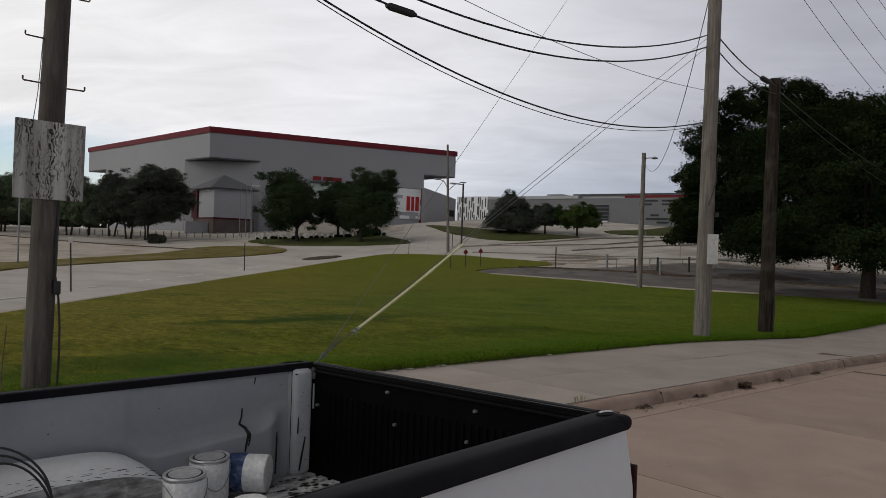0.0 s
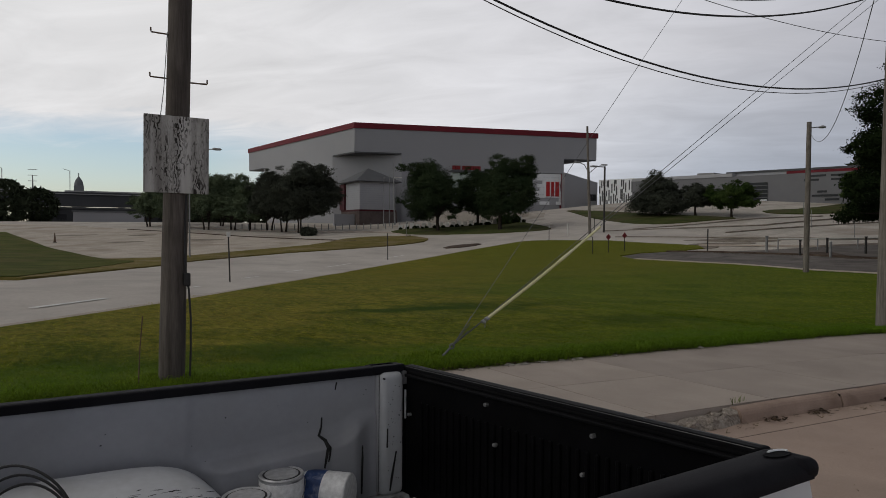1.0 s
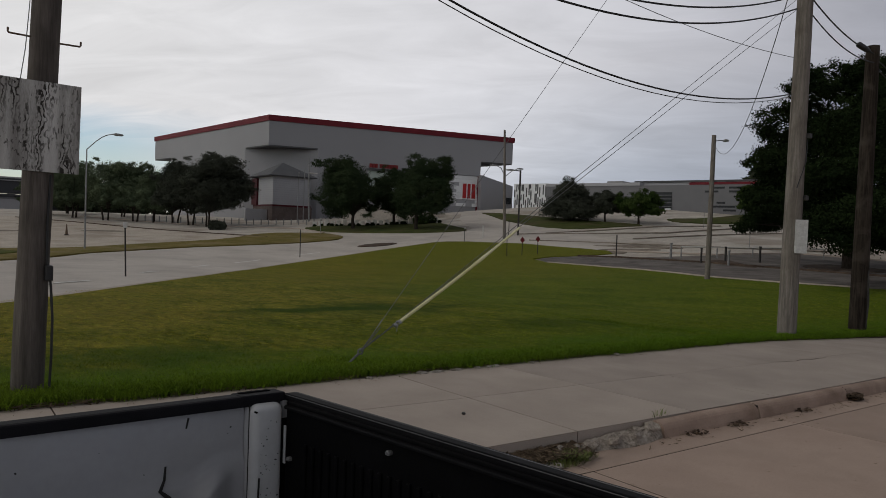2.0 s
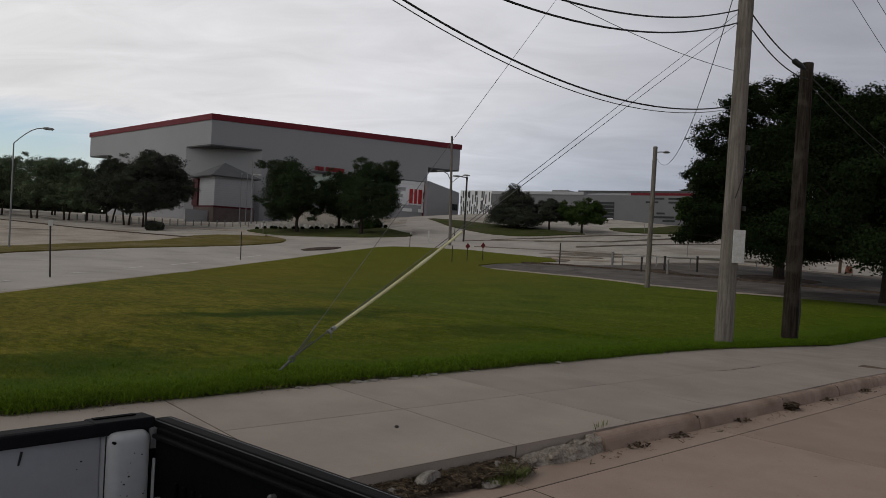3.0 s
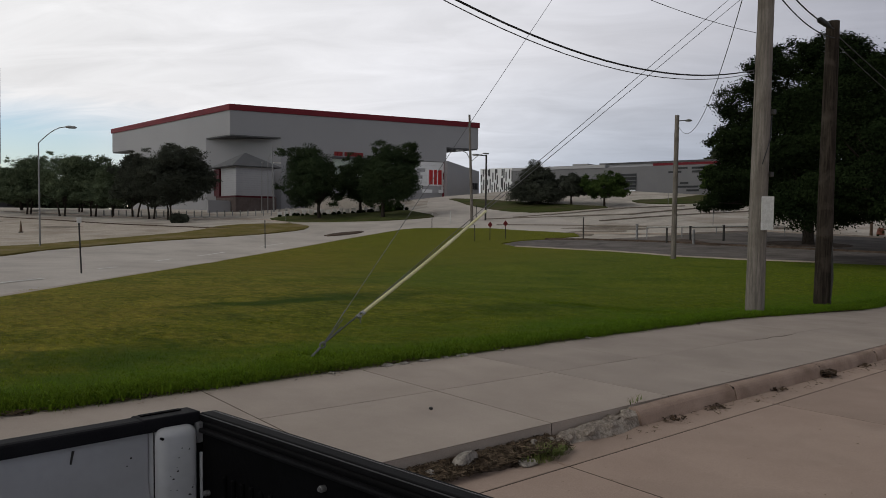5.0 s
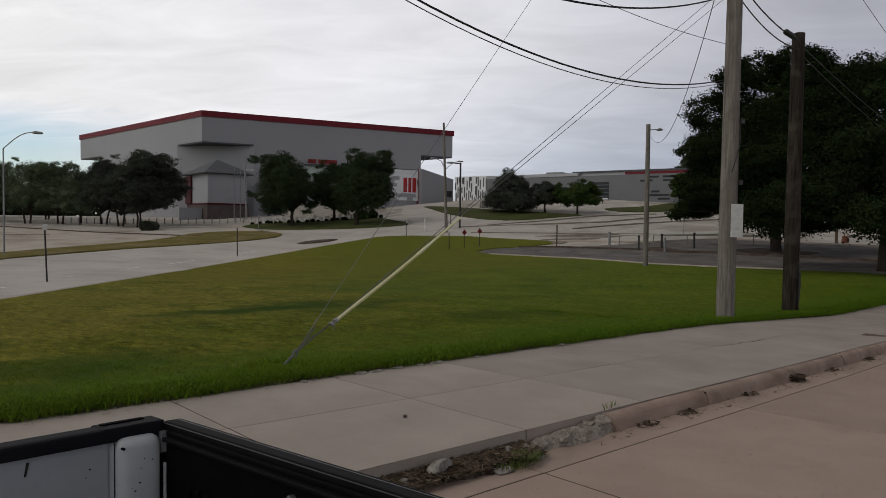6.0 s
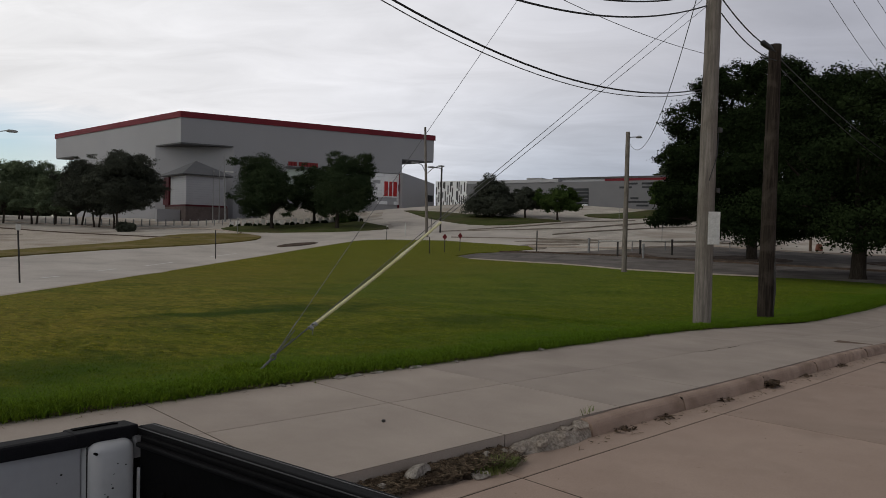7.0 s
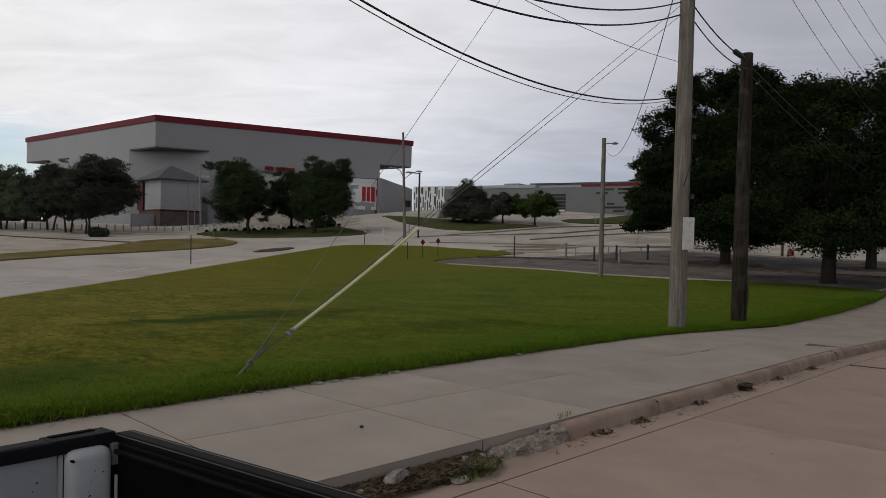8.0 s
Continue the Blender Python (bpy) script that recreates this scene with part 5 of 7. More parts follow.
board = box(-0.32, 0.32, -0.010, 0.010, -0.40, 0.40, 0.003, None, 1)
sign = solid("plywood_board", board, M_PLYWOOD, "weathered plywood board with peeling grey paint nailed to a pole", "sign board")
sign.matrix_world = pose(0.43, 6.745, 2.618, 0, 0.6, 0)

RB = (15.38, 7.34, -0.36)
RT = (15.62, 7.36, 16.0)
right_pole = wood_pole(RB, RT, 0.205, 0.13, M_POLE, "tall pale grey wooden utility pole with guy wires", 2)
PB = (19.97, 7.65, -0.60)
PT_ = (20.09, 7.68, 7.30)
short_pole = wood_pole(PB, PT_, 0.22, 0.165, M_POLE_DARK, "short dark split wooden utility pole", 3)
split = bmesh.new()
tube([(-0.02, -0.222, 0.2), (0.03, -0.222, 0.9), (-0.01, -0.216, 1.5), (0.02, -0.212, 1.9)], [0.012, 0.04, 0.03, 0.006], 8, split)
part("split", split, M_BLACKPOST, short_pole, "dark rotted split in the wood")
for z, dx in ((4.29, 0.20), (2.88, 0.2)):
    c = along(RB, RT, z) - Vector(RB)
    part("bracket", box(c.x + 0.03, c.x + 0.17, c.y - 0.25, c.y - 0.12, z - RB[2] - 0.05, z - RB[2] + 0.06, 0.01), M_BLACKPOST, right_pole, "small black cable bracket")
plate = bmesh.new()
box(-0.14, 0.14, -0.012, 0.012, -0.38, 0.38, 0.004, plate)
pl = solid("pole_board", plate, mk("pale_worn_board", (0.42, 0.42, 0.40), (0.60, 0.60, 0.58), 6, 0.8, bump=0.3, stain=(0.3, 0.29, 0.27), stain_scale=5), "pale worn board strapped to the utility pole", "board")
pl.matrix_world = pose(15.30, 7.08, 2.0, 0, 0, -38)
strap = tube([along(RB, RT, 4.3) - Vector(RB) + Vector((0.19, -0.14, 0)), along(RB, RT, 3.7) - Vector(RB) + Vector((0.02, -0.21, 0)), along(RB, RT, 3.1) - Vector(RB) + Vector((-0.17, -0.13, 0))], 0.012, 6)
part("loose_cable", strap, M_CABLE, right_pole, "loose cable across the pole")


# ---------------------------------------------------------------- cables and guys
def cable(name, a, b, sag, r, label, material=M_CABLE, n=30, category="cable"):
    return solid(name, tube(hang(a, b, sag, n), r, 6), material, label, category, smooth=True)


LZ = lambda z: along(LB, LT, z)
RZ = lambda z: along(RB, RT, z)
cable("telephone_cable", LZ(6.30) + Vector((0.1, 0.05, 0)), RZ(7.52) + Vector((-0.08, 0.13, 0)), 1.12, 0.017, "thick black overhead telephone cable")
cable("telephone_cable", LZ(6.08) + Vector((0.1, 0.0, 0)), RZ(7.22) + Vector((-0.08, 0.13, 0)), 1.16, 0.017, "thick black overhead telephone cable with splice case")
cable("telephone_cable", LZ(6.15) + Vector((0.1, -0.05, 0)), RZ(5.27) + Vector((-0.09, 0.14, 0)), 1.15, 0.015, "black overhead telephone cable")
cable("messenger_wire", LZ(6.22) + Vector((0.1, 0.08, 0)), RZ(5.21) + Vector((-0.09, 0.15, 0)), 1.22, 0.008, "thin grey overhead messenger wire", M_WIRE)
case = tube([Vector((4.86, 6.98, 5.50)), Vector((4.94, 6.98, 5.50)), Vector((5.36, 6.985, 5.50)), Vector((5.44, 6.985, 5.50))], [0.03, 0.058, 0.058, 0.03], 12)
p0 = hang(LZ(6.08) + Vector((0.1, 0.0, 0)), RZ(7.22) + Vector((-0.08, 0.13, 0)), 1.16, 300)
at5 = min(p0, key=lambda p: abs(p.x - 5.15))
for v in case.verts:
    v.co += Vector((0, at5.y - 6.98, at5.z - 5.50))
solid("splice_case", case, M_CABLE, "black cable splice case hung in the span", "splice case", smooth=True)
PZ = lambda z: along(PB, PT_, z)
cable("telephone_cable", RZ(7.48) + Vector((0.19, -0.05, 0)), PZ(7.05) + Vector((-0.2, -0.1, 0)), 0.16, 0.017, "black cable between the two poles")
cable("telephone_cable", RZ(7.06) + Vector((0.19, -0.1, 0)), PZ(6.80) + Vector((-0.2, -0.12, 0)), 0.2, 0.015, "black cable between the two poles")
case2 = tube([Vector((18.60, 7.46, 7.03)), Vector((18.70, 7.47, 7.03)), Vector((19.20, 7.50, 7.02)), Vector((19.50, 7.52, 7.02))], [0.03, 0.075, 0.075, 0.03], 12)
solid("splice_case", case2, M_CABLE, "black splice case beside the short pole", "splice case", smooth=True)
cable("telephone_cable", PZ(6.95) + Vector((0.2, -0.05, 0)), (65.9, 8.6, 7.2), 1.9, 0.017, "black cable leading on along the street")
cable("telephone_cable", PZ(6.7) + Vector((0.2, -0.05, 0)), (65.9, 8.6, 6.8), 2.1, 0.015, "black cable leading on along the street")

ANCHOR = Vector((3.91, 7.3, 0.06))
EYE = ANCHOR + Vector((0.20, 0.0, 0.17))
for z, lab in ((7.20, "thin steel guy wire"), (7.44, "thin steel guy wire in a yellow guard")):
    solid("guy_wire", tube([EYE, RZ(z) + Vector((-0.10, 0.12, 0))], 0.0052, 6), M_WIRE, lab, "guy wire", "guy wires of the tall pole")
solid("guy_wire", tube([EYE, RZ(14.2) + Vector((-0.13, 0, 0))], 0.0042, 6), M_WIRE, "thin steel guy wire to the pole top", "guy wire", "guy wires of the tall pole")
g0, g1 = ANCHOR, RZ(7.2) + Vector((-0.18, -0.05, 0))
ga, gb = g0.lerp(g1, 0.067), g0.lerp(g1, 0.256)
guard = thing("guy_guard", tuple(ga), "faded yellow plastic guard on a guy wire", "guy guard")
pts = [ga.lerp(gb, i / 12) + Vector((0, 0, 0.03 - 0.025 * math.sin(math.pi * i / 12))) for i in range(13)]
part("sleeve", tube([p - ga for p in pts], [0.023] * 8 + [0.026] + [0.019] * 4, 12), M_GUARD, guard, smooth=True)
clamp = bmesh.new()
dirn = (gb - ga).normalized()
for k in (-0.05, 0.02):
    c = dirn * k + Vector((0, 0, 0.03))
    tube([c - dirn * 0.02, c + dirn * 0.02], 0.030, 10, clamp)
    box(c.x - 0.015, c.x + 0.015, c.y - 0.055, c.y + 0.055, c.z - 0.012, c.z + 0.012, 0.004, clamp)
tube([(0, 0, 0.02), (-0.015, 0, -0.03), (-0.01, 0.01, -0.085)], 0.008, 6, clamp)
part("clamp", clamp, M_IRON, guard, "galvanised clamp")
anchor = thing("guy_anchor", tuple(ANCHOR), "grey steel anchor rod with twisted wire ends in the grass", "guy anchor")
part("rod", tube([(-0.25, 0.0, -0.2), (0.0, 0, 0.0), (0.18, 0, 0.15)], 0.016, 8), M_SHADE_STEELGREY, anchor)
eye = bmesh.new()
tube([(0.20 + 0.035 * math.cos(t), 0.0, 0.17 + 0.035 * math.sin(t)) for t in (2 * math.pi * k / 14 for k in range(15))], 0.011, 8, eye)
part("eye", eye, M_SHADE_STEELGREY, anchor)
for k in range(3):
    e = tube([(0.20, 0.012 * (k - 1), 0.17), (0.31 + 0.02 * k, 0.02 * (k - 1), 0.26 + 0.03 * k), (0.46 + 0.03 * k, 0.010 * (k - 1), 0.37 + 0.10 * k)], 0.0065, 6)
    part("wire_end", e, M_WIRE, anchor)
cable("service_wire", RZ(8.5) + Vector((-0.07, 0.13, 0)), (36.2, 22.15, 7.5), 2.1, 0.012, "thin service wire to the wooden lamp pole", M_WIRE)
FAR_POLE = (66.0, 8.6, -0.9)
wood_pole(FAR_POLE, (66.0, 8.6, 12.5), 0.17, 0.12, M_POLE, "next wooden utility pole along the street", 6)
for z, ze, sag in ((11.6, 9.2, 3.0), (12.6, 10.4, 2.8), (13.6, 11.4, 2.4), (14.7, 12.2, 2.2)):
    cable("power_line", RZ(z) + Vector((0.15, 0.0, 0)), (66.0, 8.6, ze), sag, 0.009, "thin overhead power line along the street", M_WIRE, 36, "power line")
cable("messenger_wire", LZ(6.75) + Vector((0.1, 0.05, 0)), RZ(6.10) + Vector((-0.09, 0.14, 0)), 0.52, 0.006, "thin grey overhead wire between the poles", M_WIRE)


# ---------------------------------------------------------------- posts, lamps, rails
def marker_post(x, y, h, label, cap=None, w=0.05, material=None, lean=0.0):
    z = land(x, y)
    ob = thing("marker_post", (x, y, z - 0.02), label, "post", "roadside posts")
    part("stake", tube([(0, 0, -0.2), (lean, 0, h)], w * 0.62, 8), material or M_BLACKPOST, ob)
    if cap == "plate":
        part("plate", box(lean - 0.09, lean + 0.09, -0.06, -0.04, h - 0.14, h + 0.10, 0.008), M_STONE, ob, "pale blank plate")
    if cap == "red":
        bm = bmesh.new()
        c = 0.30
        rim = [(lean - 0.06 + c * math.cos(k * math.pi / 2), h - 0.15 + c * math.sin(k * math.pi / 2)) for k in range(4)]
        f = [bm.verts.new((a, -0.075, b)) for a, b in rim]
        g = [bm.verts.new((a, -0.055, b)) for a, b in rim]
        bm.faces.new(f)
        bm.faces.new(list(reversed(g)))
        for k in range(4):
            bm.faces.new((f[k], g[k], g[(k + 1) % 4], f[(k + 1) % 4]))
        part("red_plate", bm, M_SIGNRED, ob, "red diamond-shaped marker plate")
    return ob


marker_post(6.35, 31.6, 2.25, "dark steel roadside post with pale top", "plate", 0.055, None, -0.08)
marker_post(26.6, 57.5, 2.55, "dark steel roadside post", None, 0.075, None, -0.03)
marker_post(47.5, 59.4, 1.6, "dark post with a pale plate", "plate", 0.06)
marker_post(41.5, 45.6, 1.55, "dark steel post at the lawn tip", None, 0.06, None, -0.05)
marker_post(43.1, 45.3, 1.6, "dark post with a red marker plate", "red", 0.055)
marker_post(44.9, 45.1, 1.6, "dark post with a red marker plate", "red", 0.055)
marker_post(49.0, 39.2, 1.95, "dark square post beside the drive", None, 0.09)
marker_post(40.1, 80.5, 2.1, "pale sign post on the verge", "plate", 0.06, M_GREYPOST)
marker_post(52.0, 61.5, 1.5, "pale bollard beside the road", None, 0.11, M_STONE)
marker_post(55.6, 60.9, 1.9, "dark post beside the lamp pole", None, 0.07)
for x, y in ((72, 44), (80, 50), (66, 36)):
    marker_post(x, y, 2.0, "thin grey sign post in the lot", None, 0.05, M_GREYPOST)


def barrier_rail():
    spots = [(51.6, 35.3, 1.25, M_GREYPOST, 0.11), (50.3, 31.5, 1.15, M_BLACKPOST, 0.08), (53.1, 31.0, 1.15, M_BLACKPOST, 0.09), (50.0, 28.9, 1.15, M_GREYPOST, 0.09), (54.2, 28.6, 1.25, M_BLACKPOST, 0.09)]
    for x, y, h, m, w in spots:
        ob = thing("bollard", (x, y, land(x, y) - 0.03), "short steel bollard post beside the lot", "bollard", "lot bollards")
        part("post", tube([(0, 0, -0.2), (0, 0, h)], w, 10), m, ob)
        part("cap", tube([(0, 0, h), (0, 0, h + 0.08)], w * 1.3, 10), M_STONE if w < 0.1 and m is M_GREYPOST else m, ob)
    rail = thing("pipe_rail", (52.4, 34, land(52.4, 34)), "pale grey pipe rail on posts", "rail")
    a, b = Vector((0, 0.8, 1.0)), Vector((10.5, -6.6, 1.25))
    part("pipe", tube([a, b], 0.06, 8), M_STONE, rail)
    for k in range(5):
        p = a.lerp(b, k / 4)
        part("rail_post", tube([(p.x, p.y, -0.4), (p.x, p.y, p.z)], 0.05, 8), M_GREYPOST, rail)


barrier_rail()


def lamp_wood(x, y, h, label):
    z = land(x, y)
    ob = thing("street_lamp", (x, y, z), label, "street lamp", "street lamps")
    part("post", tube([(0.0, 0, -0.3), (0.0, 0, h)], [0.16, 0.125], 14), M_POLE, ob, smooth=True)
    part("arm", tube([(0, 0, h - 0.35), (0.25, -0.18, h - 0.3), (0.50, -0.34, h - 0.28)], 0.03, 8), M_IRON, ob)
    part("head", lathe([(0.02, 0.0), (0.16, 0.02), (0.2, 0.06), (0.14, 0.12), (0.05, 0.16)], 16, None, (0.60, -0.40, h - 0.36)), M_GREYPOST, ob, "small grey lamp head", smooth=True)


lamp_wood(36.2, 22.2, 8.5, "wooden lamp pole with a small grey lamp head")


def lamp_cobra(x, y, h, reach, az, label, material=None, r=0.10, two=False):
    z = land(x, y)
    ob = thing("street_lamp", (x, y, z), label, "street lamp", "street lamps")
    m = material or M_GREYPOST
    part("post", tube([(0, 0, -0.2), (0, 0, h * 0.86)], [r * 0.85, r * 0.55], 12), m, ob, smooth=True)
    for s in ((1, -1) if two else (1,)):
        dx, dy = math.sin(radians(az)) * s, math.cos(radians(az)) * s
        pts = [(dx * reach * q, dy * reach * q, h * 0.86 + h * 0.14 * math.sin(q * math.pi / 2)) for q in (0, 0.2, 0.4, 0.6, 0.8, 1.0)]
        part("arm", tube(pts, r * 0.45, 8), m, ob, smooth=True)
        e = Vector(pts[-1])
        bm = bmesh.new()
        tube([e, e + Vector((dx * 0.25, dy * 0.25, 0.0)), e + Vector((dx * 0.8, dy * 0.8, -0.03)), e + Vector((dx * 0.95, dy * 0.95, -0.04))], [0.06, 0.14, 0.12, 0.04], 10, bm)
        part("head", bm, m, ob, "flat lamp head", smooth=True)


lamp_cobra(10.9, 71.0, 10.9, 2.3, 120, "tall grey street lamp with a curved arm")
lamp_cobra(48.0, 105.0, 8.2, 0.8, 200, "grey steel lamp in the lot", None, 0.09)
lamp_cobra(48.6, 104.0, 10.0, 0.8, 110, "grey steel lamp in the lot", None, 0.09)


def box_lamp(x, y, h, label, az=-60):
    ob = thing("street_lamp", (x, y, land(x, y)), label, "street lamp", "street lamps")
    part("post", tube([(0, 0, -0.2), (0, 0, h)], 0.11, 10), M_BLACKPOST, ob)
    dx, dy = math.sin(radians(az)), math.cos(radians(az))
    part("arm", tube([(0, 0, h - 0.1), (dx * 1.1, dy * 1.1, h - 0.05)], 0.06, 8), M_BLACKPOST, ob)
    part("head", box(dx * 1.3 - 0.35, dx * 1.3 + 0.35, dy * 1.3 - 0.3, dy * 1.3 + 0.3, h - 0.12, h + 0.06, 0.04), M_GREYPOST, ob, "flat box lamp head")


box_lamp(56.4, 60.1, 7.9, "dark steel lamp post with a flat head")
z = land(52.5, 58.2)
far_pole = thing("utility_pole", (52.5, 58.2, z), "distant wooden pole with two lamp arms", "utility pole", "utility poles")
part("shaft", tube([(0, 0, -0.3), (-0.45, 0.2, 12.6)], [0.19, 0.12], 12), M_POLE, far_pole, smooth=True)
part("arm", tube([(-0.25, 0.1, 7.2), (0.3, -0.5, 7.9), (0.8, -0.9, 8.15)], 0.04, 8), M_GREYPOST, far_pole)
part("arm", tube([(-0.3, 0.1, 7.4), (-0.6, 0.4, 8.2), (-1.0, 0.8, 8.5)], 0.05, 8), M_GREYPOST, far_pole)
part("lamp_head", box(0.7, 1.35, -1.3, -0.85, 8.1, 8.24, 0.04), M_GREYPOST, far_pole)
part("lamp_head", box(-1.6, -0.85, 0.7, 1.2, 8.42, 8.58, 0.04), M_GREYPOST, far_pole)
tall = thing("flag_pole", (51.1, 107.0, land(51.1, 107.0)), "tall thin grey pole beside the arena", "pole")
part("shaft", tube([(0, 0, -0.3), (-0.38, 0, 11.2)], [0.16, 0.09], 10), M_GREYPOST, tall)
part("lamp_head", box(-0.2, 1.3, -0.2, 0.2, 8.2, 8.38, 0.05), M_STONE, tall)
for x, y in ((12.1, 91.1), (-1.0, 104.0)):
    cone = thing("traffic_cone", (x, y, land(x, y)), "faded orange traffic cone in the lot", "traffic cone", "traffic cones")
    part("base", box(-0.25, 0.25, -0.25, 0.25, -0.06, 0.05, 0.02), M_BLACKPOST, cone)
    part("body", lathe([(0.16, 0.05), (0.04, 1.3)], 12), M_RUST, cone)
barrel = thing("traffic_barrel", (72.6, 22.8, land(72.6, 22.8)), "orange plastic traffic barrel in the lot", "traffic barrel")
part("body", lathe([(0.34, -0.05), (0.32, 0.25), (0.27, 0.55), (0.22, 0.62)], 14), M_ORANGE, barrel)
part("post", tube([(-1.2, 0.4, -0.1), (-1.2, 0.4, 1.2)], 0.14, 8), M_RUST, barrel)


# ---------------------------------------------------------------- arena
A2, B2, C2 = Vector((50.4, 124.1)), Vector((100.9, 110.2)), Vector((43.7, 181.2))
front, sidev = (B2 - A2), (C2 - A2)
fdir, sdir = front.normalized(), sidev.normalized()
TOP, SOFFIT, BAND = 22.8, 17.1, 21.7
arena = thing("arena", (50.4, 124.1, 3.2), "large grey metal-clad sports arena with a dark red roof band", "arena")
O3 = Vector((50.4, 124.1, 3.2))


def P2(f, s):
    p = A2 + front * f + sidev * s
    return (p.x - O3.x, p.y - O3.y)


def wall_box(f0, f1, s0, s1, z0, z1, bm=None):
    return prism([P2(f0, s0), P2(f1, s0), P2(f1, s1), P2(f0, s1)], z0 - O3.z, z1 - O3.z, bm)


part("upper_wall", wall_box(0, 1, 0, 1, SOFFIT, BAND), M_ARENA, arena, "grey ribbed metal cladding")
part("roof_band", wall_box(-0.004, 1.004, -0.004, 1.004, BAND, TOP), M_RED, arena, "dark red roof band")
part("roof", wall_box(0.02, 0.98, 0.02, 0.98, TOP - 0.3, TOP + 0.05), M_ROOFMETAL, arena)
# shade under the overhang is painted in with this dark sheet
part("soffit", wall_box(0.0012, 0.9985, 0.0012, 0.9985, SOFFIT - 0.25, SOFFIT - 0.02), M_ARENA_DARK, arena, "overhang underside, its shade put into a dark colour")
body = bmesh.new()
prism([P2(0.182, 0.0003), P2(0.855, 0.0003), P2(0.855, 0.82), P2(0.0003, 0.82), P2(0.0003, 0.164)], 13.9 - O3.z, SOFFIT + 0.1 - O3.z, body)
part("lower_wall", body, M_ARENA, arena)
body = bmesh.new()
prism([P2(0.182, 0.0012), P2(0.855, 0.012), P2(0.855, 0.80), P2(0.0012, 0.80), P2(0.0012, 0.164)], -1.5, 13.9 - O3.z, body)
part("base_wall", body, M_ARENA, arena)
# entry wall with pale panels and a red emblem of plain bars
panel_rng = random.Random(9)
part("panel_ground", wall_box(0.70, 0.8484, 0.0085, 0.0125, 7.2, 13.86), M_ARENA_PALE, arena, "pale grey entry wall")
for j in range(9):
    z0, f0 = 7.2 + 6.6 * j / 9, 0.70
    while f0 < 0.845:
        f1 = min(0.848, f0 + panel_rng.uniform(0.012, 0.045))
        if panel_rng.random() < 0.5:
            part("facade_panel", wall_box(f0 + 0.0005, f1 - 0.0005, 0.005, 0.0085, z0 + 0.02, z0 + 6.6 / 9 - 0.02), M_WHITEPANEL, arena)
        f0 = f1
part("end_fin", wall_box(0.848, 0.862, -0.004, 0.03, 5.5, 13.9), M_RED, arena, "dark red wall fin")
em = thing("wall_emblem", tuple(O3), "red emblem of plain bars on the pale entry wall", "emblem")


def bar_on_front(f0, z0, f1, z1, half, s=0.006):
    """A flat bar on the front wall between two points."""
    a, b = P2(f0, s), P2(f1, s)
    L = math.hypot(b[0] - a[0], b[1] - a[1]) + 1e-6
    bm = bmesh.new()
    fx, fy = fdir.x * half, fdir.y * half
    nx, ny = sdir.x * 0.12, sdir.y * 0.12
    lo = [(a[0] - fx, a[1] - fy, z0 - O3.z), (a[0] + fx, a[1] + fy, z0 - O3.z), (b[0] + fx, b[1] + fy, z1 - O3.z), (b[0] - fx, b[1] - fy, z1 - O3.z)]
    v0 = [bm.verts.new(p) for p in lo]
    v1 = [bm.verts.new((p[0] + nx, p[1] + ny, p[2])) for p in lo]
    bm.faces.new(v0)
    bm.faces.new(list(reversed(v1)))
    for k in range(4):
        bm.faces.new((v0[k], v0[(k + 1) % 4], v1[(k + 1) % 4], v1[k]))
    bmesh.ops.recalc_face_normals(bm, faces=bm.faces[:])
    return bm


part("backing", bar_on_front(0.808, 8.75, 0.808, 12.35, 1.75, 0.0035), M_WHITEPANEL, em, "pale edge of the emblem")
for f0, h in ((0.788, 0.38), (0.808, 0.30), (0.828, 0.38)):
    part("bar", bar_on_front(f0, 9.0, f0, 12.1, h, 0.001), M_REDBRIGHT, em)
name_bars = thing("wall_lettering", tuple(O3), "row of red bars high on the arena wall", "lettering")
lx = 0.382
for w in (0.008, 0.008, 0.008, 0, 0.008, 0.007, 0.009, 0.008, 0.008, 0.007, 0.008):
    if w:
        part("bar", wall_box(lx, lx + w, -0.006, -0.001, 14.1, 14.9), M_SIGNRED, name_bars)
    lx += w + 0.0028 if w else 0.008
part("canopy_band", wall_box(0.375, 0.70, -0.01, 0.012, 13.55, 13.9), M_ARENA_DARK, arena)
part("window_strip", wall_box(0.38, 0.66, 0.004, 0.013, 10.0, 13.5), mk("pale_green_glazing", (0.30, 0.36, 0.31), (0.38, 0.43, 0.38), 0.5, 0.3, bump=0), arena, "pale green glazed strip")

pav = thing("entry_pavilion", (47.9, 115.4, 2.5), "grey corner pavilion with a low hipped metal roof and red trim", "pavilion", rz=-1.2)
part("wall", box(0, 7.2, 0, 9.4, 2.9, 8.2, 0.02), M_ARENA_PALE, pav, "pale grey ribbed wall")
for k in range(12):
    part("wall_rib", box(-0.025, 7.225, -0.025, 9.425, 3.2 + 0.4 * k, 3.23 + 0.4 * k, 0), M_ARENA, pav)
part("plinth", box(-0.1, 7.6, -0.1, 9.6, -1.5, 2.62, 0.02), M_PLINTH, pav, "dull brown plinth")
part("forecourt_wall", box(-4.2, -0.2, 2.0, 2.6, -1.5, 2.0, 0.02), M_ARENA_PALE, pav)
part("base_trim", box(-0.15, 7.35, -0.15, 9.55, 2.6, 2.92, 0.02), M_MAROON, pav, "dark red base band")
part("red_jamb", box(-0.35, 0.1, 7.2, 9.9, 2.9, 7.9, 0.02), M_MAROON, pav, "dark maroon side wall")
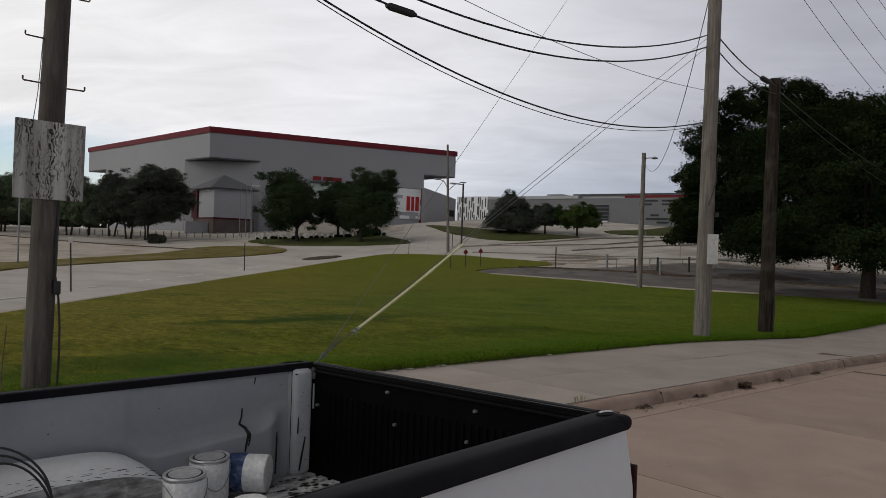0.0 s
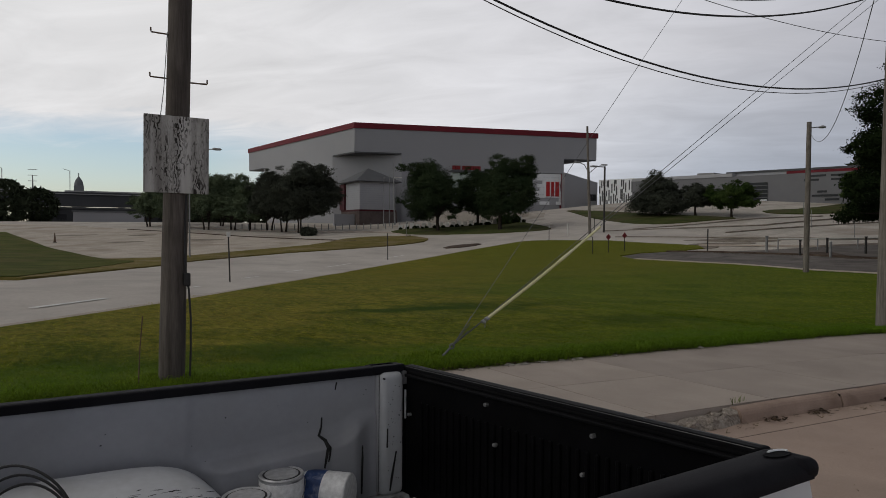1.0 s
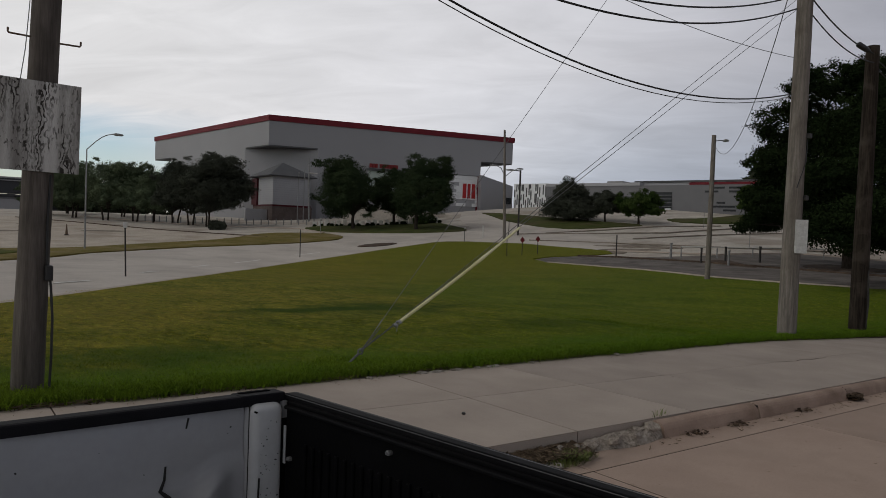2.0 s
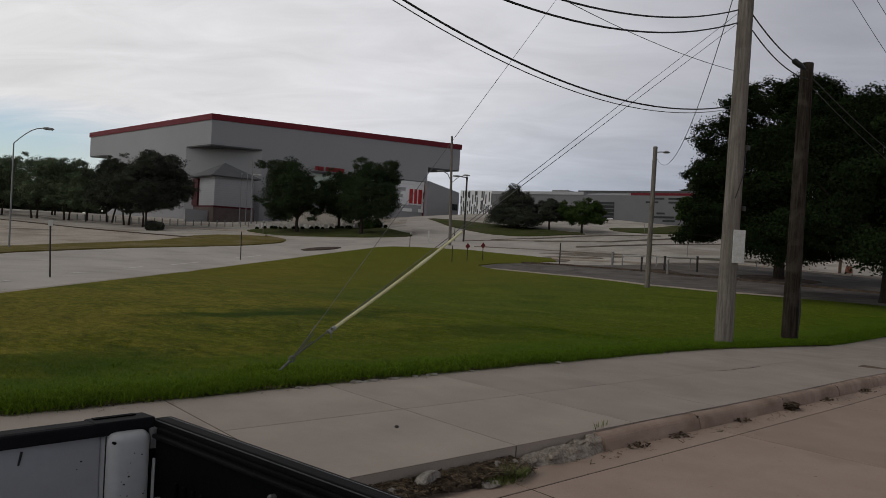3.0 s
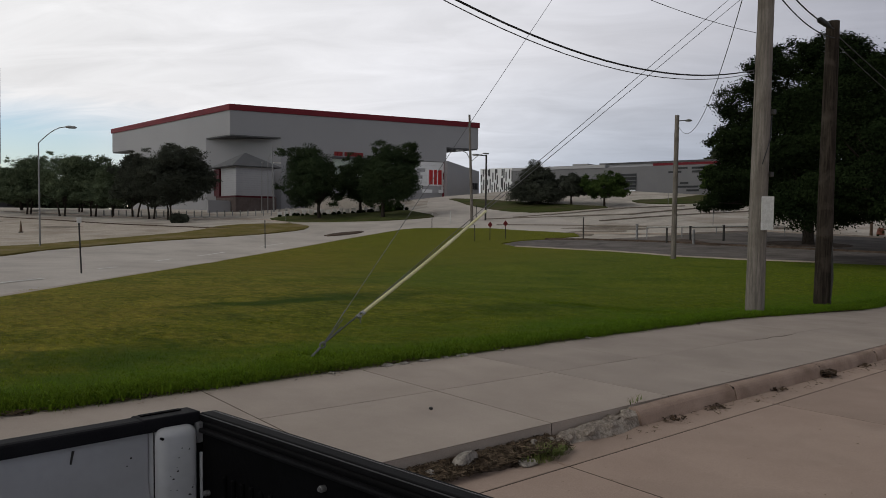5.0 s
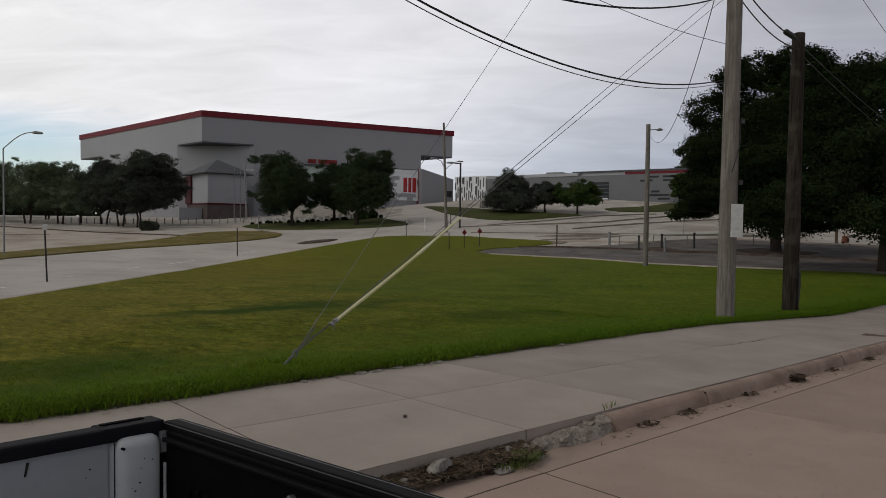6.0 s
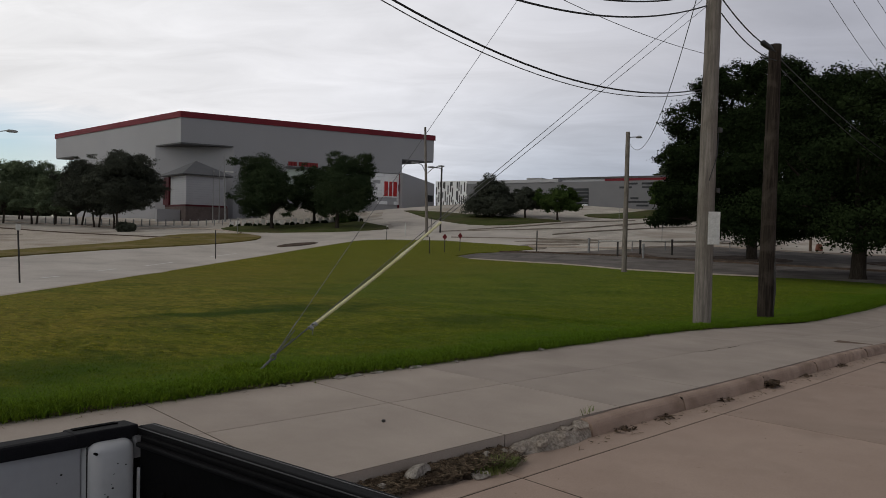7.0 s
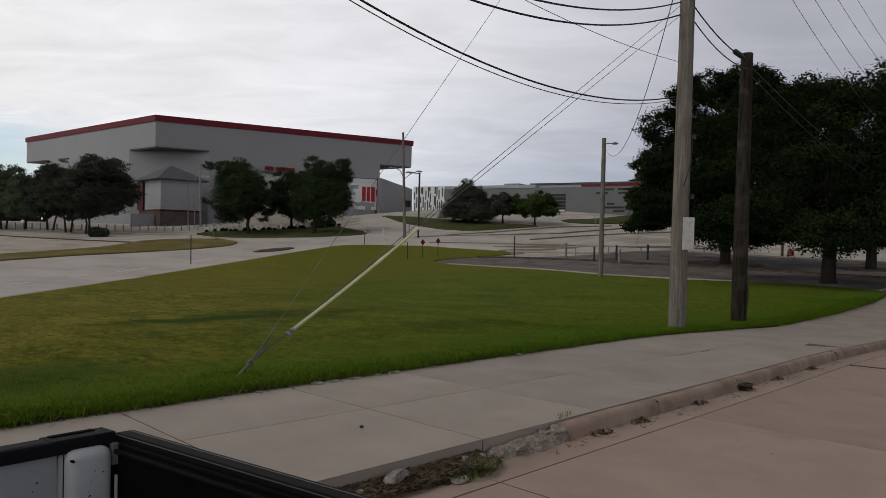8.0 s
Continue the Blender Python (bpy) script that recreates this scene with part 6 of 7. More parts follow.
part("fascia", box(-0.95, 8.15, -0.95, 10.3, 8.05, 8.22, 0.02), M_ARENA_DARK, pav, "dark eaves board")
hip = bmesh.new()
lo = [hip.verts.new(v) for v in ((-1.0, -1.0, 8.2), (8.2, -1.0, 8.2), (8.2, 10.4, 8.2), (-1.0, 10.4, 8.2))]
ap = hip.verts.new((3.6, 4.7, 11.0))
for k in range(4):
    hip.faces.new((lo[k], lo[(k + 1) % 4], ap))
hip.faces.new(list(reversed(lo)))
part("roof", hip, M_ROOFMETAL, pav, "grey hipped metal roof")

# sloping wing, panel wall and long building to the east
def bearing(az, d):
    return Vector((math.sin(radians(az)) * d, math.cos(radians(az)) * d))


wing = thing("side_wing", (*bearing(40, 146), 5.0), "grey wing with a sloping top beside the arena", "building")
o = bearing(40, 146)
a, b = bearing(39.9, 144) - o, bearing(42.6, 150) - o
back = Vector((6, 14))
bm = bmesh.new()
lo = [bm.verts.new((p.x, p.y, -2)) for p in (a, b, b + back, a + back)]
hi = [bm.verts.new((p.x, p.y, zt)) for p, zt in ((a, 14.0 - 5), (b, 12.2 - 5), (b + back, 12.2 - 5), (a + back, 14.0 - 5))]
for k in range(4):
    bm.faces.new((lo[k], lo[(k + 1) % 4], hi[(k + 1) % 4], hi[k]))
bm.faces.new(hi)
bmesh.ops.recalc_face_normals(bm, faces=bm.faces[:])
part("wall", bm, M_ARENA, wing)
for k in range(2):
    q = a.lerp(b, 0.80 + 0.1 * k)
    part("window", box(q.x - 0.35, q.x + 0.35, q.y - 0.2, q.y + 0.4, 3.2, 4.6, 0.02), M_GLASS_DARK, wing)

pw = thing("panel_wall", (*bearing(42.7, 138), 5.0), "white panel wall with scattered vertical dark slots", "building")
o = bearing(42.7, 138)
e = bearing(45.6, 134) - o
u = e.normalized()
nrm = Vector((u.y, -u.x))
if nrm.dot(-o) < 0:
    nrm = -nrm
L = e.length


def on_line(s0, s1, d0, d1, z0, z1, u=u, n=nrm):
    q = [u * s0 + n * d0, u * s1 + n * d0, u * s1 + n * d1, u * s0 + n * d1]
    bm = prism([(p.x, p.y) for p in q], z0, z1)
    bmesh.ops.recalc_face_normals(bm, faces=bm.faces[:])
    return bm


part("wall", on_line(0, L, -8, 0, -2, 6.9), M_WHITEPANEL, pw)
part("plinth", on_line(-0.1, L + 0.1, -8, 0.06, -2, 1.3), M_ARENA_DARK, pw)
srng = random.Random(12)
for k in range(15):
    s = 0.2 + (L - 0.7) * (k + 0.4 * srng.random()) / 15
    z0 = 1.5 + (0.2, 1.1, 0.6)[k % 3]
    while z0 < 6.2:
        z1 = min(6.75, z0 + srng.uniform(1.0, 2.4))
        part("slot", on_line(s, s + 0.25, 0.0, 0.04, z0, z1), M_ARENA_DARK, pw)
        z0, s = z1 + srng.uniform(0.1, 0.8), s + srng.choice((-0.16, 0.16))

lb = thing("long_building", (*bearing(45.4, 132), 4.5), "long low grey building with a red and white roof fascia", "building")
o = bearing(45.4, 132)
e = bearing(66, 116) - o
u = e.normalized()
n2 = Vector((u.y, -u.x))
if n2.dot(-o) < 0:
    n2 = -n2
L = e.length


def lbox(s0, s1, d0, d1, z0, z1):
    return on_line(s0, s1, d0, d1, z0, z1, u, n2)


def s_at(az):
    """How far along the long front a bearing falls."""
    d = bearing(az, 1.0)
    m = Matrix(((d.x, -u.x), (d.y, -u.y)))
    return (m.inverted() @ o)[1]


part("wall", lbox(0, L, -25, 0, -2.5, 6.6), M_LONGWALL, lb)
part("fascia", lbox(0, s_at(53), -25, 0.15, 6.6, 7.15), M_ARENA_PALE, lb)
part("upper_storey", lbox(s_at(52.3), L, -25, -1.5, 6.6, 7.2), M_ARENA_PALE, lb)
part("roof_edge", lbox(s_at(52.3), L, -25, -1.3, 7.2, 7.5), M_ARENA_DARK, lb)
part("red_fascia", lbox(s_at(56.6), L, -1.4, -1.1, 6.7, 7.12), M_RED, lb, "dark red fascia strip")
part("roof_unit", lbox(s_at(49.6), s_at(50.9), -8, -4, 6.6, 7.8), M_GREYPOST, lb)
s0, s1 = s_at(53.9), s_at(55.5)
part("entry_glass", lbox(s0, s1, -0.5, 0.05, 0.4, 5.4), M_GLASS_DARK, lb, "dark glazed entry")
part("frame", lbox(s0 - 0.35, s0, -0.5, 0.2, 0.2, 5.6), M_WHITEPANEL, lb)
for k in range(5):
    part("louvre", lbox(s0, s1, 0.06, 0.25, 2.2 + 0.65 * k, 2.36 + 0.65 * k), M_ROOFMETAL, lb)
part("door", lbox(s1 - 1.1, s1 - 0.1, 0.05, 0.18, 0.4, 2.6), M_WHITEPANEL, lb)
wr = random.Random(4)
for k in range(22):
    s = s_at(57.8) + wr.random() * (L - s_at(57.8) - 3)
    zz = 2.2 + 0.62 * wr.randrange(7)
    part("window_slot", lbox(s, s + wr.uniform(1.0, 2.4), 0.0, 0.08, zz, zz + 0.32), M_GLASS_DARK, lb)
mid = thing("link_building", (*bearing(45.4, 150), 5.0), "grey roofs behind the panel wall", "building")
part("wall", on_line(-4, 26, -20, -6, -2, 7.6, u, n2), M_ARENA, mid)
part("roof_unit", on_line(2, 5, -9, -6.5, 7.6, 8.5, u, n2), M_GREYPOST, mid)


# ---------------------------------------------------------------- planting bed before the arena
bedwall = thing("planter_wall", (45.7, 94.8, land(45.7, 94.8)), "low pale retaining wall beside the planting bed", "wall")
o = Vector((45.7, 94.8))
line = [(45.7, 94.8), (52.4, 91.8), (57.5, 87.4), (61.0, 82.6)]
for (ax, ay), (bx, by) in zip(line, line[1:]):
    k = max(1, int(math.hypot(bx - ax, by - ay) / 0.9))
    for i in range(k):
        x, y = ax + (bx - ax) * (i + 0.5) / k, ay + (by - ay) * (i + 0.5) / k
        ang = math.atan2(by - ay, bx - ax)
        bm = box(-0.32, 0.32, -0.2, 0.2, 0, 0.62 + 0.12 * ((i * 7) % 3), 0.05)
        bmesh.ops.rotate(bm, verts=bm.verts[:], cent=(0, 0, 0), matrix=Matrix.Rotation(ang, 3, "Z"))
        bmesh.ops.translate(bm, verts=bm.verts[:], vec=(x - o.x, y - o.y, land(x, y) - bedwall.location.z))
        part("stone", bm, M_STONE, bedwall)
ramp = thing("ramp_wall", (62, 96, land(62, 96)), "long pale retaining wall of the ramp to the entry", "wall")
bm = bmesh.new()
pts = [(-6, 8), (-1, 3), (3, -2), (8, -8)]
lo = [bm.verts.new((x, y, -1.0)) for x, y in pts]
hi = [bm.verts.new((x, y, zt)) for (x, y), zt in zip(pts, (2.2, 2.0, 1.6, 0.9))]
lo2 = [bm.verts.new((x + 0.3, y + 0.25, -1.0)) for x, y in pts]
hi2 = [bm.verts.new((x + 0.3, y + 0.25, zt)) for (x, y), zt in zip(pts, (2.2, 2.0, 1.6, 0.9))]
for k in range(3):
    bm.faces.new((lo[k], lo[k + 1], hi[k + 1], hi[k]))
    bm.faces.new((hi[k], hi[k + 1], hi2[k + 1], hi2[k]))
    bm.faces.new((hi2[k], hi2[k + 1], lo2[k + 1], lo2[k]))
bmesh.ops.recalc_face_normals(bm, faces=bm.faces[:])
part("wall", bm, M_LOT, ramp)
for k in range(26):
    t = k / 25
    x, y = 26 + 22 * t, 118 - 22 * t
    post = thing("lot_bollard", (x, y, land(x, y)), "pale low post along the lot edge", "bollard", "far lot bollards")
    part("post", tube([(0, 0, -0.1), (0, 0, 0.9)], 0.09, 6), M_GREYPOST, post)


# ---------------------------------------------------------------- trees
def crown_mesh(name, seed, lobes, leaves, size, material, floor=None):
    """Leaves set in clumps over the outside of several lobes, so that gaps and an uneven edge remain."""
    rng = np.random.default_rng(seed)
    vol = np.array([l[3] * l[4] * l[5] for l in lobes]) ** 0.75
    share = (leaves * vol / vol.sum()).astype(int)
    allp, allc = [], []
    for (cx, cy, cz, rx, ry, rz), n in zip(lobes, share):
        per = 60
        k = max(4, n // per)
        d = rng.normal(0, 1, (k, 3))
        d /= np.linalg.norm(d, axis=1, keepdims=True)
        rad = rng.uniform(0.42, 1.0, k) ** 0.55 * rng.uniform(0.86, 1.12, k)
        c = d * rad[:, None] * np.array([rx, ry, rz]) + np.array([cx, cy, cz])
        p = np.repeat(c, per, 0) + rng.normal(0, 1, (k * per, 3)) * np.array([0.46, 0.46, 0.26]) * (0.35 + 0.12 * (rx + ry + rz) / 3)
        allp.append(p)
        allc.append(np.repeat(c, per, 0))
    p, centre = np.concatenate(allp), np.concatenate(allc)
    if floor is not None:
        keep = p[:, 2] > floor + rng.uniform(-0.4, 0.9, len(p))
        p, centre = p[keep], centre[keep]
    n = len(p)
    # leaves face outwards from their clump, from the crown and upwards, with much scatter
    out = p - np.array([lobes[0][0], lobes[0][1], lobes[0][2] - 0.4 * lobes[0][5]])
    out /= np.linalg.norm(out, axis=1, keepdims=True) + 1e-9
    own = p - centre
    own /= np.linalg.norm(own, axis=1, keepdims=True) + 1e-9
    face = out * 0.4 + own * 0.7 + np.array([0, 0, 0.4]) + rng.normal(0, 0.45, (n, 3))
    face /= np.linalg.norm(face, axis=1, keepdims=True) + 1e-9
    a = np.cross(face, rng.normal(0, 1, (n, 3)))
    a /= np.linalg.norm(a, axis=1, keepdims=True) + 1e-9
    b = np.cross(face, a)
    s = size * rng.uniform(0.6, 1.35, n)[:, None]
    v = np.stack([p - a * s, p + b * s * 0.55, p + a * s, p - b * s * 0.55], 1).reshape(-1, 3)
    return raw_mesh(name, v, np.arange(4 * n), 4, material)


def limb(bm, a, b, r0, r1, rng, bend=0.12, n=6):
    a, b = Vector(a), Vector(b)
    L = (b - a).length
    off = Vector((rng.uniform(-1, 1), rng.uniform(-1, 1), rng.uniform(-0.3, 0.6))) * bend * L
    pts = [a.lerp(b, i / n) + off * math.sin(math.pi * i / n) * 0.6 for i in range(n + 1)]
    tube(pts, [r0 + (r1 - r0) * i / n for i in range(n + 1)], 7, bm)


def tree(x, y, height, spread, trunk, label, material, leaves, size, seed, clear=1.6, shape="round", group="shade trees", stems=1, base_z=None, kind_name="tree", extra=(), off=(0.0, 0.0)):
    z = land(x, y) if base_z is None else base_z
    ob = thing(kind_name, (x, y, z - 0.05), label, "tree", group)
    rng = random.Random(seed)
    bm = bmesh.new()
    fork = clear + 0.16 * (height - clear)
    for s in range(stems):
        ox, oy = (0, 0) if stems == 1 else (rng.uniform(-0.5, 0.5), rng.uniform(-0.5, 0.5))
        tube([(ox, oy, -0.3), (ox * 1.1, oy, 0.25), (ox * 1.3 + rng.uniform(-0.1, 0.1), oy * 1.3, fork * 0.6), (ox * 1.8, oy * 1.8, fork)], [trunk * 1.35, trunk, trunk * 0.86, trunk * 0.75], 10, bm)
    lobes = []
    R = spread / 2
    mid = clear + (height - clear) * 0.52
    hz = (height - clear) * 0.5
    if shape == "round":
        lobes.append((0, 0, mid, R * 0.62, R * 0.62, hz * 0.76))
        k = 15
        for i in range(k):
            t = 2 * math.pi * (i + rng.uniform(-0.4, 0.4)) * 0.618 * 1.6
            e = rng.uniform(-0.85, 0.95)
            rr = R * rng.uniform(0.52, 0.78) * math.sqrt(max(0.12, 1 - e * e * 0.8))
            q = rng.uniform(0.18, 0.36)
            lobes.append((rr * math.cos(t), rr * math.sin(t), mid + e * hz * 0.70, R * q, R * q, hz * q * 0.9))
        for i in range(22):
            t, e = rng.uniform(0, 2 * math.pi), rng.uniform(-0.9, 0.98)
            rr = R * rng.uniform(0.80, 0.96) * math.sqrt(max(0.06, 1 - e * e * 0.92))
            q = rng.uniform(0.07, 0.13)
            lobes.append((rr * math.cos(t), rr * math.sin(t), mid + e * hz * 0.86, R * q, R * q, hz * q * 0.8))
    elif shape == "spire":
        lobes.append((0, 0, mid - hz * 0.25, R * 0.62, R * 0.62, hz * 0.72))
        for i in range(30):
            t = 2 * math.pi * i * 0.618 + rng.uniform(-0.3, 0.3)
            e = -0.95 + 1.85 * i / 29
            rr = R * (0.80 - 0.42 * (e + 0.95) / 1.85) * rng.uniform(0.8, 1.06) if e < 0.7 else R * 0.2
            q = rng.uniform(0.17, 0.27)
            lobes.append((rr * math.cos(t), rr * math.sin(t), mid + e * hz * 0.88, R * q, R * q, hz * q * 0.75))
    elif shape == "tall":
        lobes.append((0, 0, mid - hz * 0.1, R * 0.74, R * 0.74, hz * 0.8))
        for i in range(14):
            t = rng.uniform(0, 2 * math.pi)
            e = rng.uniform(-0.9, 1.0)
            rr = R * (0.75 - 0.32 * max(0, e)) * rng.uniform(0.75, 1.0)
            q = rng.uniform(0.22, 0.34)
            lobes.append((rr * math.cos(t), rr * math.sin(t), mid + e * hz * 0.78, R * q, R * q, hz * q * 0.9))
    else:  # broad cone
        for i in range(9):
            e = i / 8
            rr = R * (1.0 - 0.66 * e)
            for j in range(4 if e < 0.8 else 1):
                t = rng.uniform(0, 2 * math.pi)
                lobes.append((rr * 0.45 * math.cos(t), rr * 0.45 * math.sin(t), clear + (height - clear) * (0.08 + 0.78 * e), rr * 0.66, rr * 0.66, hz * 0.24))
    lobes = [(cx + off[0] * cz / mid, cy + off[1] * cz / mid, cz, rx, ry, rz) for cx, cy, cz, rx, ry, rz in lobes] + list(extra)
    for (cx, cy, cz, rx, ry, rz) in list(extra) + lobes[: 20 if shape != "cone" else 6]:
        limb(bm, (0, 0, fork * rng.uniform(0.75, 1.0)), (cx * 0.9, cy * 0.9, cz), trunk * 0.42, trunk * 0.08, rng)
    part("trunk", bm, M_BARK, ob, smooth=True)
    crown = new("crown", crown_mesh("crown", seed, lobes, leaves, size, material, clear + 0.1))
    crown.parent = ob
    return ob


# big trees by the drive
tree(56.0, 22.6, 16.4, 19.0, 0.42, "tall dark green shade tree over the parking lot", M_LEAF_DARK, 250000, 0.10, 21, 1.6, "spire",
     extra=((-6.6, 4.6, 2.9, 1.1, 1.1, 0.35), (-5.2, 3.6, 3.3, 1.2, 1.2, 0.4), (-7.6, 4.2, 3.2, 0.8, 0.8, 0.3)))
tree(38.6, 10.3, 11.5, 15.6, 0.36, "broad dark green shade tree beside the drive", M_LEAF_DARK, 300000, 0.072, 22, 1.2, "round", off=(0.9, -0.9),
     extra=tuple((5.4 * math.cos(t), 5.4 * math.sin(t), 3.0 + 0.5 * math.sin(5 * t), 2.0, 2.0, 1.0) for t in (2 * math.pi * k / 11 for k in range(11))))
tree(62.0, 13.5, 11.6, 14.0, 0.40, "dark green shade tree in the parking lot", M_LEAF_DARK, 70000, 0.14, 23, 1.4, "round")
for x, y, r in ((56.0, 22.6, 3.2), (62.0, 13.5, 2.6)):
    ring = [(x + r * math.cos(t) * (1 + 0.12 * math.sin(3 * t + x)), y + r * math.sin(t) * (1 + 0.1 * math.cos(2 * t))) for t in (2 * math.pi * k / 22 for k in range(22))]
    solid("mulch_bed", draped(ring, 0.03, 1.5, skirt=0.1), M_MULCH, "dark brown mulch round a shade tree", "mulch", kind="structure")
# island before the arena
tree(47.8, 85.6, 10.8, 11.6, 0.26, "round green shade tree on the planted island", M_LEAF_MID, 90000, 0.095, 31, 0.6, off=(-1.0, 1.0))
tree(55.7, 87.0, 9.3, 9.4, 0.22, "dark green shade tree on the planted island", M_LEAF_MID, 55000, 0.095, 32, 0.6)
tree(52.4, 76.3, 10.5, 9.8, 0.28, "tall uneven green shade tree on the planted island", M_LEAF_MID, 80000, 0.095, 33, 1.0, "tall", off=(0.8, -0.8))
# western row
for k, (x, y, h, w, m, n) in enumerate(((32.4, 102.4, 11.3, 12.6, M_LEAF_PURPLE, 26000), (31.0, 106.6, 9.4, 10.0, M_LEAF_PURPLE, 14000), (29.4, 110.0, 10.4, 8.4, M_LEAF_PURPLE, 12000),
                                        (27.2, 113.2, 8.2, 8.0, M_LEAF_WEST, 11000), (25.0, 116.4, 9.8, 9.6, M_LEAF_WEST, 13000), (21.6, 119.5, 10.2, 10.0, M_LEAF_WEST, 13000), (17.8, 127.0, 9.6, 10.0, M_LEAF_WEST, 11000),
                                        (14.4, 136.0, 7.0, 9.0, M_LEAF_WEST, 9000), (26.0, 131.0, 8.6, 9.0, M_LEAF_WEST, 9000), (19.5, 142.0, 9.4, 11.0, M_LEAF_WEST, 9000))):
    tree(x, y, h, w, 0.15, "dark shade tree in the row along the western lot", m, n * 5, 0.095, 50 + k, 0.8, "round", "western row of trees", 2)
# eastern lot
tree(73.0, 66.8, 6.8, 8.6, 0.24, "dark broad conifer-like tree on the lot island", M_LEAF_PURPLE, 80000, 0.10, 71, 0.4, "cone", stems=3)
tree(75.2, 62.4, 4.6, 4.8, 0.16, "small dark tree on the lot island", M_LEAF_PURPLE, 14000, 0.12, 72, 0.6)
tree(75.9, 57.2, 4.9, 6.8, 0.16, "small light green tree on the lot island", M_LEAF_LIGHT, 20000, 0.12, 73, 0.6)
tree(97.0, 53.0, 5.2, 4.6, 0.13, "small yellow-green tree before the long building", M_LEAF_LIGHT, 5000, 0.17, 74, 1.0)


def shrubs(name, spots, size, label, material, seed):
    rng = np.random.default_rng(seed)
    vs = []
    for x, y, r in spots:
        n = int(500 * r)
        d = rng.normal(0, 1, (n, 3))
        d /= np.linalg.norm(d, axis=1, keepdims=True)
        p = d * (rng.uniform(0.4, 1, n) ** 0.5)[:, None] * np.array([r, r, r * 0.8]) + np.array([x, y, land(x, y) + r * 0.55])
        a = rng.normal(0, 1, (n, 3)) * size
        b = rng.normal(0, 1, (n, 3)) * size * 0.6
        vs.append(np.stack([p - a, p + b, p + a, p - b], 1).reshape(-1, 3))
    v = np.concatenate(vs)
    ob = new(name, raw_mesh(name, v, np.arange(len(v)), 4, material))
    tagged(ob, label, "shrubs", kind="stuff")


srng = random.Random(8)
shrubs("planting", [(45.7 + 15 * t + srng.uniform(-0.5, 0.5), 94.2 - 11.8 * t - srng.uniform(0.5, 1.0), srng.uniform(0.22, 0.40)) for t in (k / 22 for k in range(23))], 0.08,
       "low dark shrubs along the planting bed", M_LEAF_DARK, 5)
shrubs("hedge", [(58.6 + srng.uniform(-1.4, 1.4), 84 + srng.uniform(-1.5, 1.5), srng.uniform(0.5, 0.9)) for k in range(12)], 0.12, "tall ornamental grass and shrubs by the ramp", M_LEAF_LIGHT, 6)
shrubs("trunk_bush", [(31.2, 95.6, 0.9), (32.0, 95.6, 0.8)], 0.16, "dark bush at the foot of a tree", M_LEAF_PURPLE, 9)


# ---------------------------------------------------------------- far distance
def viaduct():
    ob = thing("viaduct", (-20, 330, 4.5), "far road viaduct on dark girders above the lots", "bridge")
    part("deck", box(-190, 56, -7, 7, 10.9, 11.3), M_VIADUCT, ob, "pale concrete deck edge")
    for k in range(7):
        part("parapet", box(-188 + 35 * k, -158 + 35 * k, -7.3, -6.9, 11.9, 12.5), M_VIADUCT, ob)
    part("rail", box(-190, 56, -7.2, -7.0, 11.3, 11.9), M_VIADUCT_DARK, ob)
    # the shade below the deck is put into the girders' dark colour
    part("girder", box(-190, 56, -6, 6, 6.0, 10.9), M_VIADUCT_DARK, ob, "girders toned dark for the shaded underside of the deck")
    for k in range(9):
        x = -180 + 28 * k
        bm = box(x - 1.0, x + 1.0, -5, -3, -6, 7.9)
        box(x - 1.0, x + 1.0, 3, 5, -6, 7.9, 0, bm)
        part("pier", bm, M_VIADUCT, ob)
    for k in range(9):
        x = -168 + 24 * k
        lampp = thing("viaduct_lamp", (x - 20, 324, 16.2), "far lamp post on the viaduct", "street lamp", "viaduct lamps")
        part("post", tube([(0, 0, -0.4), (0, 0, 9.0)], 0.14, 6), M_GREYPOST, lampp)
        part("arm", tube([(0, 0, 9.0), (-2.6, 0, 9.8)], 0.1, 6), M_GREYPOST, lampp)
    for k in range(4):
        x = -90 + 26 * k
        m = thing("transmission_mast", (x, 420, 4), "far lattice mast beyond the viaduct", "mast", "far masts")
        bm = bmesh.new()
        tube([(-0.8, 0, 0), (0, 0, 34 - 3 * k)], 0.22, 5, bm)
        tube([(0.8, 0, 0), (0, 0, 34 - 3 * k)], 0.22, 5, bm)
        for j in range(3):
            tube([(-2.2, 0, 22 + 3 * j), (2.2, 0, 22 + 3 * j)], 0.14, 5, bm)
        part("lattice", bm, M_GREYPOST, m)


viaduct()
shops = thing("far_building", (-6, 300, 3.5), "low dark building under the viaduct", "building")
part("wall", box(-4, 46, -4, 6, -2, 5.2), M_VIADUCT_DARK, shops)
part("roof", box(-4.6, 46.6, -4.6, 6.6, 5.2, 5.8), M_ARENA_DARK, shops)
for k in range(8):
    part("window", box(-1 + 6 * k, 2.4 + 6 * k, -4.15, -3.9, 1.0, 3.0), M_GLASS_DARK, shops)
pale = thing("far_building", (14, 262, 3.4), "grey low shed by the far lot", "building")
part("wall", box(-10, 12, -3, 3, -2, 3.4), M_ARENA, pale)
part("roof", box(-10.4, 12.4, -3.4, 3.4, 3.4, 3.9), M_ROOFMETAL, pale)
tower = thing("domed_tower", (36, 1500, 4), "distant domed tower on the skyline", "tower")
part("shaft", box(-8.5, 8.5, -8.5, 8.5, 50, 78, 0.5), M_FARTOWER, tower)
part("plinth", box(-12, 12, -12, 12, -5, 52, 0.5), M_FARTOWER, tower)
